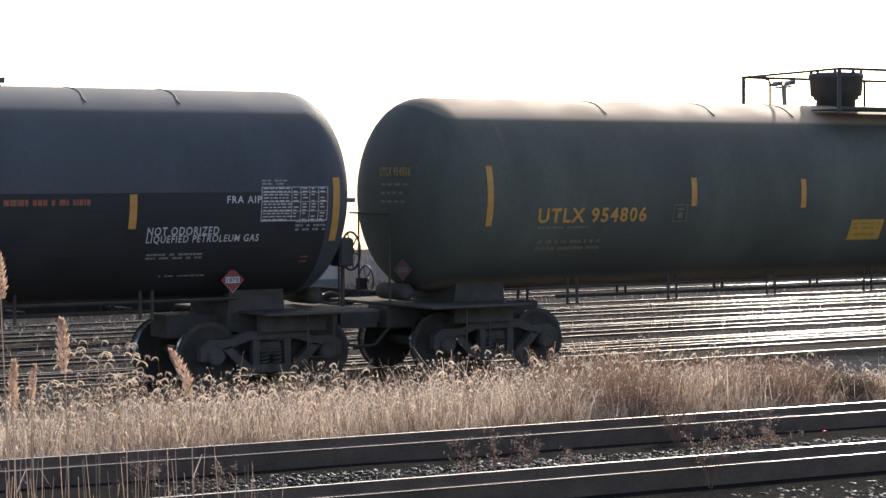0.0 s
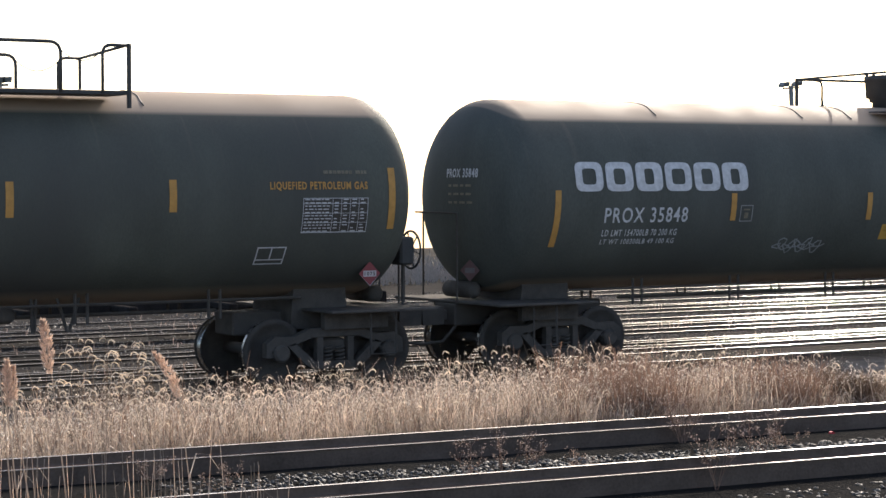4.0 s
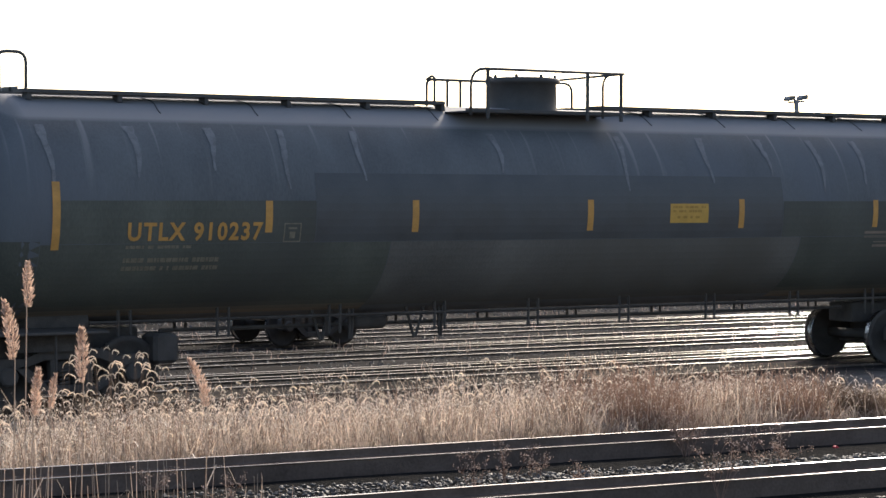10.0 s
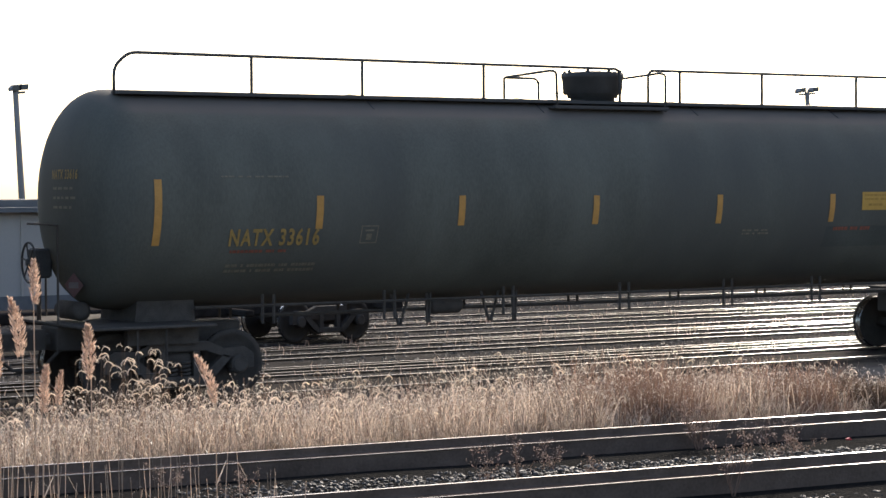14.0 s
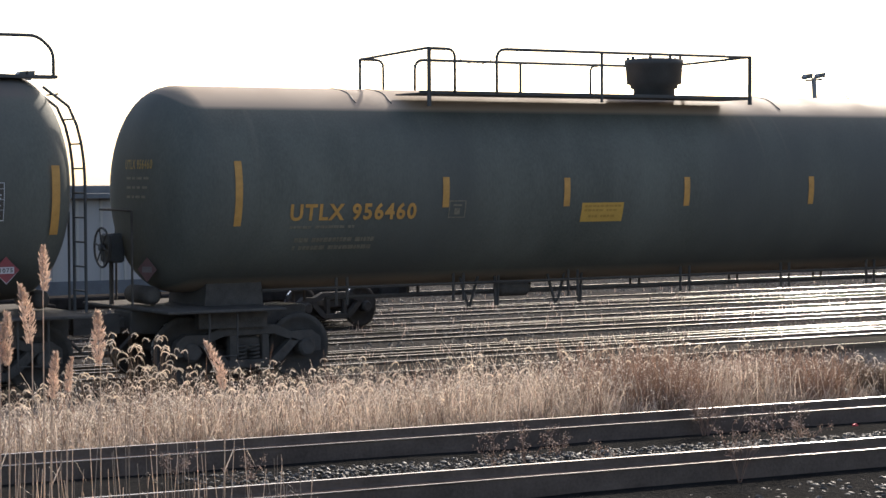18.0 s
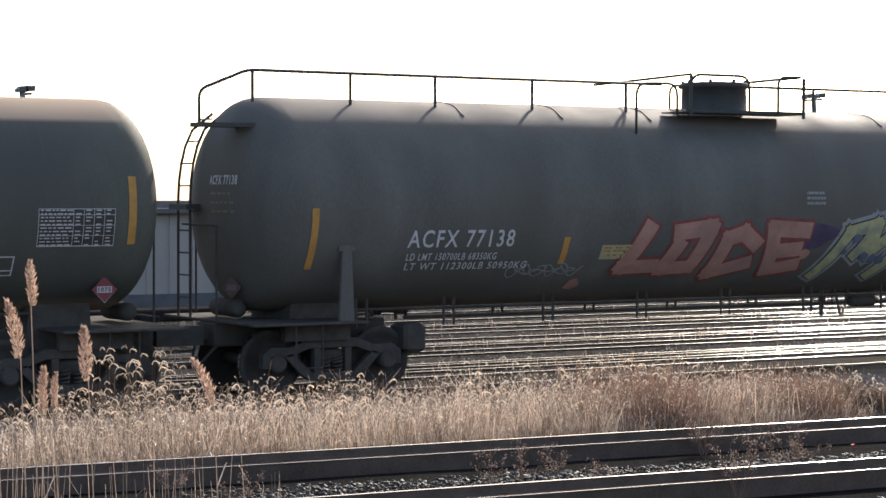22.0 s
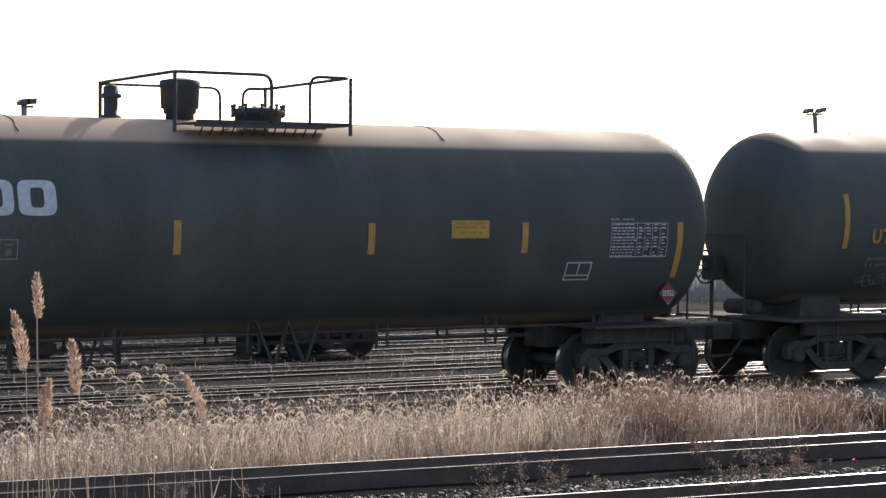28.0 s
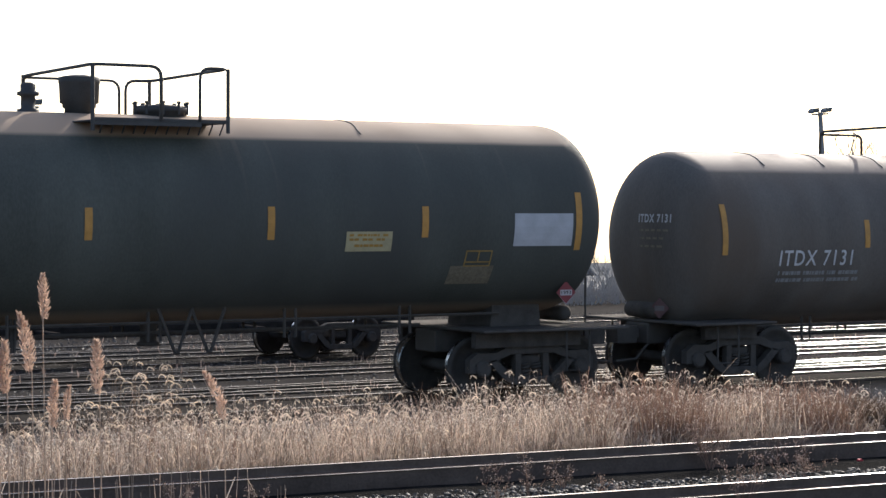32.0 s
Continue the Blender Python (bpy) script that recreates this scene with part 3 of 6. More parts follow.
def words(u0, u1, v0, v1, lines, rng):
    cells = []
    h = (v1 - v0) / (lines * 1.6)
    for i in range(lines):
        top = v1 - i * (v1 - v0) / lines
        u = u0
        while u < u1 - 0.03:
            w = min(u1 - u, rng.uniform(0.025, 0.09))
            cells.append((u, u + w, top - h * 0.85, top))
            u += w + (0.012 if rng.random() < 0.75 else 0.06)
    return cells


def add_marks(car, marks, r, zc, rng):
    for m in marks:
        k = m[0]
        if k == "S":
            part("reflective_stripe", patch_mesh(m[1] - 0.055, m[1] + 0.055, m[2], m[3], r, zc, 0.007), M["yellow"], car, "yellow reflective stripe")
        elif k == "T":
            tagged(part("lettering", text_mesh(m[6], m[1], m[2], m[3], m[4], r, zc, 0.012, 0.030 if "yellow" in m[5] else 0.012), M[m[5]], car, "stencilled lettering"), kind="stuff")
        elif k == "B":
            if m[4] - m[3] > 0.01:
                tagged(part("small_print", bars_mesh(words(m[1], m[2], m[3], m[4], m[5], rng), r, zc, 0.010), M["faint" if m[6] == "white" else m[6]], car, "worn small print"), kind="stuff")
        elif k == "TB":
            rows_ = 11
            t = part("data_table", patch_mesh(m[1], m[2], m[3], m[4], r, zc, 0.006), M["ink"], car, "black data panel with white table lines")
            lw = 0.008
            cells = [(m[1], m[2], m[3], m[3] + lw), (m[1], m[2], m[4] - lw, m[4]), (m[1], m[1] + lw, m[3], m[4]), (m[2] - lw, m[2], m[3], m[4])]
            for i in range(rows_):
                v = m[3] + (m[4] - m[3]) * (i + 0.35) / rows_
                h = (m[4] - m[3]) / rows_ * 0.34
                u = m[1] + 0.03
                while u < m[1] + (m[2] - m[1]) * 0.40:
                    w = rng.uniform(0.03, 0.09)
                    cells.append((u, u + w, v, v + h))
                    u += w + 0.02
                if i % 3 == 0:
                    cells.append((m[1], m[2], v - 0.5 * h, v - 0.5 * h + 0.006))
                for c in range(4):
                    u = m[1] + (m[2] - m[1]) * (0.46 + 0.135 * c)
                    if i == 0:
                        cells.append((u - 0.012, u - 0.005, m[3], m[4]))
                    if (i * 7 + c * 3) % 5:
                        cells.append((u + 0.02, u + (m[2] - m[1]) * rng.uniform(0.06, 0.10), v, v + h))
            part("table_print", bars_mesh(cells, r, zc, 0.010), M["white"], t, "white printed rows")
        elif k == "BX":
            b = part("plate_mark", ring_mesh(m[1], m[2], m[3], m[4], 0.016, r, zc, 0.008), M["faint" if m[5] == "white" else m[5]], car, "stencilled square outline")
            c, w = (m[1] + m[2]) / 2, (m[2] - m[1]) * 0.16
            part("plate_print", bars_mesh([(c - w, c + w, m[3] + (m[4] - m[3]) * 0.2, m[3] + (m[4] - m[3]) * 0.55), (c - 1.6 * w, c + 1.6 * w, m[3] + (m[4] - m[3]) * 0.68, m[3] + (m[4] - m[3]) * 0.78)], r, zc, 0.008), M["dim"], b)
        elif k == "BX2":
            part("inspection_box", ring_mesh(m[1], m[2], m[3], m[4], 0.02, r, zc, 0.008, cross=True), M[m[5]], car, "outlined inspection box")
        elif k in ("Y", "Y2"):
            s_ = part("notice", patch_mesh(m[1], m[2], m[3], m[4], r, zc, 0.006), M["sign" if k == "Y" else "signpale"], car, "yellow notice with small dark print")
            h = m[4] - m[3]
            tagged(part("notice_print", bars_mesh(words(m[1] + 0.05, m[2] - 0.05, m[3] + h * 0.45, m[4] - h * 0.12, 2, rng) + words(m[1] + 0.14, m[2] - 0.14, m[3] + h * 0.12, m[3] + h * 0.36, 1, rng), r, zc, 0.009), M["noticeprint"], s_), kind="stuff")
        elif k == "W":
            part("white_panel", patch_mesh(m[1], m[2], m[3], m[4], r, zc, 0.007), M["sheetwhite"], car, "blank white sticker")
        elif k == "P":
            part("paint_patch", patch_mesh(m[1], m[2], max(m[3], -1.9), m[4], r, zc, 0.004), M[m[5]], car, "patch of other paint")
        elif k == "RUN":
            part("dust_run", run_mesh(m[1], m[2], m[3], r, zc, 0.006, rng), M["run"], car, "pale washed-down dust streak")
        elif k == "LOGO":
            w = (m[2] - m[1]) / 6
            t = 0.105
            for i in range(6):
                a, b = m[1] + w * i, m[1] + w * (i + 0.9)
                s_ = 0.13 + 0.02 * (i % 3)
                part("logo_block", block_mesh(a, b, m[3], m[4], s_, t, r, zc, 0.010), M["white"], car, "bold white logo block")
        elif k == "TAG":
            part("spray_tag", scribble_mesh(m[1], m[2], m[3], m[4], r, zc, 0.009, len(marks) + int(m[1] * 10), 0.024), M["greyspray" if m[5] == "white" else m[5]], car, "thin looping spray tag")
        elif k == "PL":
            u, v, d = m[1], m[2], m[3]
            d = 0.178
            y, z = -(r * math.cos(v / r) + 0.16), zc + r * math.sin(v / r)
            p = part("hazard_placard", Shape().prism([(0, -d), (d, 0), (0, d), (-d, 0)], -0.004, 0.004).mesh("placard"), M["placard"], car, "red diamond hazard placard", at=pose(u, y, z))
            part("placard_field", Shape().box(-d * 0.6, d * 0.6, -0.008, -0.005, -d * 0.24, d * 0.24).mesh("placard_field"), M["placardw"], p)
            part("placard_edge", Shape().tube([(0, -0.006, -d), (d, -0.006, 0), (0, -0.006, d), (-d, -0.006, 0)], 0.008, 4, closed=True).mesh("placard_edge"), M["placardw"], p)
            pts, fs = letters(m[4])
            tagged(part("placard_number", mesh_of("placard_number", [(-d * 0.5 + d * a, -0.011, -d * 0.16 + d * 0.32 * b) for a, b in pts], fs), M["ink"], p), kind="stuff")
            part("placard_hanger", Shape().tube([(0, 0.0, -d * 0.2), (0, 0.12, -d * 0.2)], 0.012, 5).mesh("placard_hanger"), M["steel"], p)
        elif k == "V":
            part("graffiti_shade", blot_mesh(m[1], m[2], m[3], m[4], r, zc, 0.005), M["violet"], car, "dull violet sprayed patch")
        elif k in ("GR1", "GR2"):
            glyphs = GLYPHS[k]
            n = len(glyphs)
            looks = (("graffiti_outline", 0.37, "redspray"), ("graffiti_fill", 0.27, "salmon")) if k == "GR1" else (("graffiti_halo", 0.40, "greyspray"), ("graffiti_edge", 0.27, "ink"), ("graffiti_body", 0.22, "lime"))
            for i, g in enumerate(glyphs):
                w = (m[2] - m[1]) / n
                top = None
                for j, (name, width, paint) in enumerate(looks):
                    if k == "GR2":
                        strokes = [[(m[1] + (m[2] - m[1]) * a, m[3] + (m[4] - m[3]) * b) for a, b in st] for st in g]
                    else:
                        strokes = [[(m[1] + w * (i + 0.08 + 0.84 * a + 0.12 * (b - 0.5)), m[3] + 0.14 + (m[4] - m[3] - 0.28) * (b + 0.06 * math.sin(i * 2.1))) for a, b in st] for st in g]
                    o = part(name, stroke_mesh(strokes, width, r, zc, 0.006 + 0.004 * j + 0.0004 * i), M[paint], top or car, "sprayed graffiti shape")
                    top = top or o
            if k == "GR2":
                for i in range(16):
                    u = m[1] + 0.8 + (m[2] - m[1] - 1.3) * (i + rng.uniform(0, 0.8)) / 16
                    v = m[3] + (m[4] - m[3]) * rng.uniform(0.30, 0.70)
                    s_ = rng.uniform(0.05, 0.10)
                    part("graffiti_dot", blot_mesh(u - s_, u + s_, v - s_, v + s_, r, zc, 0.022), M["bluespray"], car, "blue sprayed dot")
            else:
                for u, v, s_ in ((-3.55, -1.40, 0.13), (0.83, -0.85, 0.10)):
                    part("graffiti_dot", blot_mesh(u - s_, u + s_, v - s_, v + s_, r, zc, 0.020), M["salmon"], car, "salmon sprayed dot")


GLYPHS = {
    "GR1": (
        [[(0.66, 0.98), (0.34, 0.24), (1.05, 0.26)]],
        [[(0.22, 0.86), (0.98, 0.94), (0.80, 0.18), (0.12, 0.14), (0.30, 0.62)]],
        [[(0.98, 0.74), (0.62, 0.94), (0.26, 0.84), (0.16, 0.12), (0.96, 0.34)]],
        [[(1.0, 0.92), (0.16, 0.96), (0.42, 0.12), (1.06, 0.22)], [(0.34, 0.52), (0.92, 0.56)]],
    ),
    "GR2": (
        [[(0.09, 0.08), (0.19, 0.72), (0.32, 0.82), (0.24, 0.40)], [(0.32, 0.82), (0.30, 0.40), (0.39, 0.69)]],
        [[(0.40, 0.86), (0.53, 0.42)], [(0.52, 0.86), (0.36, 0.06)]],
        [[(0.65, 0.72), (0.56, 0.56), (0.57, 0.25), (0.65, 0.29), (0.65, 0.72)]],
        [[(0.69, 0.82), (0.68, 0.26)], [(0.70, 0.77), (0.76, 0.29)], [(0.77, 0.91), (0.77, 0.25)]],
        [[(0.89, 0.91), (0.81, 0.64), (0.82, 0.35), (0.99, 0.31)], [(0.82, 0.54), (0.93, 0.64)]],
    ),
}


FULL = 2.5


def dish(q):
    """How far a domed end stands out, from 1 at its middle to 0 at its rim, at q of its radius."""
    return max(0.0, 1 - min(1.0, q) ** FULL) ** (1 / FULL)


def tank_mesh(half, r, zc, depth):
    prof = []
    for i in range(17):
        w = math.pi / 2 * i / 16
        prof.append((max(0.001, r * math.sin(w)), -half - depth * dish(math.sin(w))))
    prof += [(r, -half + 0.01)]
    k = 9
    prof += [(r, -half + 2 * half * i / k) for i in range(1, k)]
    prof += [(r, half - 0.01)]
    for i in range(17):
        w = math.pi / 2 * (1 - i / 16)
        prof.append((max(0.001, r * math.sin(w)), half + depth * dish(math.sin(w))))
    return Shape().lathe(prof, (0, 0, zc), "x", 64).mesh("tank", True)


def wheelset_mesh():
    s_ = Shape()
    s_.lathe([(0.085, -1.05), (0.085, 1.05)], (0, 0, 0), "y", 10)
    for e in (-1, 1):
        c = 0.752 * e
        prof = [(0.10, c - 0.09 * e), (0.16, c - 0.08 * e), (0.36, c - 0.055 * e), (0.40, c - 0.07 * e), (0.446, c - 0.072 * e), (0.457, c - 0.066 * e), (0.4555, c + 0.03 * e), (0.484, c + 0.045 * e), (0.48, c + 0.07 * e), (0.40, c + 0.07 * e), (0.36, c + 0.02 * e), (0.16, c + 0.05 * e), (0.10, c + 0.06 * e)]
        s_.lathe(prof, (0, 0, 0), "y", 32)
        for i in range(3):
            w = 2 * math.pi * i / 3
            s_.box(0.13 * math.cos(w) - 0.02, 0.13 * math.cos(w) + 0.02, 1.0 * e - 0.06, 1.0 * e + 0.06, 0.13 * math.sin(w) * 0.6 - 0.02, 0.13 * math.sin(w) * 0.6 + 0.02)
    me = s_.mesh("wheelset", True)
    me.materials.append(M["wheel"])
    me.materials.append(M["tread"])
    for f in me.polygons:
        if all(0.444 < math.hypot(me.vertices[i].co.x, me.vertices[i].co.z) < 0.459 for i in f.vertices):
            f.material_index = 1
    return me


def side_frame_mesh():
    """A cast side frame with its two openings and spring seat."""
    s_ = Shape()
    for a, b in (((-0.42, 0.80), (0.42, 0.66)), ((-0.34, 0.32), (0.34, 0.20))):
        s_.box(a[0], b[0], -0.07, 0.07, b[1], a[1], bevel=0.015)
    for e in (-1, 1):
        s_.prism([(e * 1.12, 0.40), (e * 1.12, 0.60), (e * 0.98, 0.70), (e * 0.66, 0.69), (e * 0.40, 0.80), (e * 0.40, 0.66), (e * 0.70, 0.56), (e * 0.90, 0.56), (e * 0.94, 0.40)], -0.07, 0.07)
        s_.prism([(e * 0.34, 0.20), (e * 0.34, 0.32), (e * 0.66, 0.60), (e * 0.78, 0.56), (e * 0.52, 0.30)], -0.07, 0.07)
        s_.prism([(e * 0.20, 0.30), (e * 0.20, 0.68), (e * 0.30, 0.68), (e * 0.30, 0.30)], -0.06, 0.06)
        s_.lathe([(0.10, -0.13), (0.13, -0.10), (0.13, 0.10)], (e * 0.889, 0, WHEEL_R), "y", 14)
    return s_.mesh("side_frame")


def spring_mesh():
    s_ = Shape()
    for c in (-0.10, 0.10):
        pts = [(c + 0.065 * math.cos(w * 0.7), 0.065 * math.sin(w * 0.7), 0.31 + 0.24 * w / 40) for w in range(0, 41)]
        s_.tube(pts, 0.018, 5)
    return s_.mesh("spring", True)


SHARED = {}


def shared(key, make, mat):
    if key not in SHARED:
        me = make()
        me.materials.append(mat)
        SHARED[key] = me
    return SHARED[key]


def add_truck(car, x):
    bol = shared("bolster", lambda: Shape().box(-0.20, 0.20, -0.98, 0.98, 0.44, 0.64, bevel=0.03).box(-0.3, 0.3, -0.3, 0.3, 0.62, 0.76, bevel=0.02).box(-0.75, -0.66, -0.6, 0.6, 0.30, 0.42).box(0.66, 0.75, -0.6, 0.6, 0.30, 0.42).mesh("truck"), M["steel"])
    t = part("truck", bol, None, car, "grimy two-axle truck", at=pose(x, 0, 0))
    sf = shared("side_frame", side_frame_mesh, M["steel"])
    sp = shared("spring", spring_mesh, M["steel"])
    if "wheelset" not in SHARED:
        SHARED["wheelset"] = wheelset_mesh()
    ws = SHARED["wheelset"]
    for e in (-1, 1):
        part("side_frame", sf, None, t, at=pose(0, e * 0.98, 0))
        part("spring", sp, None, t, at=pose(0, e * 0.98, 0))
        w = part("wheelset", ws, None, t, "brown steel wheelset", at=pose(e * 0.889, 0, WHEEL_R))
        SPIN.append((w, e * 0.889))
    part("brake_rigging", shared("brake_rigging", lambda: Shape().box(-0.42, 0.42, -0.62, 0.62, 0.24, 0.50, bevel=0.04).mesh("brake_rigging"), M["steel"]), None, t)


def coupler_mesh(e):
    s_ = Shape()
    s_.box(*sorted((0, e * 0.45)), -0.08, 0.08, 0.76, 0.92, bevel=0.02)
    s_.prism([(e * 0.40, 0.70), (e * 0.78, 0.70), (e * 0.80, 0.98), (e * 0.40, 0.98)], -0.17, 0.15)
    s_.tube([(e * 0.2, -0.25, 0.72), (e * 0.5, -0.28, 0.45), (e * 0.85, -0.22, 0.42)], 0.025, 6)
    return s_.mesh("coupler")


def rim_mesh():
    n = 28
    return Shape().tube([(0, 0.28 * math.cos(2 * math.pi * i / n), 0.28 * math.sin(2 * math.pi * i / n)) for i in range(n)], 0.018, 6, closed=True).mesh("brake_wheel", True)


def brake_wheel(car, at, name="brake_wheel"):
    wheel = part(name, shared("brake_wheel", rim_mesh, M["fit"]), None, car, "black spoked brake wheel", at=at)
    spoke = shared("spoke", lambda: Shape().tube([(0, 0.04, 0), (0, 0.27, 0)], 0.012, 5).mesh("spoke"), M["fit"])
    for i in range(6):
        part("spoke", spoke, None, wheel, at=pose(0, 0, 0, 60 * i + 12, 0, 0))
    part("hub", shared("hub", lambda: Shape().lathe([(0.001, -0.045), (0.05, -0.04), (0.06, 0), (0.05, 0.04), (0.001, 0.045)], (0, 0, 0), "x", 10).mesh("hub"), M["fit"]), None, wheel)


def end_gear(car, e, rim, r, zc, depth, brake, ladder, long_car, paint, rails):
    """Sill, coupler, steps, crossover platform and rails at one end; e is -1 or 1."""
    tip = rim + e * depth
    x1 = tip - e * (0.42 if long_car else -0.06)
    sx = sorted((rim - e * 1.9, tip + e * 0.12))
    part("draft_sill", Shape().box(sx[0], sx[1], -0.30, 0.30, 0.68, 1.02, bevel=0.02).mesh("draft_sill"), M["steel"], car)
    part("coupler", shared("coupler%d" % e, lambda: coupler_mesh(e), M["steel"]), None, car, at=pose(tip + e * 0.08 - e * 0.25, 0, 0))
    bx = rim - e * 0.62
    low = zc - r
    part("saddle", Shape().prism([(bx - 0.52, 0.76), (bx + 0.45, 0.76), (bx + 0.38, low + 0.30), (bx - 0.45, low + 0.24)], -0.62, 0.62).mesh("saddle"), M["steel"], car)
    inner = rim - e * (0.95 if long_car else 1.80)
    px = sorted((inner, tip + e * 0.10))
    part("end_platform", Shape().box(px[0], px[1], -1.54, 1.54, 1.025, 1.065, bevel=0.01).mesh("end_platform"), M["steel"], car, "thin steel running board")
    for f in (-1, 1):
        part("side_sill", Shape().box(*sorted((inner + e * 0.1, rim + e * 0.2)), *sorted((f * 1.02, f * 1.14)), 0.78, 1.024).mesh("side_sill"), M["steel"], car)
        edge = f * math.sqrt(max(0.1, r * r - (zc - 0.62 - zc) ** 2))
        if paint is M["grey"]:
            part("bolster_web", Shape().prism([(bx - 0.12, 1.066), (bx + 0.12, 1.066), (bx + 0.07, zc - 0.62), (bx - 0.07, zc - 0.62)], *sorted((edge + f * 0.03, edge - f * 0.03))).box(bx - 0.13, bx + 0.13, *sorted((edge + f * 0.035, edge - f * 0.05)), zc - 0.66, zc - 0.58).mesh("bolster_web"), paint, car, "upright tank support plate")
        x0 = rim - e * 0.25
        if rails:
            cx, cy = (x1, 1.50) if f > 0 else (tip + e * 0.11, -0.35)
            part("corner_post", Shape().tube([(cx, cy, 1.06), (cx, cy, 2.41)], 0.018, 6).mesh("corner_post"), M["steel"], car)
        part("step", Shape().tube([(x0, f * 1.42, 1.03), (x0, f * 1.42, 0.42), (x0 + e * 0.42, f * 1.42, 0.42), (x0 + e * 0.42, f * 1.42, 1.03)], 0.018, 5).mesh("step"), M["steel"], car)
    if rails:
        part("end_rail", pipe([(tip + e * 0.11, -0.35, 2.41), (tip + e * 0.12, 0, 2.42), (tip + e * 0.07, 0.95, 2.42), (x1 + e * 0.12, 1.44, 2.41), (x1, 1.50, 2.40)], 0.016), M["steel"], car)
    if brake:
        hy = -e * 0.62
        brake_wheel(car, pose(tip + e * 0.16, hy, 1.88))
        part("brake_housing", Shape().box(*sorted((tip - e * 0.12, tip + e * 0.12)), hy - 0.18, hy + 0.18, 1.66, 2.08, bevel=0.03).mesh("brake_housing"), M["fit"], car)
        part("brake_bracket", Shape().tube([(tip + e * 0.02, hy, 1.7), (tip + e * 0.02, hy, 1.06)], 0.035, 6).mesh("brake_bracket"), M["steel"], car)
    if e < 0 and (r > 1.55 or abs(rim) < 7):
        part("brake_box", Shape().box(bx + 1.22, bx + 1.60, -1.0, -0.52, 0.54, 0.96, bevel=0.05).mesh("brake_box"), M["steel"], car, "dark box hung inboard of the truck")
    part("reservoir", Shape().lathe([(0.07, -0.42), (0.13, -0.36), (0.13, 0.36), (0.07, 0.42)], (rim + e * 0.50, 0.10, 1.22), "y", 14).mesh("reservoir", True), M["steel"], car)
    if ladder:
        for y in (-e * 0.98, -e * 0.56):
            pts = []
            for i in range(13):
                z = 1.07 + (zc + r * 0.86 - 1.07) * i / 12
                pts.append((rim + e * (depth * dish(math.hypot(max(0, z - zc), 0.77) / r) + 0.16), y, z))
            part("ladder_rail", Shape().tube(pts, 0.022, 6).mesh("ladder_rail"), M["fit"], car)
        for i in range(9):
            z = 1.35 + (zc + r * 0.8 - 1.35) * i / 8
            x = rim + e * (depth * dish(math.hypot(max(0, z - zc), 0.77) / r) + 0.16)
            part("rung", Shape().tube([(x, -e * 0.98, z), (x, -e * 0.56, z)], 0.013, 5).mesh("rung"), M["fit"], car)


def posts(car, pts, z0, z1, r=0.022):
    for x, y in pts:
        part("rail_post", Shape().tube([(x, y, z0), (x, y, z1)], r, 6).mesh("rail_post"), M["fit"], car)


def housing(car, x, w, z0, z1, flare=True, bolts=True, name="valve_housing"):
    r = w / 2
    if flare:
        h = z1 - z0
        prof = [(r * 0.72, z0), (r * 0.72, z0 + 0.27 * h), (r * 0.82, z0 + 0.28 * h), (r * 0.84, z0 + 0.37 * h), (r * 0.96, z0 + 0.39 * h), (r, z1 - 0.10), (r * 1.03, z1 - 0.09), (r * 1.03, z1 - 0.01), (r * 0.9, z1), (r * 0.3, z1 + 0.03)]
    else:
        prof = [(r * 1.02, z0), (r * 0.97, z0 + 0.05), (r * 0.95, z1 - 0.10), (r * 1.05, z1 - 0.09), (r * 1.05, z1 - 0.02), (r * 0.9, z1), (r * 0.3, z1 + 0.02)]
    h = part(name, Shape().lathe(prof, (x, 0, 0), "z", 28).mesh(name, True), M["fit"], car, "round protective valve housing")
    for i in range(8 if bolts else 0):
        w_ = 2 * math.pi * i / 8
        part("lid_bolt", shared("lid_bolt", lambda: Shape().lathe([(0.03, -0.02), (0.03, 0.03), (0.015, 0.04)], (0, 0, 0), "z", 6).mesh("lid_bolt"), M["fit"]), None, h, at=pose(x + r * 0.92 * math.cos(w_), r * 0.92 * math.sin(w_), z1))
    return h


def deck(car, x0, x1, z=3.98, hw=1.35, r=1.45, zc=2.65):
    for f in (-1, 1):
        part("platform_deck", Shape().box(x0, x1, *sorted((f * hw, f * 0.62)), z - 0.022, z, bevel=0.006).mesh("platform_deck"), M["fit"], car, "dark steel walkway deck")
    for f in (-1, 1):
        part("deck_edge", Shape().box(x0, x1, *sorted((f * hw, f * (hw - 0.04))), z, z + 0.03).mesh("deck_edge"), M["fit"], car)


def chain(car, a, b, sag):
    pts = [(a[0] + (b[0] - a[0]) * w / 8, a[1] + (b[1] - a[1]) * w / 8, a[2] + (b[2] - a[2]) * w / 8 - sag * (1 - (w / 4 - 1) ** 2)) for w in range(9)]
    part("safety_chain", Shape().tube(pts, 0.007, 4).mesh("safety_chain"), M["fit"], car)


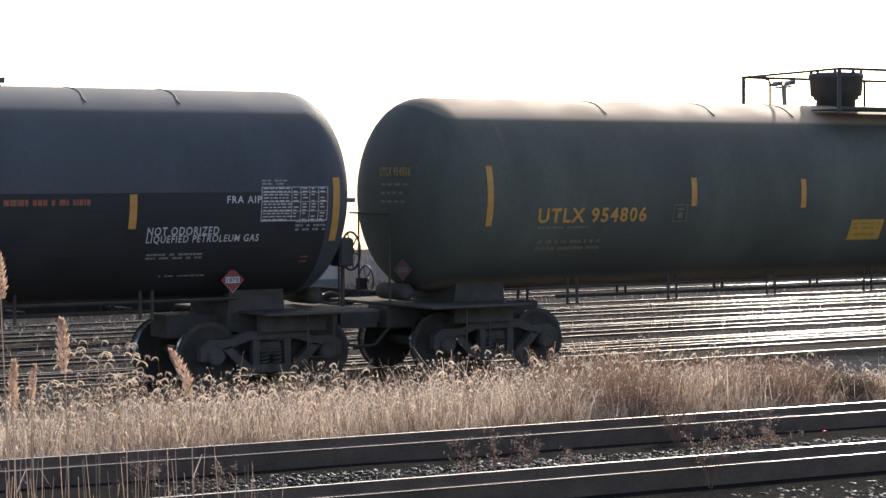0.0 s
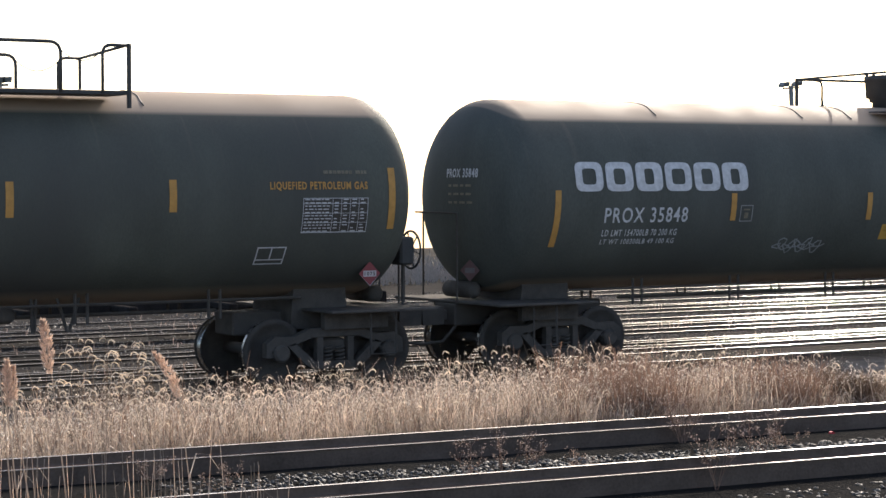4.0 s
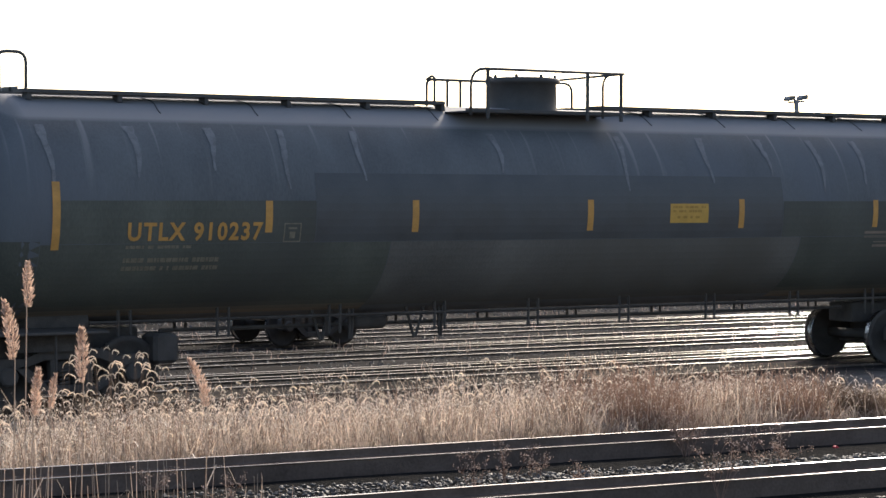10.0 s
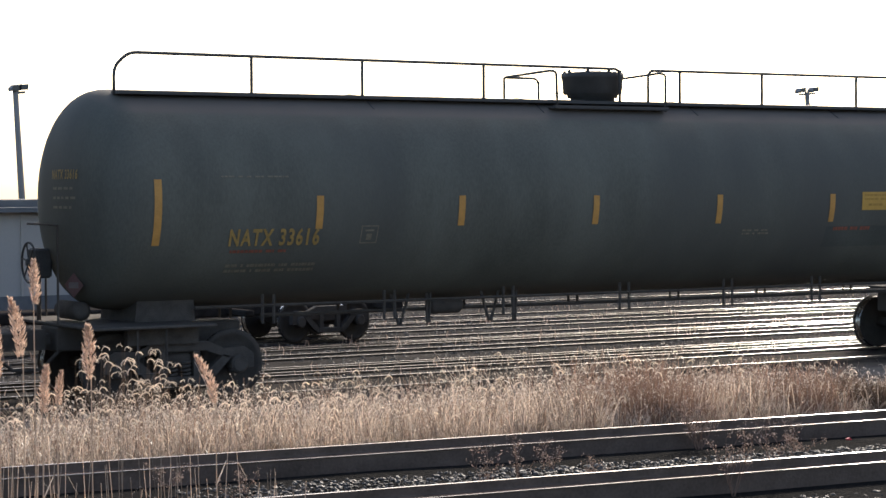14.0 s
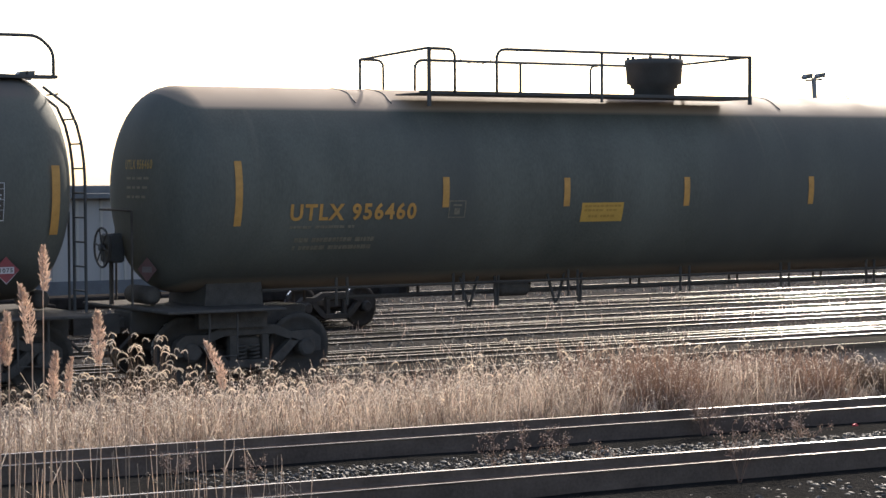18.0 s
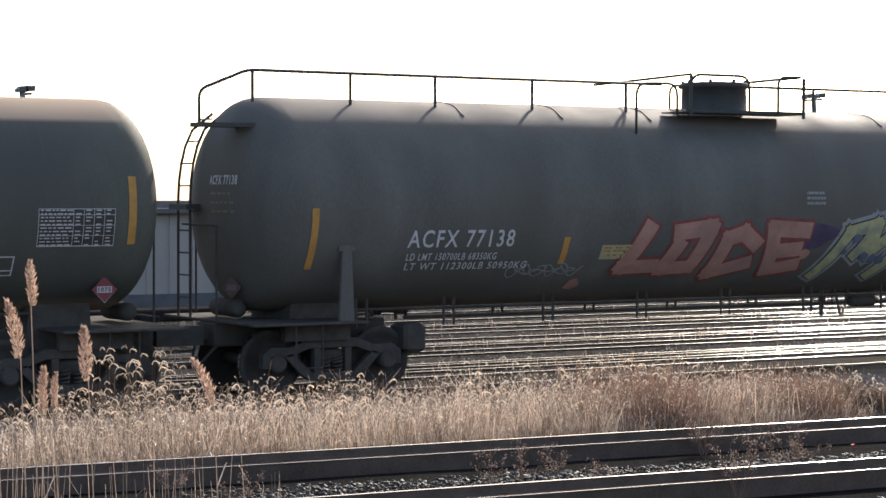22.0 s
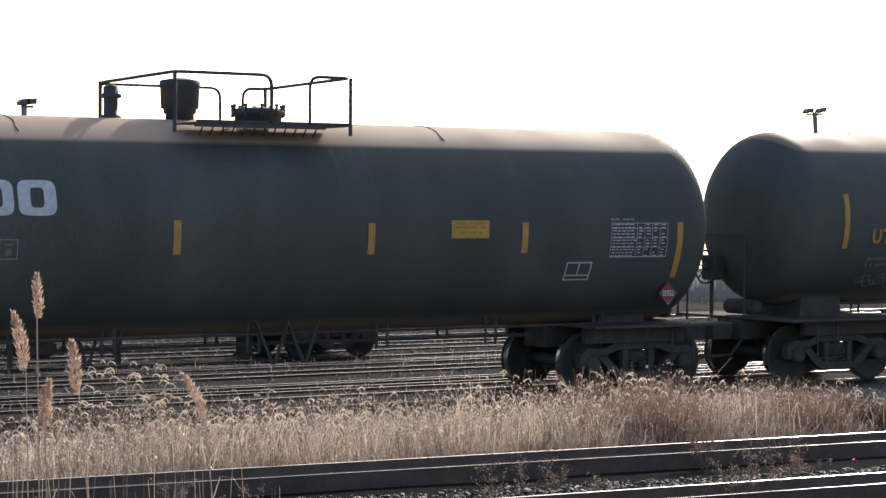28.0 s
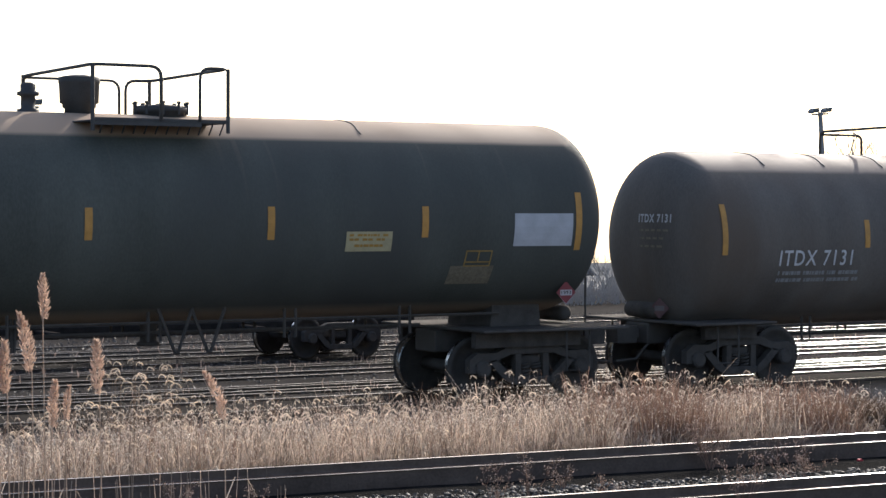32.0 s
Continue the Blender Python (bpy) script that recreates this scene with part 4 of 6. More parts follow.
def fittings_gas(car, r, zc, near, far, gate, deck_span, dome=0.93):
    """The wide platform with rails, a gate at one end and one housing.

    near, far: hoop, corner, posts and an inner hoop of the long rails; gate: near hoop and corner, far hoop and corner.
    """
    top = zc + r
    zr, zd, y = 4.75, 4.09, 1.35
    housing(car, 0, dome, top - 0.08, 4.76)
    deck(car, *deck_span, zd, y, r, zc)
    for f, (hoop, corner, studs, inner) in ((-1, near), (1, far)):
        z = zr - 0.01 * (f + 1)
        part("platform_rail", pipe([(hoop, f * y, zd), (hoop, f * y, z), (corner, f * y, z)], 0.025, bend=0.16), M["fit"], car)
        posts(car, [(u, f * y) for u in studs], zd - 0.1, z, 0.026)
        posts(car, [(corner, f * y)], zd - 0.1, z + 0.02, 0.036)
        if inner:
            toward = 0.18 if corner < hoop else -0.18
            part("platform_rail", pipe([(inner, f * y, zd), (inner, f * y, z - 0.03), (inner - toward, f * y, z - 0.005)], 0.022, bend=0.1), M["fit"], car)
    part("platform_rail", pipe([(near[1], -y, zr), (far[1], y, zr - 0.02)], 0.024), M["fit"], car)
    a, b, c, d = gate
    part("gate_rail", pipe([(a, -y, zd), (a, -y, zr - 0.02), (b, -y, zr - 0.02)], 0.024, bend=0.13), M["fit"], car)
    part("gate_rail", pipe([(c, y, zd), (c, y, zr - 0.04), (d, y, zr - 0.04)], 0.022, bend=0.13), M["fit"], car)
    part("gate_rail", pipe([(b, -y, zr - 0.01), (d, y, zr - 0.04)], 0.022), M["fit"], car)
    posts(car, [(b, -y)], zd - 0.2, zr, 0.036)
    posts(car, [(d, y)], zd - 0.1, zr - 0.04, 0.026)
    chain(car, (near[0], -y, zr - 0.10), (a, -y, zr - 0.10), 0.14)
    chain(car, (far[0], y, zr - 0.10), (c, y, zr - 0.10), 0.14)


def fittings_walk(car, r, zc, half):
    """The full-length roof walk with hoops at its ends and a housing amidships."""
    top = zc + r
    zd = 4.24
    for y in (-0.45, 0.45):
        part("roof_walk", Shape().box(-half + 0.1, -1.85, y - 0.18, y + 0.18, zd, zd + 0.05).box(1.0, half + 0.15, y - 0.18, y + 0.18, zd, zd + 0.05).mesh("roof_walk"), M["fit"], car, "narrow steel roof walk")
    n = 14
    for i in range(n):
        x = -half + 0.2 + (2 * half - 0.2) * i / (n - 1)
        if -1.8 < x < 1.0:
            continue
        for y in (-0.5, 0.5):
            part("walk_bracket", Shape().box(x - 0.03, x + 0.03, y - 0.1, y + 0.1, top - 0.10, zd).mesh("walk_bracket"), M["fit"], car)
    for x, y, w in ((-8.67, -0.6, 0.21), (-8.52, 0.6, 0.12), (8.43, -0.6, 0.12), (8.58, 0.6, 0.21)):
        part("hoop_rail", pipe([(x - w, y, zd), (x - w, y, 4.78), (x + w, y, 4.78), (x + w, y, zd)], 0.024, bend=0.15), M["fit"], car)
    housing(car, -0.02, 1.12, top - 0.1, 4.72, flare=False)
    deck(car, -1.86, 0.96, 4.13, 1.25, r, zc)
    part("platform_rail", pipe([(-1.03, 1.25, 4.3), (-1.03, 1.25, 4.73), (0.35, 1.25, 4.73), (0.35, 1.25, 4.1)], 0.024, bend=0.1), M["fit"], car)
    part("platform_rail", pipe([(-1.03, 1.25, 4.73), (-1.18, 0.85, 4.76), (-1.13, 0.85, 4.74), (-1.13, 0.85, zd)], 0.022, bend=0.06), M["fit"], car)
    part("platform_rail", pipe([(1.2, 1.25, 4.75), (1.82, 1.25, 4.74), (1.82, 1.25, zd)], 0.022, bend=0.16), M["fit"], car)
    part("platform_rail", pipe([(-1.79, -1.25, 4.06), (-1.79, -1.25, 4.76), (1.04, -1.25, 4.76)], 0.024, bend=0.26), M["fit"], car)
    part("platform_rail", pipe([(0.63, -1.25, 4.06), (0.63, -1.25, 4.73), (1.02, -1.25, 4.76)], 0.022, bend=0.2), M["fit"], car)
    part("platform_rail", pipe([(1.02, -1.25, 4.76), (1.15, 1.25, 4.75)], 0.022), M["fit"], car)
    posts(car, [(-1.49, -1.25), (0.34, -1.25), (0.98, -1.25)], 4.02, 4.76, 0.032)
    posts(car, [(-0.39, 1.25), (1.47, 1.25), (-0.64, 1.25)], 4.02, 4.74, 0.026)


def fittings_long(car, r, zc, half, zr, ends, xs, far=False):
    """The full-length hand rail with posts, walk and a housing amidships."""
    top = zc + r
    zd = top - 0.09
    y = -0.55
    a, b = ends
    part("roof_walk", Shape().box(a, b, y - 0.16, y + 0.10, zd, zd + 0.045).mesh("roof_walk"), M["fit"], car, "narrow steel roof walk")
    part("long_rail", pipe([(a, y, zd), (a, y, zr - 0.2), (a + 0.22, y, zr), (0.14, y, zr - 0.01), (0.14, y, zd)], 0.024, bend=0.12), M["fit"], car)
    part("long_rail", pipe([(0.70, y, zd), (0.70, y, zr - 0.02), (b - 0.22, y, zr), (b, y, zr - 0.2), (b, y, zd)], 0.024, bend=0.12), M["fit"], car)
    posts(car, [(x, y) for x in xs], zd - 0.1, zr, 0.026)
    housing(car, 0, 0.98, top - 0.12, 4.74)
    deck(car, -1.35, 0.85, 4.14, 0.9, r, zc)
    part("platform_rail", pipe([(-0.46, 0.86, 4.1), (-0.46, 0.86, 4.68), (-1.15, 0.86, 4.68), (-1.40, -0.86, 4.70), (-1.30, -0.86, 4.68), (-1.28, -0.86, 4.1)], 0.022, bend=0.12), M["fit"], car)
    part("platform_rail", pipe([(1.18, 0.86, 4.1), (1.18, 0.86, 4.71), (0.70, -0.86, 4.71), (0.81, -0.86, 4.69), (0.81, -0.86, 4.1)], 0.022, bend=0.12), M["fit"], car)
    posts(car, [(-1.13, 0.86)], 4.1, 4.68, 0.024)
    chain(car, (-0.45, 0.86, 4.62), (0.3, 0.86, 4.66), 0.2)


def fittings_graffiti(car, r, zc, half):
    top = zc + r
    zd = top + 0.02
    for y, a, b, zr, xs in ((-0.55, -half - 1.25, -1.5, 4.63, (-8.78, -7.19, -5.74, -3.99, -2.2)), (0.55, 1.0, half + 0.0, 4.71, (2.68, 4.6, 6.09, 7.6))):
        if y < 0:
            pts = [(a, y, zc + r * 0.72), (a, y, zr - 0.3), (a + 0.75, y, zr), (b, y, zr)]
        else:
            pts = [(a, y, zr), (b - 0.75, y, zr), (b, y, zr - 0.4)]
        part("long_rail", pipe(pts, 0.024, bend=0.12), M["fit"], car)
        posts(car, [(x, y) for x in xs], zd - 0.12, zr, 0.026)
    part("end_bracket", Shape().box(-half - 1.3, -half - 0.2, -0.75, -0.35, zc + r * 0.72 - 0.03, zc + r * 0.72 + 0.03).mesh("end_bracket"), M["fit"], car)
    part("end_bracket", Shape().box(-half - 1.0, -half - 0.3, 0.45, 1.05, zc - 0.08, zc).mesh("end_bracket"), M["fit"], car)
    housing(car, 0.02, 1.12, top - 0.1, 4.72, flare=False)
    deck(car, -1.55, 0.85, 4.18, 1.3, r, zc)
    part("platform_rail", pipe([(-2.4, -1.1, zc + r * 0.7), (-2.4, -1.1, 4.6), (-1.6, -1.1, 4.62), (-1.6, -1.1, 4.1)], 0.022, bend=0.2), M["fit"], car)
    part("platform_rail", pipe([(-1.48, -1.3, 4.18), (-1.48, -1.3, 4.76), (-0.3, -1.3, 4.76), (-0.3, -1.3, 4.18)], 0.022, bend=0.2), M["fit"], car)
    part("platform_rail", pipe([(-1.5, 1.3, 4.7), (-1.48, -1.3, 4.76)], 0.022), M["fit"], car)
    part("platform_rail", pipe([(0.3, -1.3, 4.18), (0.3, -1.3, 4.76), (0.84, -1.3, 4.78), (0.84, 1.3, 4.74), (0.1, 1.3, 4.74), (0.1, 1.3, 4.18)], 0.022, bend=0.15), M["fit"], car)
    posts(car, [(0.84, -1.3), (-1.48, -1.3)], 4.1, 4.76, 0.028)


def fittings_oil(car, r, zc, x, zr, xl, xe, xb, xc, xf, parts_x):
    """The short platform with a vent pipe, a housing and a bolted manway."""
    top = zc + r
    zd = 4.03
    xp, xd, xm = parts_x
    part("vent_pipe", Shape().lathe([(0.15, top - 0.1), (0.15, top + 0.03), (0.10, top + 0.04), (0.10, 4.38), (0.15, 4.39), (0.15, 4.44), (0.105, 4.45), (0.105, 4.54), (0.05, 4.57)], (xp, 0, 0), "z", 14).mesh("vent_pipe", True), M["fit"], car, "capped relief valve pipe")
    housing(car, xd, 0.56, top - 0.1, 4.67, bolts=False)
    m = part("manway", Shape().lathe([(0.34, top - 0.1), (0.34, 4.20), (0.39, 4.21), (0.39, 4.27), (0.33, 4.30), (0.1, 4.32)], (xm, 0, 0), "z", 24).mesh("manway", True), M["fit"], car, "bolted round manway")
    for i in range(10):
        w = 2 * math.pi * i / 10
        part("eye_bolt", shared("eye_bolt", lambda: Shape().lathe([(0.022, -0.10), (0.022, 0.05), (0.034, 0.055), (0.03, 0.085)], (0, 0, 0), "z", 6).mesh("eye_bolt"), M["fit"]), None, m, at=pose(xm + 0.38 * math.cos(w), 0.38 * math.sin(w), 4.27))
    deck(car, xd - 0.35, xe, zd, 1.35, r, zc)
    for i in range(12):
        part("deck_bracket", shared("deck_bracket", lambda: Shape().tube([(0, -1.30, zd - 0.02), (0.03, -1.10, zd - 0.17)], 0.012, 4).mesh("deck_bracket"), M["fit"]), None, car, at=pose(x - 0.95 + 0.16 * i, 0, 0))
    part("deck_apron", Shape().box(x - 1.1, xe - 0.4, -1.36, -1.32, zd - 0.07, zd - 0.02).mesh("deck_apron"), M["fit"], car)
    part("platform_rail", pipe([(xl, 1.35, zd), (xl, 1.35, zr - 0.02), (xl - 0.02, -1.35, zr), (xb, -1.35, zr), (xb, -1.35, zd)], 0.026, bend=0.16), M["fit"], car)
    part("platform_rail", pipe([(xl, 1.35, zr - 0.04), (xf, 1.35, zr - 0.04), (xf, 1.35, zd)], 0.022, bend=0.16), M["fit"], car)
    part("platform_rail", pipe([(xe - 0.38, 1.35, zd), (xe - 0.38, 1.35, zr - 0.03), (xe, 1.35, zr - 0.03), (xe, -1.35, zr), (xc, -1.35, zr), (xc, -1.35, zd)], 0.024, bend=0.16), M["fit"], car)
    posts(car, [(xl, 1.35), (xl - 0.02, -1.35), (xe, -1.35), (xe, 1.35)], zd - 0.15, zr, 0.03)


def underside(car, half, r, zc, stations, outlet, side):
    """Sill-side safety rails on their brackets, and the bottom fittings."""
    low = zc - r
    for f in (-1, 1):
        y = f * (r * 0.46)
        a, b = -half + 1.0, half - 1.0
        part("side_rail", Shape().tube([(a, y, low + 0.02), (b, y, low + 0.02)], 0.022, 5).mesh("side_rail"), M["steel"], car)
        for x in [w for w in stations if a < w < b]:
            for d in (-0.09, 0.09):
                part("rail_bracket", Shape().tube([(x + d, y, low - 0.24), (x + d, y, low + r * 0.14)], 0.024, 5).mesh("rail_bracket"), M["steel"], car)
    if outlet:
        part("bottom_outlet", Shape().lathe([(0.24, 0.2), (0.22, 0.0), (0.12, -0.06), (0.12, -0.28), (0.16, -0.29), (0.16, -0.34)], (0.3, 0, low), "z", 14).mesh("bottom_outlet", True), M["steel"], car)
        for x in (0.12, 0.62):
            part("outlet_strut", Shape().tube([(x, -0.75, low + 0.22), (x + 0.26, -0.75, low - 0.40), (x + 0.3, -0.75, low - 0.40), (x + 0.52, -0.75, low + 0.22)], 0.026, 5).mesh("outlet_strut"), M["steel"], car)
    part("brake_beam", Shape().tube([(-half + 2.2, -0.35, low - 0.14), (half - 2.2, -0.35, low - 0.14)], 0.03, 5).mesh("brake_beam"), M["steel"], car)
    part("brake_cylinder", Shape().lathe([(0.06, -0.36), (0.12, -0.28), (0.12, 0.18), (0.05, 0.26)], (side * 3.0, -0.4, low - 0.10), "x", 12).mesh("brake_cylinder", True), M["steel"], car)
    for k, x in enumerate((1.9, 2.35, 3.45, 3.95)):
        x = side * x
        w = 0.16 if k % 2 else 0.02
        part("brake_hanger", Shape().tube([(x - w, -0.55, low + 0.16), (x, -0.55, low - 0.34), (x + 0.03, -0.55, low - 0.34), (x + 0.03 + w, -0.55, low + 0.16)], 0.024, 5).mesh("brake_hanger"), M["steel"], car)


def head_marks(car, half, r, zc, depth, text, mat, rng):
    """The number and small print on the head that faces back along the train."""
    def on_head(a, b):
        return (-half - depth * dish(math.hypot(a, b - zc) / r) - 0.012, a, b)
    pts, fs = letters(text)
    z0, z1 = zc + 0.28, zc + 0.42
    verts = [on_head(0.10 - 0.80 * a, z0 + (z1 - z0) * b) for a, b in pts]
    part("head_lettering", mesh_of("head_lettering", verts, fs), M[mat], car, "small stencilled lettering")
    cells_v, cells_f = [], []
    for i in range(3):
        z = zc + 0.14 - 0.13 * i
        a = 0.05
        while a > -0.55:
            w = rng.uniform(0.07, 0.16)
            n = len(cells_v)
            cells_v += [on_head(a, z), on_head(a - w, z), on_head(a - w, z + 0.035), on_head(a, z + 0.035)]
            cells_f.append((n, n + 1, n + 2, n + 3))
            a -= w + 0.05
    tagged(part("head_small_print", mesh_of("head_small_print", cells_v, cells_f), M["dim"], car), kind="stuff")
    d = 0.17
    c = on_head(-0.38, zc - r * 0.76)
    p = part("hazard_placard", Shape().prism([(0, -d), (d, 0), (0, d), (-d, 0)], -0.004, 0.004).mesh("placard"), M["fadedred"], car, "faded diamond hazard placard", at=pose(c[0] - 0.10, c[1], c[2], 0, 0, -62))
    part("placard_field", Shape().box(-d * 0.5, d * 0.5, -0.008, -0.005, -d * 0.24, d * 0.24).mesh("placard_field"), M["fadedwhite"], p)


def head_skirt(car, half, r, zc, depth, e, mat):
    """Darker paint over the lower half of a domed end."""
    q = 0.006
    rows_, cols = 10, 24
    verts, faces = [], []
    for i in range(rows_ + 1):
        z = -r * 0.985 + (r * 0.985 - 0.42) * i / rows_
        w = math.sqrt(r * r - z * z)
        for k in range(cols + 1):
            y = -w * math.cos(math.pi * k / cols)
            verts.append((e * (half + q + (depth + q) * dish(math.hypot(y, z) / r)), y, zc + z))
    for i in range(rows_):
        for k in range(cols):
            m = i * (cols + 1) + k
            faces.append((m, m + 1, m + cols + 2, m + cols + 1))
    part("head_skirt", mesh_of("head_skirt", verts, faces, True), mat, car, "dark painted lower half of the domed end")


def seams(car, xs, r, zc, mat):
    """Raised weld seams over the crown of the shell."""
    for x in xs:
        n = 18
        pts = [(x + 0.02 * math.sin(i), (r + 0.002) * math.cos(w), zc + (r + 0.002) * math.sin(w)) for i, w in ((i, radians(57 + 66 * i / n)) for i in range(n + 1))]
        part("weld_seam", Shape().tube(pts, 0.009, 5).mesh("weld_seam", True), mat, car)


STATIONS = ((-6.2, -4.2, -2.1, 0.1, 2.2, 4.1, 6.1), (-7.1, -5.6, -3.8, -2.0, -0.3, 1.45, 3.2, 5.0, 6.7))


def tank_car(x, half, r, zc, paint, label, marks, brakes=(False, False), ladders=(False, False), trucks=(True, True), head_text="", head_mat="white", outlet=False, seam=(), depth=None):
    rng = random.Random(int(x * 10))
    car = tagged(new("tank_car"), label, "tank car", group="cars of the passing train")
    car.matrix_basis = pose(x, TRACK_Y, 0)
    depth = r * 0.5 if depth is None else depth
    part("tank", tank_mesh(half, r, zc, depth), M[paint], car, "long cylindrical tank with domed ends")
    seams(car, seam, r, zc, M["fit"])
    for e, b, l in ((-1, brakes[0], ladders[0]), (1, brakes[1], ladders[1])):
        if trucks[0 if e < 0 else 1]:
            end_gear(car, e, e * half, r, zc, depth, b, l, half > 8, M[paint], depth > 0.65)
            add_truck(car, e * (half - 0.62))
    add_marks(car, marks, r, zc, rng)
    underside(car, half, r, zc, STATIONS[half > 8 and r > 1.55], outlet, 1 if brakes[1] else -1)
    if head_text:
        head_marks(car, half, r, zc, depth, head_text, head_mat, rng)
    RIDE.append((car, x))
    return car


# Marks on the flanks: kind, span along the car, span round the shell.
MARKS_Z = [
    ('P', -8.5, 8.55, -1.9, 0.03, 'jet'), ('S', 5.57, -0.46, 0.01), ('S', 8.68, -0.69, 0.23), ('T', 6.96, 7.49, -0.12, -0.02, 'white', 'FRA AIP'),
    ('TB', 7.49, 8.54, -0.38, 0.1), ('B', 7.5, 7.9, 0.11, 0.2, 2, 'white'), ('B', 8.05, 8.53, -0.55, -0.37, 3, 'white'), ('T', 5.8, 6.87, -0.56, -0.44, 'white', 'NOT ODORIZED'),
    ('T', 5.8, 7.5, -0.69, -0.56, 'white', 'LIQUEFIED PETROLEUM GAS'), ('B', 5.85, 6.69, -0.96, -0.84, 2, 'white'), ('B', 6.14, 6.84, -1.3, -1.24, 1, 'white'), ('PL', 7.25, -1.39, 0.3, '1075'), ('P', 8.25, 8.37, -1.05, -0.94, 'red'), ('B', 3.0, 4.95, -0.2, -0.05, 1, 'red'),
]
MARKS_A = [
    ('S', -8.26, -0.48, 0.43), ('S', -4.39, -0.21, 0.24), ('S', -2.09, -0.26, 0.21), ('S', 0.34, -0.26, 0.21),
    ('S', 2.8, -0.26, 0.21), ('S', 5.11, -0.21, 0.23), ('S', 8.55, -0.49, 0.4), ('T', -7.38, -5.32, -0.45, -0.21, 'yellow', 'UTLX 954806'),
    ('B', -7.35, -6.39, -0.57, -0.5, 1, 'dim'), ('B', -7.3, -6.06, -0.96, -0.73, 2, 'dim'), ('BX', -4.79, -4.51, -0.46, -0.18, 'dim'), ('Y', -0.95, -0.22, -0.86, -0.48),
    ('B', 7.44, 8.16, 0.27, 0.36, 1, 'dim'), ('T', 6.58, 8.14, 0.07, 0.2, 'yellow', 'LIQUEFIED PETROLEUM GAS'), ('TB', 7.1, 8.15, -0.53, -0.03), ('BX2', 6.47, 6.93, -1.04, -0.74, 'white'),
    ('PL', 8.38, -1.29, 0.23, '1075'),
]
MARKS_B = [
    ('S', -8.31, -0.82, 0.08), ('S', -4.87, -0.42, 0.02), ('S', -1.93, -0.44, 0.02), ('S', 0.83, -0.42, 0.02),
    ('S', 3.06, -0.41, 0.04), ('S', 5.1, -0.39, 0.07), ('S', 8.49, -0.85, 0.08), ('LOGO', -7.98, -4.52, 0.06, 0.52),
    ('T', -7.42, -5.8, -0.43, -0.19, 'white', 'PROX 35848'), ('T', -7.42, -5.96, -0.65, -0.54, 'white', 'LD LMT 154700LB 70 200 KG'), ('T', -7.41, -5.97, -0.79, -0.7, 'white', 'LT WT 108300LB 49 100 KG'), ('BX', -4.73, -4.47, -0.44, -0.17, 'white'),
    ('Y', -1.57, -0.8, -0.81, -0.53), ('TAG', -3.87, -2.78, -1.1, -0.71, 'white'), ('P', 1.77, 3.56, 0.45, 0.91, 'patch'), ('B', 1.78, 2.9, 0.74, 0.86, 2, 'white'),
    ('T', 5.24, 6.74, -0.49, -0.37, 'white', 'LIQUEFIED PETROLEUM GAS'), ('T', 5.24, 6.06, -0.64, -0.53, 'white', 'NOT-ODORIZED'), ('BX2', 6.39, 6.83, -0.96, -0.67, 'white'), ('TB', 7.12, 8.17, -0.45, 0.03),
    ('B', 7.14, 7.54, 0.05, 0.1, 1, 'white'), ('PL', 8.18, -1.19, 0.22, '1075'),
]
MARKS_C = [
    ('P', -8.4, -4.56, -0.46, 0.12, 'green'), ('P', -4.55, 4.02, -0.46, 0.52, 'patch2'), ('P', 4.03, 8.6, -0.46, 0.12, 'green'), ('P', -8.61, -3.31, -2.0, -0.47, 'green'),
    ('P', -3.3, 4.45, -1.75, -0.47, 'grey'), ('P', 4.46, 8.6, -1.9, -0.47, 'green'), ('S', -8.41, -0.54, 0.37), ('S', -5.3, -0.32, 0.12),
    ('S', -2.93, -0.33, 0.13), ('S', 0.18, -0.33, 0.14), ('S', 3.15, -0.31, 0.15), ('S', 6.04, -0.31, 0.14),
    ('S', 8.7, -0.5, 0.38), ('T', -7.4, -5.39, -0.43, -0.17, 'yellow', 'UTLX 910237'), ('B', -7.41, -6.44, -0.57, -0.49, 1, 'dim'), ('B', -7.42, -6.0, -0.92, -0.67, 2, 'dim'),
    ('BX', -5.06, -4.79, -0.46, -0.19, 'dim'), ('Y', 1.71, 2.47, -0.22, 0.08), ('P', 5.84, 7.38, -0.49, -0.38, 'tan'), ('P', 6.08, 6.67, -0.66, -0.56, 'tan'),
    ('TB', 7.53, 8.55, -0.39, 0.06), ('BX2', 7.02, 7.45, -0.86, -0.56, 'white'), ('PL', 8.17, -1.36, 0.25, '1075'),
]
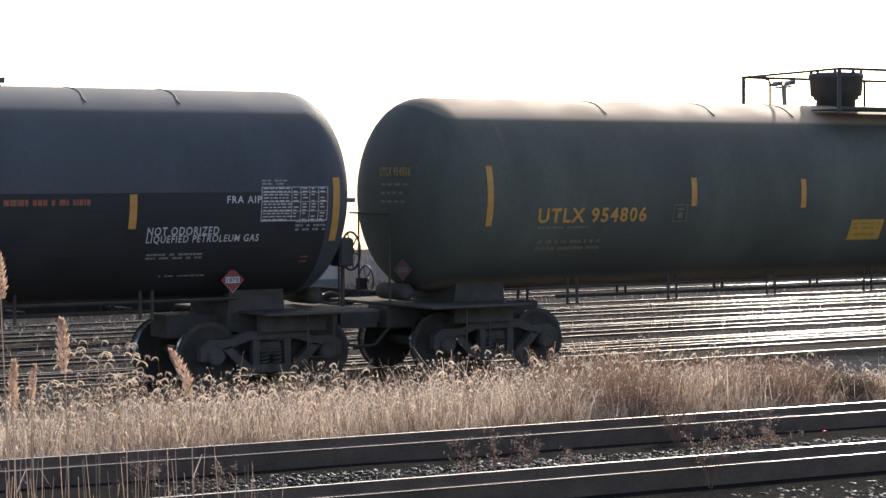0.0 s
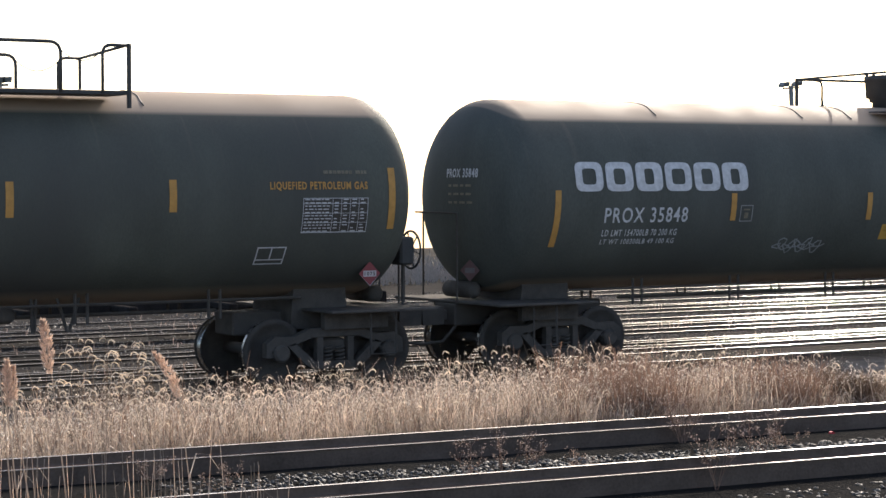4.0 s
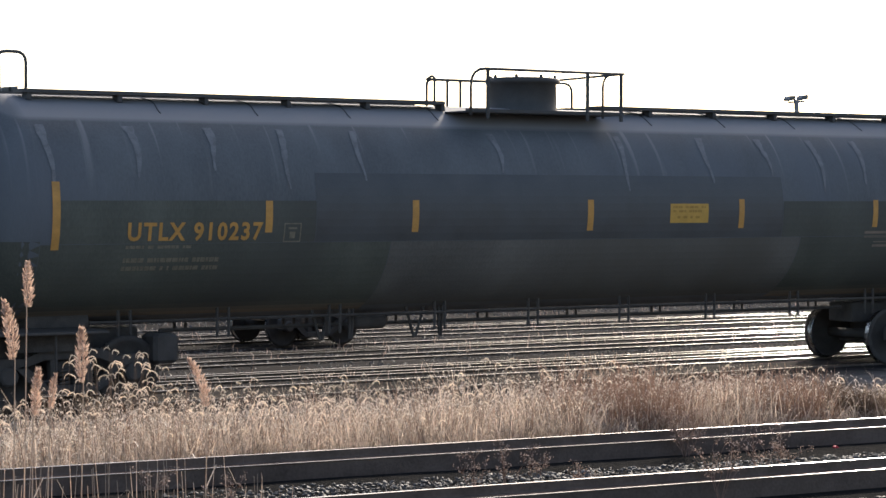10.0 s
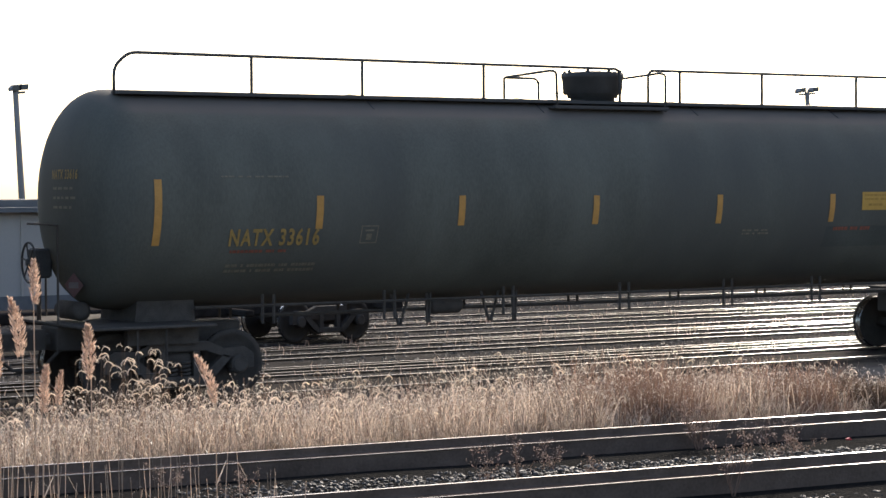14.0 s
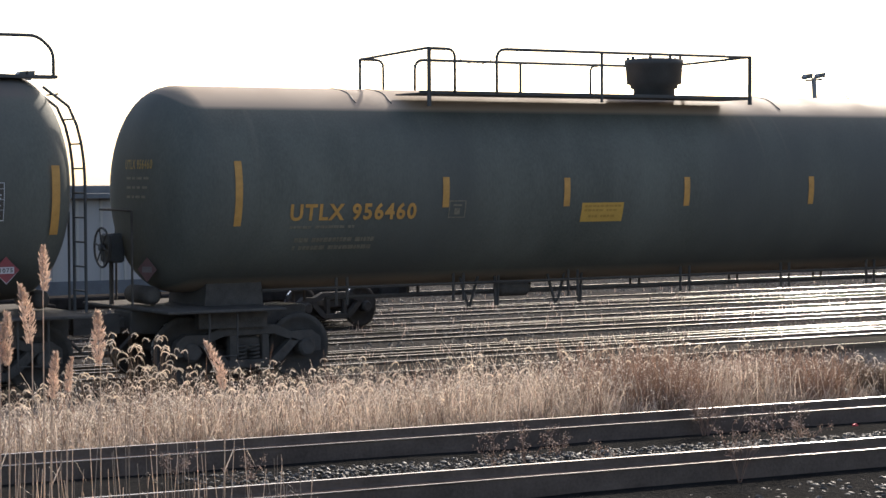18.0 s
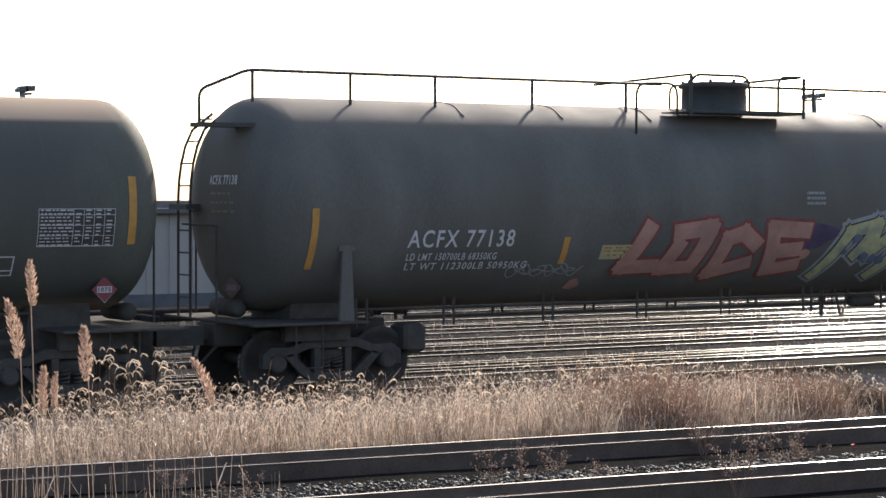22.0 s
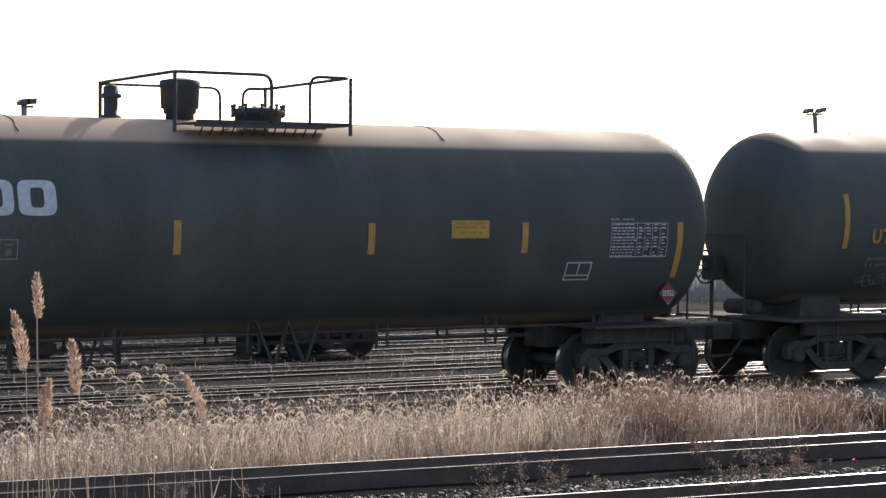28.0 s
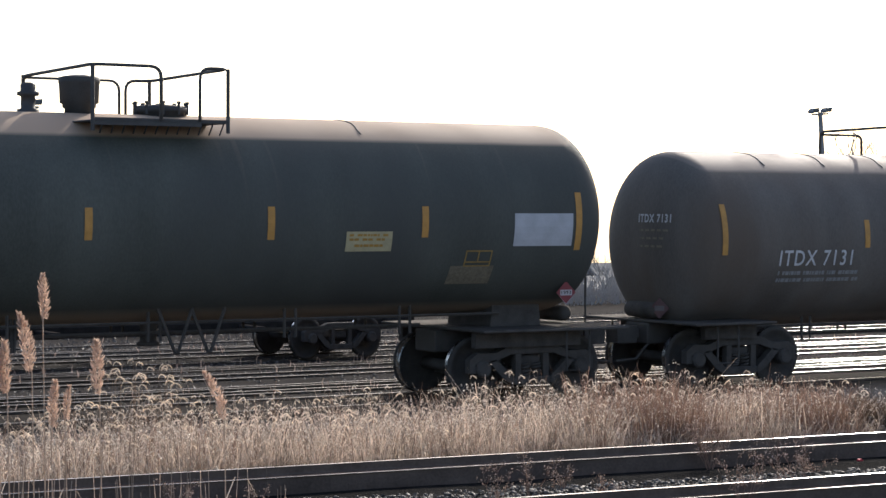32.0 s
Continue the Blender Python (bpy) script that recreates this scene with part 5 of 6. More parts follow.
MARKS_D = [
    ('S', -8.25, -0.6, 0.31), ('S', -5.79, -0.39, 0.08), ('S', -3.44, -0.37, 0.07), ('S', -1.03, -0.38, 0.06),
    ('S', 1.37, -0.4, 0.06), ('S', 3.73, -0.4, 0.06), ('S', 6.07, -0.36, 0.09), ('S', 8.59, -0.6, 0.32),
    ('T', -7.16, -5.76, -0.63, -0.37, 'yellowdim', 'NATX 33616'), ('B', -7.12, -6.23, -0.77, -0.69, 1, 'red'), ('B', -7.13, -5.73, -1.11, -0.92, 2, 'dim'), ('B', -7.31, -6.28, 0.32, 0.36, 1, 'dim'),
    ('BX', -5.1, -4.82, -0.62, -0.35, 'dim'), ('Y', 4.38, 5.03, -0.21, 0.09), ('Y', 5.1, 5.76, -0.21, 0.1), ('T', 5.2, 5.87, -0.46, -0.34, 'white', 'LIQUIFIED'),
    ('T', 5.24, 5.74, -0.62, -0.51, 'white', 'PETROLEUM'), ('T', 5.4, 5.58, -0.77, -0.69, 'white', 'GAS'), ('B', 3.82, 4.62, -0.6, -0.49, 1, 'red'), ('P', 3.67, 5.31, -0.86, -0.48, 'black'),
    ('TB', 6.83, 7.89, -0.4, 0.1), ('BX2', 6.14, 6.58, -0.91, -0.6, 'white'), ('PL', 8.0, -1.16, 0.22, '1075'), ('B', 1.9, 2.45, -0.62, -0.51, 2, 'dim'),
]
MARKS_E = [
    ('S', -8.22, -0.52, 0.39), ('S', -4.89, -0.29, 0.15), ('S', -2.75, -0.3, 0.13), ('S', -0.47, -0.32, 0.13),
    ('S', 2.08, -0.32, 0.13), ('S', 4.91, -0.32, 0.14), ('S', 8.55, -0.53, 0.39), ('T', -7.42, -5.38, -0.46, -0.21, 'yellow', 'UTLX 956460'),
    ('B', -7.4, -6.37, -0.61, -0.53, 1, 'dim'), ('B', -7.29, -5.99, -0.98, -0.72, 2, 'dim'), ('BX', -4.83, -4.54, -0.45, -0.19, 'dim'), ('Y', -2.46, -1.68, -0.55, -0.25),
    ('P', 5.28, 5.33, -0.80, -0.42, 'greypaint'), ('P', 5.72, 5.77, -0.80, -0.42, 'greypaint'), ('P', 6.15, 6.20, -0.80, -0.42, 'greypaint'), ('P', 6.60, 6.65, -0.62, -0.42, 'greypaint'), ('T', 5.34, 6.56, -0.64, -0.48, 'yellow', 'LIQUEFIED PETROLEUM GAS'), ('T', 5.35, 6.13, -0.77, -0.62, 'yellow', 'NON-ODORIZED'), ('BX2', 6.54, 6.96, -0.99, -0.68, 'white'), ('TB', 7.23, 8.3, -0.55, -0.04),
    ('PL', 8.29, -1.29, 0.25, '1075'),
]
MARKS_F = [
    ('S', -8.29, -0.97, -0.05), ('S', -3.96, -0.96, -0.5), ('S', 5.67, -0.91, -0.52), ('S', 8.54, -0.04, 0.39),
    ('S', 8.54, -1.04, -0.6), ('T', -6.75, -4.92, -0.64, -0.37, 'white', 'ACFX 77138'), ('T', -6.72, -5.17, -0.85, -0.73, 'white', 'LD LMT 150700LB 68350KG'), ('T', -6.7, -4.58, -1.02, -0.89, 'white', 'LT WT 112300LB 50950KG'),
    ('TAG', -4.92, -3.55, -1.25, -0.9, 'white'), ('Y2', -3.28, -2.59, -0.89, -0.64), ('V', 0.2, 1.45, -0.75, -0.3), ('V', 4.9, 5.75, -0.9, -0.3), ('GR1', -3.11, 0.77, -1.42, -0.22), ('GR2', 0.81, 5.48, -1.42, -0.10),
    ('B', 0.7, 1.1, -0.05, 0.2, 3, 'white'), ('T', 7.59, 8.23, 0.39, 0.52, 'white', 'LIQUEFIED'), ('T', 7.42, 8.43, 0.21, 0.34, 'white', 'PETROLEUM GAS'), ('W', 7.55, 8.28, 0.08, 0.2),
    ('TB', 7.52, 8.58, -0.59, -0.06), ('B', 7.94, 8.42, -0.04, 0.01, 1, 'white'), ('BX2', 5.8, 6.28, -0.93, -0.58, 'white'), ('W', 6.36, 6.89, -0.69, -0.53),
    ('PL', 7.04, -1.49, 0.26, '1075'),
]
MARKS_G = [
    ('S', -7.06, -0.81, 0.1), ('S', -4.06, -0.34, 0.13), ('S', -1.44, -0.35, 0.11), ('S', 1.56, -0.38, 0.07),
    ('S', 4.18, -0.38, 0.08), ('S', 7.07, -0.82, 0.08), ('LOGO', -6.57, -3.08, 0.17, 0.65), ('T', -6.56, -4.96, -0.37, -0.13, 'white', 'PROX 44509'),
    ('B', -6.57, -4.97, -0.7, -0.47, 2, 'white'), ('BX', -3.93, -3.67, -0.4, -0.13, 'white'), ('Y', 2.89, 3.54, -0.15, 0.11), ('TB', 5.75, 6.83, -0.46, 0.07),
    ('B', 5.74, 6.22, 0.08, 0.14, 1, 'white'), ('BX2', 4.99, 5.46, -0.84, -0.53, 'white'), ('PL', 7.02, -1.13, 0.19, '1219'),
]
MARKS_H = [
    ('S', -6.33, -0.5, 0.41), ('S', -3.68, -0.27, 0.17), ('S', -1.17, -0.28, 0.15), ('S', 1.51, -0.29, 0.17),
    ('S', 3.99, -0.27, 0.18), ('S', 6.69, -0.48, 0.4), ('T', -5.75, -3.75, -0.42, -0.16, 'yellow', 'UTLX 203923'), ('B', -5.75, -4.21, -0.89, -0.66, 2, 'dim'),
    ('Y', -3.91, -3.41, -0.8, -0.52), ('TAG', -5.82, -4.32, -1.4, -0.94, 'teal'), ('BX', -3.16, -2.89, -0.42, -0.13, 'yellowdim'), ('Y2', 2.7, 3.45, -0.47, -0.18),
    ('BX2', 4.73, 5.19, -0.73, -0.47, 'yellowdim'), ('P', 4.52, 5.27, -1.05, -0.72, 'dim'), ('W', 5.53, 6.58, -0.41, 0.08), ('PL', 6.71, -1.29, 0.22, '1993'),
]
MARKS_I = [
    ('S', -8.55, -0.23, 0.59), ('S', -5.55, -0.13, 0.33), ('T', -7.41, -5.86, -0.42, -0.16, 'white', 'ITDX 7131'), ('B', -7.4, -5.61, -0.76, -0.51, 2, 'white'),
]


MARKS_C += [("RUN", u, 0.28 + 0.13 * (i % 3), 1.25) for i, u in enumerate((-8.45, -7.2, -6.05, -4.95, -3.75, -1.35, 0.95, 2.6, 3.85, 4.95, 5.9, 7.1))]


MARKS_D = [(m[0], m[1], m[2] - 0.04, *m[3:]) if m[0] == "PL" else (m[0], m[1], m[2] - 0.04, m[3] - 0.04) if m[0] == "S" else (m[0], m[1], m[2], m[3] - 0.04, m[4] - 0.04, *m[5:]) for m in MARKS_D]


def build_train():
    """The ten cars, in the order in which they pass."""
    a = tank_car(5.85, 8.5, 1.5, 2.73, "navy", "dark navy and black gas tank car with white lettering", MARKS_Z, (False, True), trucks=(False, True), seam=(2.2, 3.7, 5.2, 6.6))
    b = tank_car(25.42, 8.48, 1.49, 2.7, "green", "greenish black gas tank car with yellow stencils and a railed platform", MARKS_A, (False, True), head_text="UTLX 954806", head_mat="yellowdim", seam=(-5.6, -3.4, -1.7, 5.0))
    fittings_gas(b, 1.49, 2.7, (3.57, -1.18, (1.65,), 0.28), (3.96, -0.96, (1.96,), -0.34), (4.16, 4.54, 4.60, 4.94), (-1.14, 4.54))
    c = tank_car(45.19, 8.53, 1.51, 2.68, "black", "black gas tank car with white logo and railed platform", MARKS_B, (False, True), head_text="PROX 35848", seam=(-5.9, -2.8, -1.7, 5.4))
    fittings_gas(c, 1.51, 2.68, (3.58, -1.20, (1.67,), 0.29), (3.94, -1.02, (1.96,), -0.41), (4.16, 4.52, 4.56, 4.91), (-1.14, 4.54))
    d = tank_car(65.0, 8.61, 1.57, 2.67, "blue", "blue-grey gas tank car with a black band and a roof walk", MARKS_C, (True, False), head_text="UTLX 910237", head_mat="dim", seam=(-6.6, -5.1, -3.6, -2.1, 1.9, 3.4, 4.9, 6.4))
    fittings_walk(d, 1.57, 2.67, 8.61)
    head_skirt(d, 8.61, 1.57, 2.67, 0.785, -1, M["green"])
    e = tank_car(84.58, 8.34, 1.54, 2.76, "drab", "greenish black gas tank car with long hand rail", MARKS_D, (True, False), (False, True), head_text="NATX 33616", head_mat="yellowdim", seam=(-4.5, -1.5, 1.5, 4.5))
    fittings_long(e, 1.54, 2.76, 8.34, 4.79, (-8.46, 8.95), (-6.36, -4.55, -2.43, 1.34, 3.06, 5.15, 6.87))
    f = tank_car(104.06, 8.49, 1.47, 2.71, "pale", "greenish black gas tank car with bright yellow stencils", MARKS_E, (True, False), head_text="UTLX 956460", head_mat="yellowdim", seam=(-6.0, -5.4, 2.0, 5.6))
    fittings_gas(f, 1.47, 2.71, (-3.93, 0.89, (-2.02,), 0), (-3.74, 1.19, (-1.72,), -0.31), (-4.66, -5.10, -4.32, -4.74), (-5.25, 0.90))
    g = tank_car(123.61, 8.36, 1.56, 2.715, "grey", "weathered grey-black gas tank car with red and yellow graffiti", MARKS_F, (False, True), (True, False), head_text="ACFX 77138", seam=(-5.4, -3.6, -1.9, 3.0, 5.6))
    fittings_graffiti(g, 1.56, 2.715, 8.36)
    h = tank_car(142.19, 7.27, 1.535, 2.575, "black", "black oil tank car with a bold white logo and short platform", MARKS_G, (True, False), head_text="PROX 44509", outlet=True, seam=(-3.4, 3.2))
    fittings_oil(h, 1.535, 2.575, 0.0, 4.70, -1.38, 1.31, 0.06, 0.66, 0.55, (-1.77, -0.72, 0.52))
    i = tank_car(159.12, 6.75, 1.46, 2.71, "black", "black oil tank car with yellow stencils and short platform", MARKS_H, (True, False), outlet=True, seam=(-2.8, 3.3))
    fittings_oil(i, 1.46, 2.71, 0.05, 4.76, -1.05, 0.90, -0.09, 0.48, 0.42, (-1.47, -0.73, 0.49))
    j = tank_car(177.19, 8.5, 1.45, 2.36, "brown", "brown-black general tank car with white lettering", MARKS_I, trucks=(True, False), head_text="ITDX 7131", seam=(-7.2, -5.9, -4.6), depth=0.6)
    part("platform_rail", pipe([(-4.26, 1.2, 3.6), (-4.26, 1.2, 4.25), (-4.26, -1.35, 4.29), (-3.0, -1.35, 4.29), (-1.7, -1.35, 4.29), (-1.7, -1.35, 3.6)], 0.028), M["fit"], j)
    part("platform_rail", pipe([(-4.26, 1.2, 4.2), (-3.27, 1.2, 4.2), (-3.27, 1.2, 3.6)], 0.026), M["fit"], j)
    posts(j, [(-4.26, -1.35)], 3.3, 4.28, 0.03)
    deck(j, -4.3, 3.0, 3.62, 1.35, 1.45, 2.36)


build_train()

# ---- near bank: stones, grass, reeds ----
def build_ballast():
    """Loose stones in the near track: nobody could count them."""
    rng = random.Random(11)
    base = Shape().lathe([(0.45, -0.5), (0.95, -0.1), (0.8, 0.35), (0.3, 0.55)], (0, 0, 0), "z", 6)
    pts, faces = [Vector(v) for v in base.v], base.f
    verts, fs = [], []

    def stone(x, y, z, size):
        n = len(verts)
        m = Matrix.Rotation(rng.uniform(0, 6.28), 3, "Z") @ Matrix.Rotation(rng.uniform(-0.9, 0.9), 3, "X") @ Matrix.Diagonal((size * rng.uniform(0.7, 1.3), size * rng.uniform(0.6, 1.0), size * rng.uniform(0.45, 0.8)))
        for p in pts:
            q = m @ (p * rng.uniform(0.85, 1.15))
            verts.append((x + q.x, y + q.y, z + q.z))
        fs.extend([[n + i for i in f] for f in faces])

    for i in range(11500):
        x = rng.uniform(2.2, 12.5)
        k = rng.random()
        if k < 0.58:
            d = rng.uniform(-1.3, -0.5)
        elif k < 0.8:
            d = rng.uniform(-2.9, -1.85)
        else:
            d = rng.uniform(-1.4, -0.6)
        if d > -0.34 - 0.055 * x:
            continue
        if d < -1.5 and x < 6.3 + rng.random() or rng.random() > (x - 4.1) / 0.8:
            continue
        y = bank_y(x) + d
        z = height(x, y) + (0.058 + 0.02 * rng.random() if d > -1.5 else 0.0)
        stone(x, y, z + 0.01, rng.uniform(0.006, 0.02) if d > -1.5 else rng.uniform(0.008, 0.024))
    tagged(part("ballast_stones", mesh_of("ballast_stones", verts, fs), M["stone"]), "loose grey ballast stones along the near rails", "gravel", kind="stuff")


build_ballast()


def build_yard_gravel():
    """Loose gravel strewn over the yard between the tracks."""
    rng = random.Random(17)
    verts, faces = [], []
    for i in range(46000):
        x, y = rng.uniform(4, 46), 28.4 + 19.0 * rng.random()
        if noise.noise(Vector((x * 0.35, y * 0.9, 4))) < rng.uniform(-0.5, 0.25):
            continue
        z, k, a = height(x, y) - 0.012, rng.uniform(0.012, 0.04), rng.uniform(0, 6.283)
        n = len(verts)
        for q in range(4):
            w = a + 1.571 * q
            verts.append((x + k * math.cos(w) * rng.uniform(0.7, 1.3), y + k * math.sin(w) * rng.uniform(0.7, 1.3), z))
        verts.append((x + rng.uniform(-0.3, 0.3) * k, y + rng.uniform(-0.3, 0.3) * k, z + k * rng.uniform(0.7, 1.2)))
        faces.extend([(n + q, n + (q + 1) % 4, n + 4) for q in range(4)])
    tagged(part("yard_gravel", mesh_of("yard_gravel", verts, faces), M["stone"]), "loose grey gravel strewn between the yard tracks", "gravel", kind="stuff")


build_yard_gravel()


def build_bed():
    """The dark bed on which the near rails lie."""
    verts, faces = [], []
    xs = [-25 + 0.5 * i for i in range(140)]
    ds = [-3.2, -2.6, -2.0, -1.62, -1.5, -1.2, -0.8, -0.4, -0.12, 0.0, 0.3, 0.55]
    for x in xs:
        for d in ds:
            y = bank_y(x) + d
            verts.append((x, y, height(x, y) + 0.012 + (0.03 if -1.45 < d < -0.1 else 0.0) + 0.012 * noise.noise(Vector((x * 3, d * 3, 1)))))
    k = len(ds)
    for i in range(len(xs) - 1):
        for j in range(k - 1):
            faces.append((i * k + j, (i + 1) * k + j, (i + 1) * k + j + 1, i * k + j + 1))
    tagged(part("ballast_bed", mesh_of("ballast_bed", verts, faces, True), M["cinder"]), "dark ballast bed of the near track", "ballast", kind="structure")


build_bed()

TOPS_X = [2.0, 4.0, 4.34, 4.67, 5.0, 5.36, 5.72, 6.1, 6.5, 6.85, 7.25, 7.66, 8.1, 8.5, 9.0, 9.44, 9.67, 9.91, 10.3, 14.0]
TOPS_Z = [1.61, 1.61, 1.64, 1.69, 1.71, 1.71, 1.67, 1.67, 1.70, 1.71, 1.73, 1.76, 1.74, 1.76, 1.73, 1.67, 1.70, 1.55, 1.54, 1.55]


def grass_top(x):
    return float(np.interp(x, TOPS_X, TOPS_Z))


def ribbon(verts, faces, pts, w0, w1, side):
    """A narrow two-sided blade along pts."""
    n, k = len(verts), len(pts)
    for i, p in enumerate(pts):
        w = w0 + (w1 - w0) * i / (k - 1)
        verts.append((p[0] - side[0] * w, p[1] - side[1] * w, p[2]))
        verts.append((p[0] + side[0] * w, p[1] + side[1] * w, p[2]))
    for i in range(k - 1):
        faces.append((n + 2 * i, n + 2 * i + 1, n + 2 * i + 3, n + 2 * i + 2))


def grass(name, count, mat, label, seed, x_range, d_range, tall, width, bend, keep):
    rng = random.Random(seed)
    verts, faces = [], []
    for i in range(count):
        x = rng.uniform(*x_range)
        d = rng.uniform(*d_range)
        if rng.random() > keep(x, d):
            continue
        y = bank_y(x) + d
        z0 = height(x, y)
        clump = 0.5 + 0.5 * noise.noise(Vector((x * 3.1, d * 3.1, 5)))
        z1 = z0 + (grass_top(x) - z0) * rng.uniform(*tall) * (0.70 + 0.42 * clump + 0.10 * noise.noise(Vector((x * 9, d * 9, 2))))
        h = z1 - z0
        if h < 0.05:
            continue
        a = rng.uniform(0, 6.283)
        q = h * bend * rng.uniform(0.15, 1)
        lx, ly = math.cos(a) * q, math.sin(a) * q
        hook = rng.random() < 0.7
        pts = [(x + lx * w * w, y + ly * w * w, z0 + h * (w - 0.12 * bend * w ** 4)) for w in (0, 0.4, 0.75)]
        if hook:
            k = rng.uniform(0.012, 0.034)
            pts += [(x + lx * 0.75 + math.cos(a) * k * 0.6, y + ly * 0.75 + math.sin(a) * k * 0.6, z0 + h * 0.86), (x + lx * 0.8 + math.cos(a) * k * 1.6, y + ly * 0.8 + math.sin(a) * k * 1.6, z0 + h * 0.86 - k * 0.7)]
        else:
            pts.append((x + lx, y + ly, z0 + h * (1 - 0.12 * bend)))
        b = rng.uniform(0, 3.14)
        ribbon(verts, faces, pts, width * rng.uniform(0.7, 1.3), width * 0.35, (math.cos(b), math.sin(b)))
    tagged(part(name, mesh_of(name, verts, faces), mat), label, "grass", kind="stuff")


def russet_at(x, d):
    return 0.62 if 7.75 < x < 8.3 or 8.9 < x < 9.3 or 9.45 < x < 9.85 else 0.28


grass("dry_grass", 42000, M["straw"], "dense dry straw-coloured grass behind the near rails", 21, (2.5, 13.0), (0.22, 2.2), (0.35, 1.15), 0.0022, 0.5, lambda x, d: (1.0 - 0.5 * (russet_at(x, d) > 0.5)) * min(1, 0.75 + 0.9 * noise.noise(Vector((x * 4, d * 4, 9)))))
grass("low_grass", 12000, M["straw"], "short matted dry grass at the foot of the bank", 22, (2.5, 13.0), (0.16, 0.8), (0.25, 0.7), 0.0028, 0.9, lambda x, d: 1.0)
grass("low_russet_blades", 9000, M["russet"], "short dark russet blades at the foot of the grass", 24, (2.5, 13.0), (0.17, 0.6), (0.15, 0.5), 0.003, 1.0, lambda x, d: 1.0)
grass("dark_tuft", 2600, M["stalk"], "dark dead tuft among the grass", 25, (9.48, 9.82), (0.3, 1.0), (0.5, 1.05), 0.003, 0.3, lambda x, d: 1.0)
grass("russet_clump", 1300, M["russet"], "tall russet clump of dead stems in the grass", 26, (7.7, 8.25), (0.3, 1.2), (0.6, 1.32), 0.0026, 0.25, lambda x, d: 1.0)
grass("russet_tuft", 800, M["russet"], "russet tuft of dead stems in the grass", 27, (8.9, 9.25), (0.3, 1.2), (0.6, 1.25), 0.0026, 0.3, lambda x, d: 1.0)
grass("russet_stems", 15000, M["russet"], "thin russet dead stems among the grass", 23, (2.5, 13.0), (0.2, 2.0), (0.65, 1.16), 0.0024, 0.2, russet_at)


def build_seed_heads():
    """Nodding seed heads on thin stalks above the grass."""
    rng = random.Random(31)
    sv, sf, hv, hf = [], [], [], []

    def head(x, d, ztop, size=1.0):
        y = bank_y(x) + d
        z0 = height(x, y)
        h = ztop - z0
        a = rng.choice((0.2, 0.0, -0.4, 2.9, 3.3)) + rng.uniform(-0.5, 0.5)
        cx, cy = math.cos(a), math.sin(a)
        r = rng.uniform(0.012, 0.028) * size
        lean = rng.uniform(-0.02, 0.10)
        pts = [(x - lean * cx * (1 - w) ** 1.5, y - lean * cy * (1 - w) ** 1.5, z0 + (h - r) * w) for w in (0, 0.35, 0.7, 1)]
        ribbon(sv, sf, pts, 0.0012, 0.0008, (1, 0))
        x1, y1, z1 = pts[-1]
        arc = []
        for i in range(8):
            w = math.pi * (1.0 - 0.95 * i / 7)
            arc.append((x1 + (r + r * math.cos(w)) * cx + rng.uniform(-0.002, 0.002), y1 + (r + r * math.cos(w)) * cy, z1 + r * math.sin(w) * (1.1 if i < 4 else 0.9)))
        s_ = Shape().tube(arc, 0.0018, 5, r_end=0.0038)
        for q in arc[2:]:
            for g in range(3):
                o = Vector((rng.uniform(-1, 1), rng.uniform(-1, 1), rng.uniform(-1, 1))) * 0.007
                m = len(s_.v)
                s_.v += [Vector(q) + o * 0.3, Vector(q) + o + Vector((0.002, 0, 0)), Vector(q) + o * 1.6]
                s_.f.append([m, m + 1, m + 2])
        n = len(hv)
        hv.extend(s_.v)
        hf.extend([[n + i for i in f] for f in s_.f])

    for i in range(48):
        x = rng.gauss(4.95, 0.13)
        head(x, rng.uniform(0.9, 1.8), rng.uniform(1.72, 1.95), 1.35)
    for i in range(1300):
        x = rng.uniform(3.4, 12.0)
        k = 1.0 if x < 6.6 else 0.45
        if rng.random() < k:
            head(x, rng.uniform(0.3, 2.0), grass_top(x) + rng.uniform(-0.2, 0.025))
    tagged(part("grass_stalks", mesh_of("grass_stalks", sv, sf), M["stalk"]), "thin stalks of the seeding grass", "grass", kind="stuff")
    tagged(part("grass_seed_heads", mesh_of("grass_seed_heads", hv, hf, True), M["seed"]), "pale nodding grass seed heads", "grass", kind="stuff")


build_seed_heads()


def build_sparkle():
    """Small pale bits and curled leaf tips, added as sunlit sparkle all through the upper grass."""
    rng = random.Random(37)
    verts, faces = [], []
    for i in range(17000):
        x, d = rng.uniform(2.5, 12.6), rng.uniform(0.22, 1.9)
        y = bank_y(x) + d
        z0 = height(x, y)
        z = z0 + (grass_top(x) - z0) * (0.25 + 0.75 * rng.random() ** 0.6) * (0.72 + 0.32 * noise.noise(Vector((x * 3.1, d * 3.1, 5))) + 0.2)
        a, k = rng.uniform(0, 6.283), rng.uniform(0.006, 0.014)
        cx, cy = math.cos(a), math.sin(a)
        ribbon(verts, faces, [(x, y, z), (x + cx * k * 0.7, y + cy * k * 0.7, z + k * 0.8), (x + cx * k * 1.6, y + cy * k * 1.6, z + k * 0.1)], 0.0027, 0.0012, (-cy, cx))
    tagged(part("grass_sparkle", mesh_of("grass_sparkle", verts, faces), M["seed"]), "pale curled tips added as sunlit sparkle in the dry grass", "grass", kind="stuff")


build_sparkle()


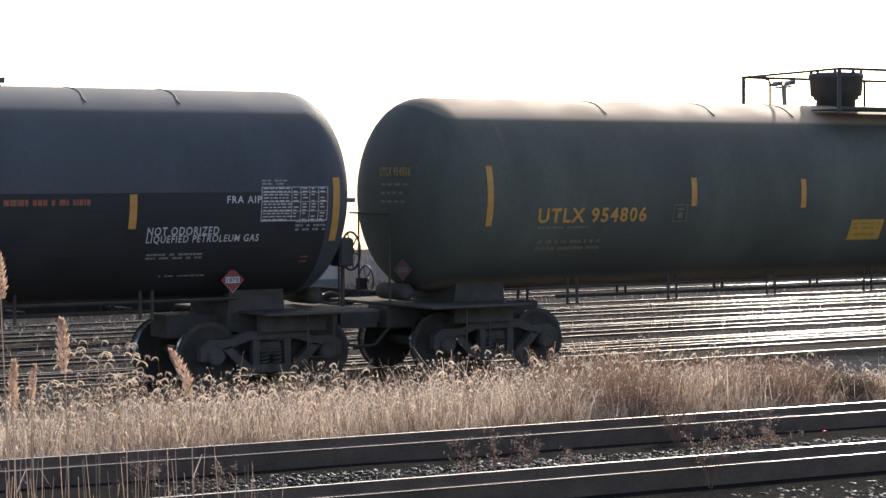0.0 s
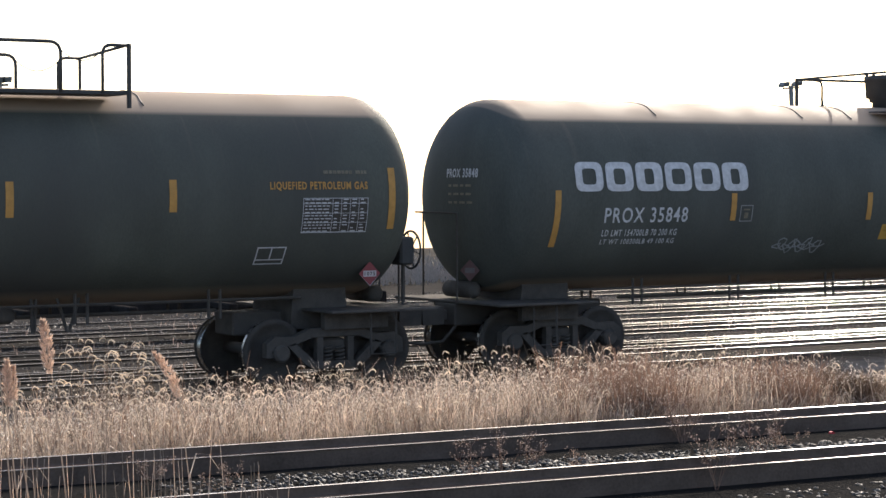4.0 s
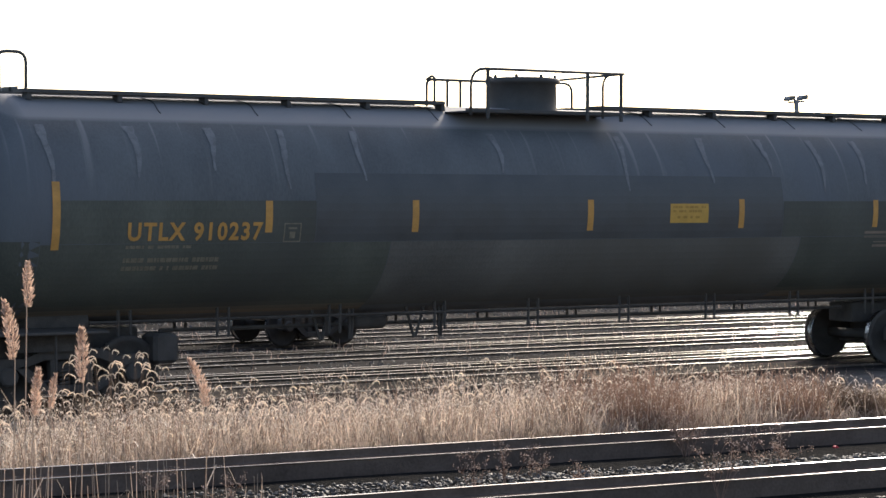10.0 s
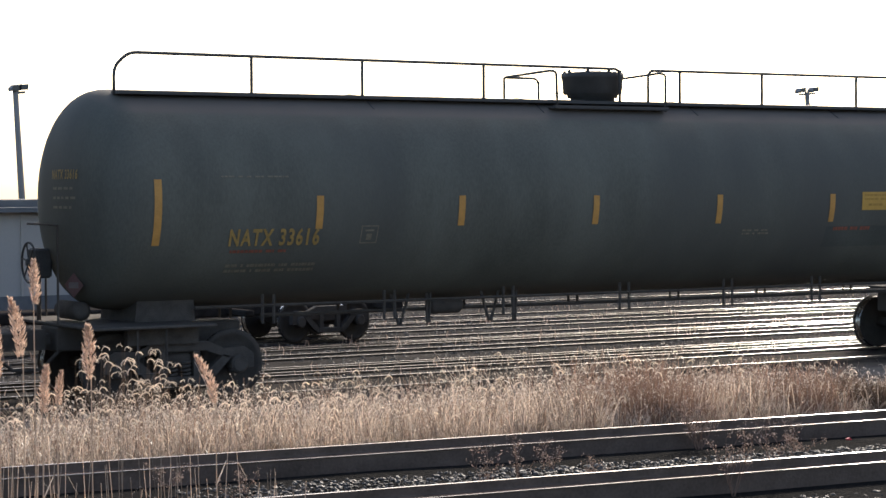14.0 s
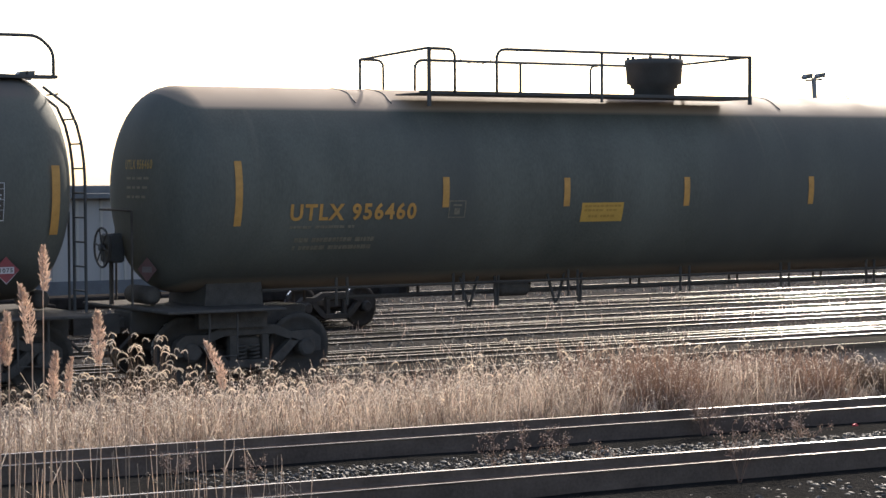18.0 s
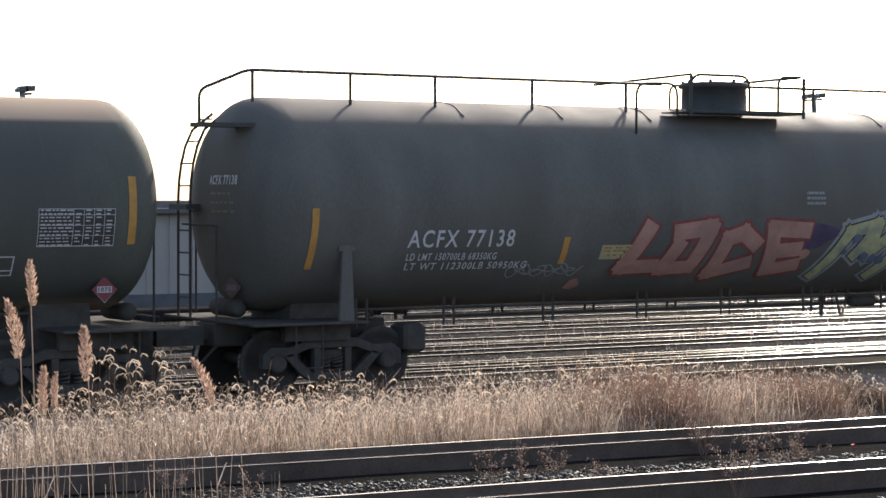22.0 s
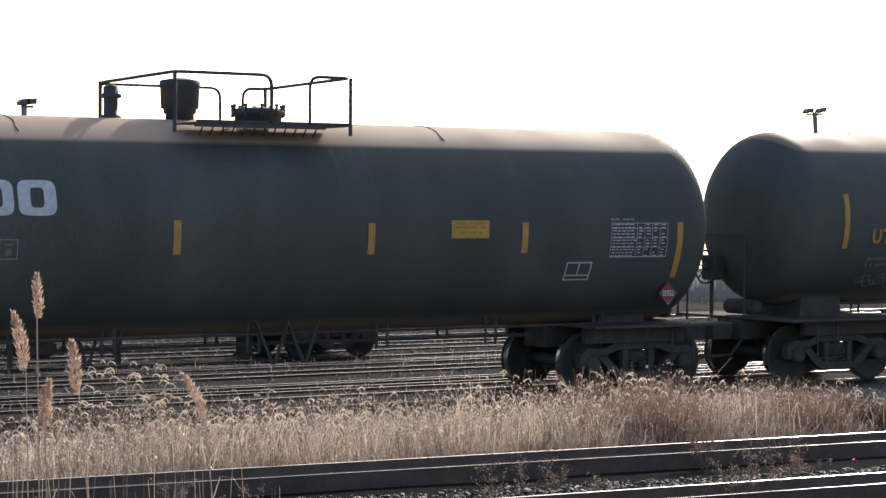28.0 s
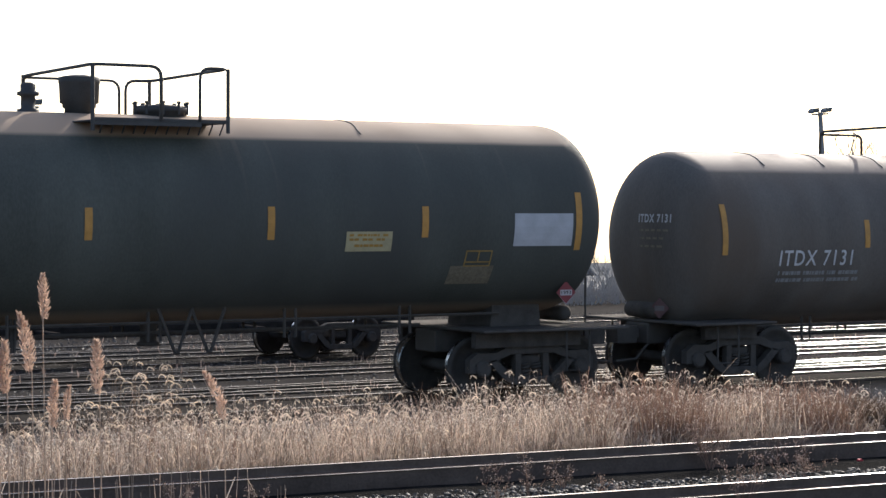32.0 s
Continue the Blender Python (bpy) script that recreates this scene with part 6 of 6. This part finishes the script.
def plume_mesh(length, seed, lean):
    """A feathery plume of many small tufts round a thin axis."""
    rng = random.Random(seed)
    verts, faces = [], []
    for i in range(460):
        w = rng.random() ** 0.9
        swell = math.sin(math.pi * min(1, 0.12 + 0.88 * w)) ** 0.7
        a = rng.uniform(0, 6.283)
        r = length * 0.112 * swell * rng.uniform(0.15, 1)
        c = Vector((r * math.cos(a) + lean * w * w, r * math.sin(a), length * w))
        c.x += (1 - w) * length * 0.05 * math.copysign(1, lean + 0.001)
        up = Vector((math.cos(a) * 0.45, math.sin(a) * 0.45, rng.uniform(0.5, 1.0))).normalized()
        side = up.cross(Vector((rng.uniform(-1, 1), rng.uniform(-1, 1), rng.uniform(-1, 1)))).normalized()
        k = length * rng.uniform(0.05, 0.10)
        n = len(verts)
        verts += [c - side * k * 0.16, c + side * k * 0.16, c + up * k + side * k * 0.08, c + up * k * 1.15]
        faces.append((n, n + 1, n + 2, n + 3))
    return mesh_of("plume", verts, faces)


REEDS = []


def build_reeds():
    """Reeds that stand before the rails; each sways about its root."""
    y = 7.6
    for i, (x, ztop, zlow, lean) in enumerate(((2.84, 2.61, 2.44, 0.0), (2.795, 2.46, 2.24, -0.05), (2.87, 2.20, 2.02, 0.02), (3.07, 2.35, 2.14, -0.012), (3.60, 2.21, 2.02, -0.09), (2.70, 2.36, 2.16, -0.01), (2.665, 2.32, 2.17, 0.01), (2.93, 2.18, 2.05, 0.02))):
        z0 = height(x, y)
        reed = tagged(new("reed"), "dry reed with a feathery tan plume", "reed", group="reeds before the track")
        reed.matrix_basis = pose(x, y, z0)
        pts = [(0, 0, -0.02), (0.004, 0.004, (zlow - z0) * 0.5), (0, 0, zlow - z0), (lean, 0, ztop - z0 - 0.02)]
        part("stem", Shape().tube(pts, 0.0035, 5, r_end=0.0015).mesh("stem", True), M["straw"], reed, "thin straw-coloured stem")
        part("plume", plume_mesh(ztop - zlow, 50 + i, lean), M["plume"], reed, "feathery tan plume", at=pose(0, 0, zlow - z0))
        if i % 2 == 0:
            v, f = [], []
            ribbon(v, f, [(0, 0, (zlow - z0) * 0.55), (0.05, 0.01, (zlow - z0) * 0.68), (0.11, 0.02, (zlow - z0) * 0.66), (0.15, 0.02, (zlow - z0) * 0.56)], 0.006, 0.001, (0, 1))
            part("leaf", mesh_of("leaf", v, f), M["straw"], reed, "dry curled leaf")
        REEDS.append((reed, x, y, z0, 0.75 + 0.07 * i))
    rng = random.Random(71)
    verts, faces = [], []
    for i in range(150):
        x = 2.35 + 1.6 * rng.random() ** 1.3
        yy = rng.uniform(7.2, 7.9)
        z0 = height(x, yy)
        h = rng.uniform(0.28, 0.74) * (1.15 - 0.35 * (x - 2.4) / 1.4)
        lx = rng.uniform(-0.05, 0.05)
        s_ = Shape().tube([(x, yy, z0), (x + lx * 0.4, yy, z0 + h * 0.5), (x + lx, yy, z0 + h)], 0.0023, 4, r_end=0.0011)
        n = len(verts)
        verts.extend(s_.v)
        faces.extend([[n + j for j in f] for f in s_.f])
        if i % 3 == 0:
            b, k = rng.choice((-1, 1)), rng.uniform(0.05, 0.11)
            ribbon(verts, faces, [(x + lx * 0.5, yy, z0 + h * 0.62), (x + lx * 0.5 + b * k * 0.45, yy, z0 + h * 0.62 + k * 0.55), (x + lx * 0.5 + b * k * 0.9, yy, z0 + h * 0.62 + k * 0.2), (x + lx * 0.5 + b * k, yy, z0 + h * 0.62 - k * 0.5)], 0.0035, 0.001, (0.4, 0.9))
    tagged(part("reed_stems", mesh_of("reed_stems", verts, faces), M["straw"]), "bare dry reed stems before the rails", "reed", kind="stuff")


build_reeds()


def dry_weed(x, y, tall, spread, seed, dense):
    rng = random.Random(seed)
    z0 = height(x, y)
    weed = tagged(new("dry_weed"), "reddish dead branching weed beside the rail", "weed", group="dead weeds by the rails")
    weed.matrix_basis = pose(x, y, z0)
    s_, t_ = Shape(), Shape()
    for i in range(dense):
        a = rng.uniform(0, 6.283)
        p = Vector((0, 0, -0.01))
        d = Vector((math.cos(a) * 0.35, math.sin(a) * 0.35, 1)).normalized()
        pts = [p.copy()]
        for k in range(4):
            p = p + d * tall * 0.25 * rng.uniform(0.7, 1.15)
            d = (d + Vector((rng.uniform(-1, 1), rng.uniform(-1, 1), 0)) * spread).normalized()
            pts.append(p.copy())
            for q in range(3):
                e = (d + Vector((rng.uniform(-1, 1), rng.uniform(-1, 1), rng.uniform(-0.2, 0.6)))).normalized()
                tip = p + e * tall * rng.uniform(0.08, 0.2)
                if k > 0:
                    s_.tube([p, tip], 0.0010, 3)
                    for g in range(6):
                        c = tip + Vector((rng.uniform(-1, 1), rng.uniform(-1, 1), rng.uniform(-1, 1))) * 0.018
                        u = Vector((rng.uniform(-1, 1), rng.uniform(-1, 1), rng.uniform(-1, 1))).normalized() * 0.0045
                        w = u.cross(Vector((0.3, 0.5, 0.8))).normalized() * 0.0035
                        n = len(t_.v)
                        t_.v += [c - u, c + w, c + u, c - w]
                        t_.f.append([n, n + 1, n + 2, n + 3])
        s_.tube(pts, 0.0022, 4, r_end=0.0010)
    tagged(part("branching", mesh_of("branching", s_.v, s_.f), M["russet"], weed), kind="stuff")
    tagged(part("foliage", mesh_of("foliage", t_.v, t_.f), M["weed"], weed, "shrivelled reddish foliage"), kind="stuff")


for wx, wy, wt, wsp, wseed, wd in ((7.75, 9.72, 0.33, 0.35, 1, 15), (6.84, 8.3, 0.36, 0.45, 2, 8), (6.23, 8.69, 0.20, 0.5, 3, 5), (5.72, 8.85, 0.30, 0.25, 4, 4), (6.0, 9.0, 0.34, 0.25, 5, 4), (6.38, 9.30, 0.20, 0.4, 6, 4), (7.35, 8.5, 0.38, 0.5, 7, 7), (8.0, 9.1, 0.20, 0.5, 8, 6), (4.55, 9.3, 0.2, 0.5, 9, 4), (4.4, 9.9, 0.2, 0.5, 10, 4)):
    dry_weed(wx, wy, wt, wsp, wseed, wd)


def build_tag():
    x, y = 8.81, 9.59
    z = height(x, y) + 0.04
    t = part("red_scrap", Shape().prism([(-0.017, -0.012), (0.013, -0.016), (0.019, 0.006), (0.003, 0.017), (-0.013, 0.012)], -0.010, 0.010).mesh("red_scrap"), M["redtag"], at=pose(x, y, z))
    tagged(t, "small scrap of red plastic on the ballast", "litter")


build_tag()


# ---- beyond the yard ----
def build_shed():
    """A long low white building behind the yard."""
    y0, y1, x0, x1, z0, z1 = 48.0, 55.0, -30.0, 27.0, ground_z - 0.05, 2.38
    shed = tagged(new("shed"), "long low white ribbed shed with a dark flat roof", "building")
    shed.matrix_basis = pose(0, 0, 0)
    part("wall", Shape().box(x0, x1, y0, y1, z0, z1).mesh("wall"), M["shedwall"], shed, "white ribbed wall")
    part("roof", Shape().box(x0 - 0.3, x1 + 0.3, y0 - 0.35, y1 + 0.35, z1 + 0.002, z1 + 0.12).box(x0, x1, y0 + 0.6, y1 - 0.6, z1 + 0.10, z1 + 0.30).mesh("roof"), M["roof"], shed, "dark flat roof")
    rib = Shape().box(-0.03, 0.03, -0.04, 0.0, z0, z1 - 0.01).mesh("rib")
    rib.materials.append(M["shedwall"])
    for i in range(88):
        part("wall_rib", rib, None, shed, at=pose(x1 - 0.05 - 0.62 * i, y0, 0))
    part("plinth", Shape().box(x0, x1, y0 - 0.06, y0, z0, z0 + 0.45).mesh("plinth"), M["roof"], shed, "dark plinth")


build_shed()


def build_spine_car():
    """A low empty spine car standing on a yard track."""
    car = tagged(new("spine_car"), "dark low empty spine car standing on a yard track", "rail car")
    car.matrix_basis = pose(0, 36.05, 0)
    part("spine", Shape().box(4.0, 20.4, -0.42, 0.42, 0.50, 0.72, bevel=0.03).mesh("spine"), M["flatdeck"], car, "dark steel spine beam")
    for i in range(6):
        x = 7.2 + 2.0 * i
        part("cross_arm", Shape().box(x - 0.09, x + 0.09, -1.25, 1.25, 0.54, 0.66, bevel=0.02).mesh("cross_arm"), M["flatdeck"], car)
    for x in (5.6, 19.0):
        t = part("truck", SHARED["bolster"], None, car, at=Matrix.Translation((x, 0, 0)) @ Matrix.Diagonal((0.72, 1, 0.85, 1)))
        for e in (-1, 1):
            part("side_frame", SHARED["side_frame"], None, t, at=pose(0, e * 0.98, 0))
            part("wheelset", SHARED["wheelset"], None, t, at=pose(e * 0.889, 0, WHEEL_R))
    for x in (4.0, 20.4):
        part("end_sill", Shape().box(x - 0.12, x + 0.12, -1.2, 1.2, 0.56, 0.80, bevel=0.02).mesh("end_sill"), M["flatdeck"], car)
    brake_wheel(car, pose(20.6, -0.5, 0.98), "hand_wheel")
    part("wheel_bracket", Shape().box(20.40, 20.58, -0.56, -0.44, 0.60, 1.02).mesh("wheel_bracket"), M["flatdeck"], car)


build_spine_car()


def flood_pole(x, y, top, tilt, arms):
    z0 = height(x, y)
    pole = tagged(new("flood_light_pole"), "tall weathered pole with yard flood lights", "lamp post", group="yard flood light poles")
    pole.matrix_basis = pose(x, y, z0) @ pose(0, 0, 0, 0, tilt, 0)
    h = top - z0
    part("post", Shape().tube([(0, 0, -0.3), (0, 0, h * 0.5), (0, 0, h)], 0.17, 10, r_end=0.12).mesh("post", True), M["pole"], pole)
    part("crossarm", Shape().box(min(arms) - 0.1, max(arms) + 0.1, -0.06, 0.06, h - 0.16, h - 0.06).mesh("crossarm"), M["pole"], pole)
    for a in arms:
        lamp = part("flood_light", Shape().prism([(a - 0.22, h - 0.05), (a + 0.20, h + 0.05), (a + 0.22, h + 0.22), (a - 0.10, h + 0.20), (a - 0.24, h + 0.08)], -0.2, 0.2).mesh("flood_light"), M["greypaint"], pole, "grey flood light head")
        part("lens", Shape().box(a - 0.18, a + 0.18, -0.215, -0.202, h - 0.02, h + 0.16).mesh("lens"), M["pane"], lamp)


flood_pole(29.75, 80.0, 6.95, -3.0, (0.0, 0.28))
flood_pole(71.45, 80.0, 7.75, -4.0, (-0.42, 0.42))


def bare_tree(x, y, z0, tall, seed, spread=0.55):
    rng = random.Random(seed)
    tree = tagged(new("bare_tree"), "leafless grey tree with fine twigs", "tree", group="bare trees beyond the yard")
    tree.matrix_basis = pose(x, y, z0)
    trunk, limbs, twigs = Shape(), Shape(), Shape()
    trunk.tube([(0, 0, -0.3), (0.05, 0, tall * 0.2), (0, 0.05, tall * 0.4)], tall * 0.022, 8, r_end=tall * 0.014)

    def grow(p, d, length, r, depth):
        pts = [p.copy()]
        for i in range(3):
            d = (d + Vector((rng.uniform(-1, 1), rng.uniform(-1, 1), rng.uniform(-0.2, 0.4))) * 0.22).normalized()
            p = p + d * length / 3
            pts.append(p.copy())
        (limbs if depth > 1 else twigs).tube(pts, r, 5 if depth > 1 else 3, r_end=r * 0.6)
        if depth:
            for i in range(4 if depth > 1 else 5):
                a = rng.uniform(0, 6.283)
                e = (d + Vector((math.cos(a), math.sin(a), rng.uniform(-0.1, 0.5))) * spread * rng.uniform(0.6, 1.4)).normalized()
                grow(pts[rng.choice((1, 2, 3, 3))], e, length * rng.uniform(0.5, 0.75), r * 0.64, depth - 1)

    for i in range(5):
        a = 1.256 * i + rng.uniform(-0.4, 0.4)
        grow(Vector((0, 0, tall * (0.25 + 0.03 * i))), Vector((math.cos(a) * 0.7, math.sin(a) * 0.7, 1)).normalized(), tall * 0.36, tall * 0.008, 3)
    part("trunk", mesh_of("trunk", trunk.v, trunk.f, True), M["bark"], tree)
    tagged(part("branching", mesh_of("branching", limbs.v, limbs.f, True), M["bark"], tree), kind="stuff")
    tagged(part("crown", mesh_of("crown", twigs.v, twigs.f), M["bark"], tree), kind="stuff")


bare_tree(74.3, 80.0, height(74, 80), 10.2, 5)
bare_tree(82.0, 84.0, height(82, 84), 10.0, 6)
bare_tree(72.0, 100.0, height(72, 100), 5.8, 7)
bare_tree(55.0, 96.0, height(55, 96), 5.2, 8)


def house(x, y, wide, deep, eave, ridge, wall):
    z0 = height(x, y)
    h = tagged(new("house"), "small dull red house with a grey gable roof", "house", group="houses beyond the yard")
    h.matrix_basis = pose(x, y, z0)
    part("wall", Shape().box(-wide / 2, wide / 2, 0, deep, -0.3, eave).mesh("wall"), M[wall], h)
    part("roof", Shape().extrude([(-0.4, eave - 0.1), (deep / 2, ridge), (deep + 0.4, eave - 0.1), (deep + 0.4, eave + 0.06), (deep / 2, ridge + 0.18), (-0.4, eave + 0.06)], -wide / 2 - 0.3, wide / 2 + 0.3).mesh("roof"), M["roof"], h, "grey shingled roof")
    for i in (-1, 0, 1):
        w = part("window", Shape().box(i * wide * 0.3 - 0.45, i * wide * 0.3 + 0.45, -0.06, -0.005, eave * 0.35, eave * 0.75).mesh("window"), M["sheetwhite"], h, "white framed window")
        part("pane", Shape().box(i * wide * 0.3 - 0.36, i * wide * 0.3 + 0.36, -0.08, -0.062, eave * 0.39, eave * 0.71).mesh("pane"), M["pane"], w)


house(70.5, 100.0, 9.0, 7.0, 2.6, 4.2, "brick")
house(80.0, 104.0, 8.0, 7.0, 2.8, 5.0, "brick")


def build_brush():
    """Grey leafless brush along the far side of the yard."""
    rng = random.Random(91)
    verts, faces = [], []
    for i in range(9000):
        x = rng.uniform(28, 110)
        y = 51 + rng.uniform(0, 5)
        z0 = height(x, y)
        h = rng.uniform(0.4, 1.15) * (0.7 + 0.5 * noise.noise(Vector((x * 0.6, y * 0.6, 2))))
        pts = [(x, y, z0), (x + rng.uniform(-0.1, 0.1), y, z0 + h * 0.5), (x + rng.uniform(-0.25, 0.25), y, z0 + h)]
        ribbon(verts, faces, pts, 0.02, 0.006, (1, 0))
    tagged(part("brush", mesh_of("brush", verts, faces), M["bark"]), "grey leafless brush along the far edge of the yard", "bushes", kind="stuff")
    verts, faces = [], []
    for i in range(1200):
        x, y = rng.uniform(5, 70), rng.choice((29.0, 29.6, 33.0, 34.0, 34.8, 38.2, 38.7, 42.2)) + rng.gauss(0, 0.35)
        z0 = height(x, y)
        h = rng.uniform(0.04, 0.16)
        pts = [(x, y, z0), (x + rng.uniform(-0.03, 0.03), y, z0 + h * 0.6), (x + rng.uniform(-0.06, 0.06), y, z0 + h)]
        ribbon(verts, faces, pts, 0.012, 0.004, (1, 0))
    tagged(part("yard_weeds", mesh_of("yard_weeds", verts, faces), M["weed"]), "sparse dry weeds between the yard tracks", "weeds", kind="stuff")


build_brush()


# ---- what moves ----
def motions():
    """The train rolls by to the left, its wheels turning; the reeds sway."""
    for car, x in RIDE:
        walk(car, [(0.5 * i, pose(x + travel(0.5 * i), TRACK_Y, 0)) for i in range(65)])
    for w, x in SPIN:
        walk(w, [(0.15 * i, pose(x, 0, WHEEL_R, 0, math.degrees(travel(0.15 * i) / WHEEL_R), 0)) for i in range(214)] + [(32.0, pose(x, 0, WHEEL_R, 0, math.degrees(travel(32.0) / WHEEL_R), 0))])
    sway = [(0, -1), (1, 0), (2, 2), (3, -3), (4, -9), (5, -13), (6, -17), (6.5, -10), (7, -7), (8, -2), (9, 1), (10, 2), (11, 3), (12, 4), (13, 0), (14, 0), (15, 2), (16.5, 2), (18, 1), (19, 1), (20, -2), (21, -3), (22, -3), (23, -7), (24, -6), (25, -4), (26, -5), (27, -1), (28, -7), (29, -5), (30, 1), (31, -4), (32, -1)]
    gust = {0: -3, 2: -2, 3: -4, 8: -6, 25: -9, 26: -2, 27: 4, 28: 7, 29: 1, 31: -1}
    for i, (reed, x, y, z, k) in enumerate(REEDS):
        more = [gust[t] if i < 3 and t in gust else 0 for t, a in sway]
        walk(reed, [(t, pose(x, y, z, 0.3 * a * k, (a + g) * k * 0.6, 0)) for (t, a), g in zip(sway, more)])


motions()
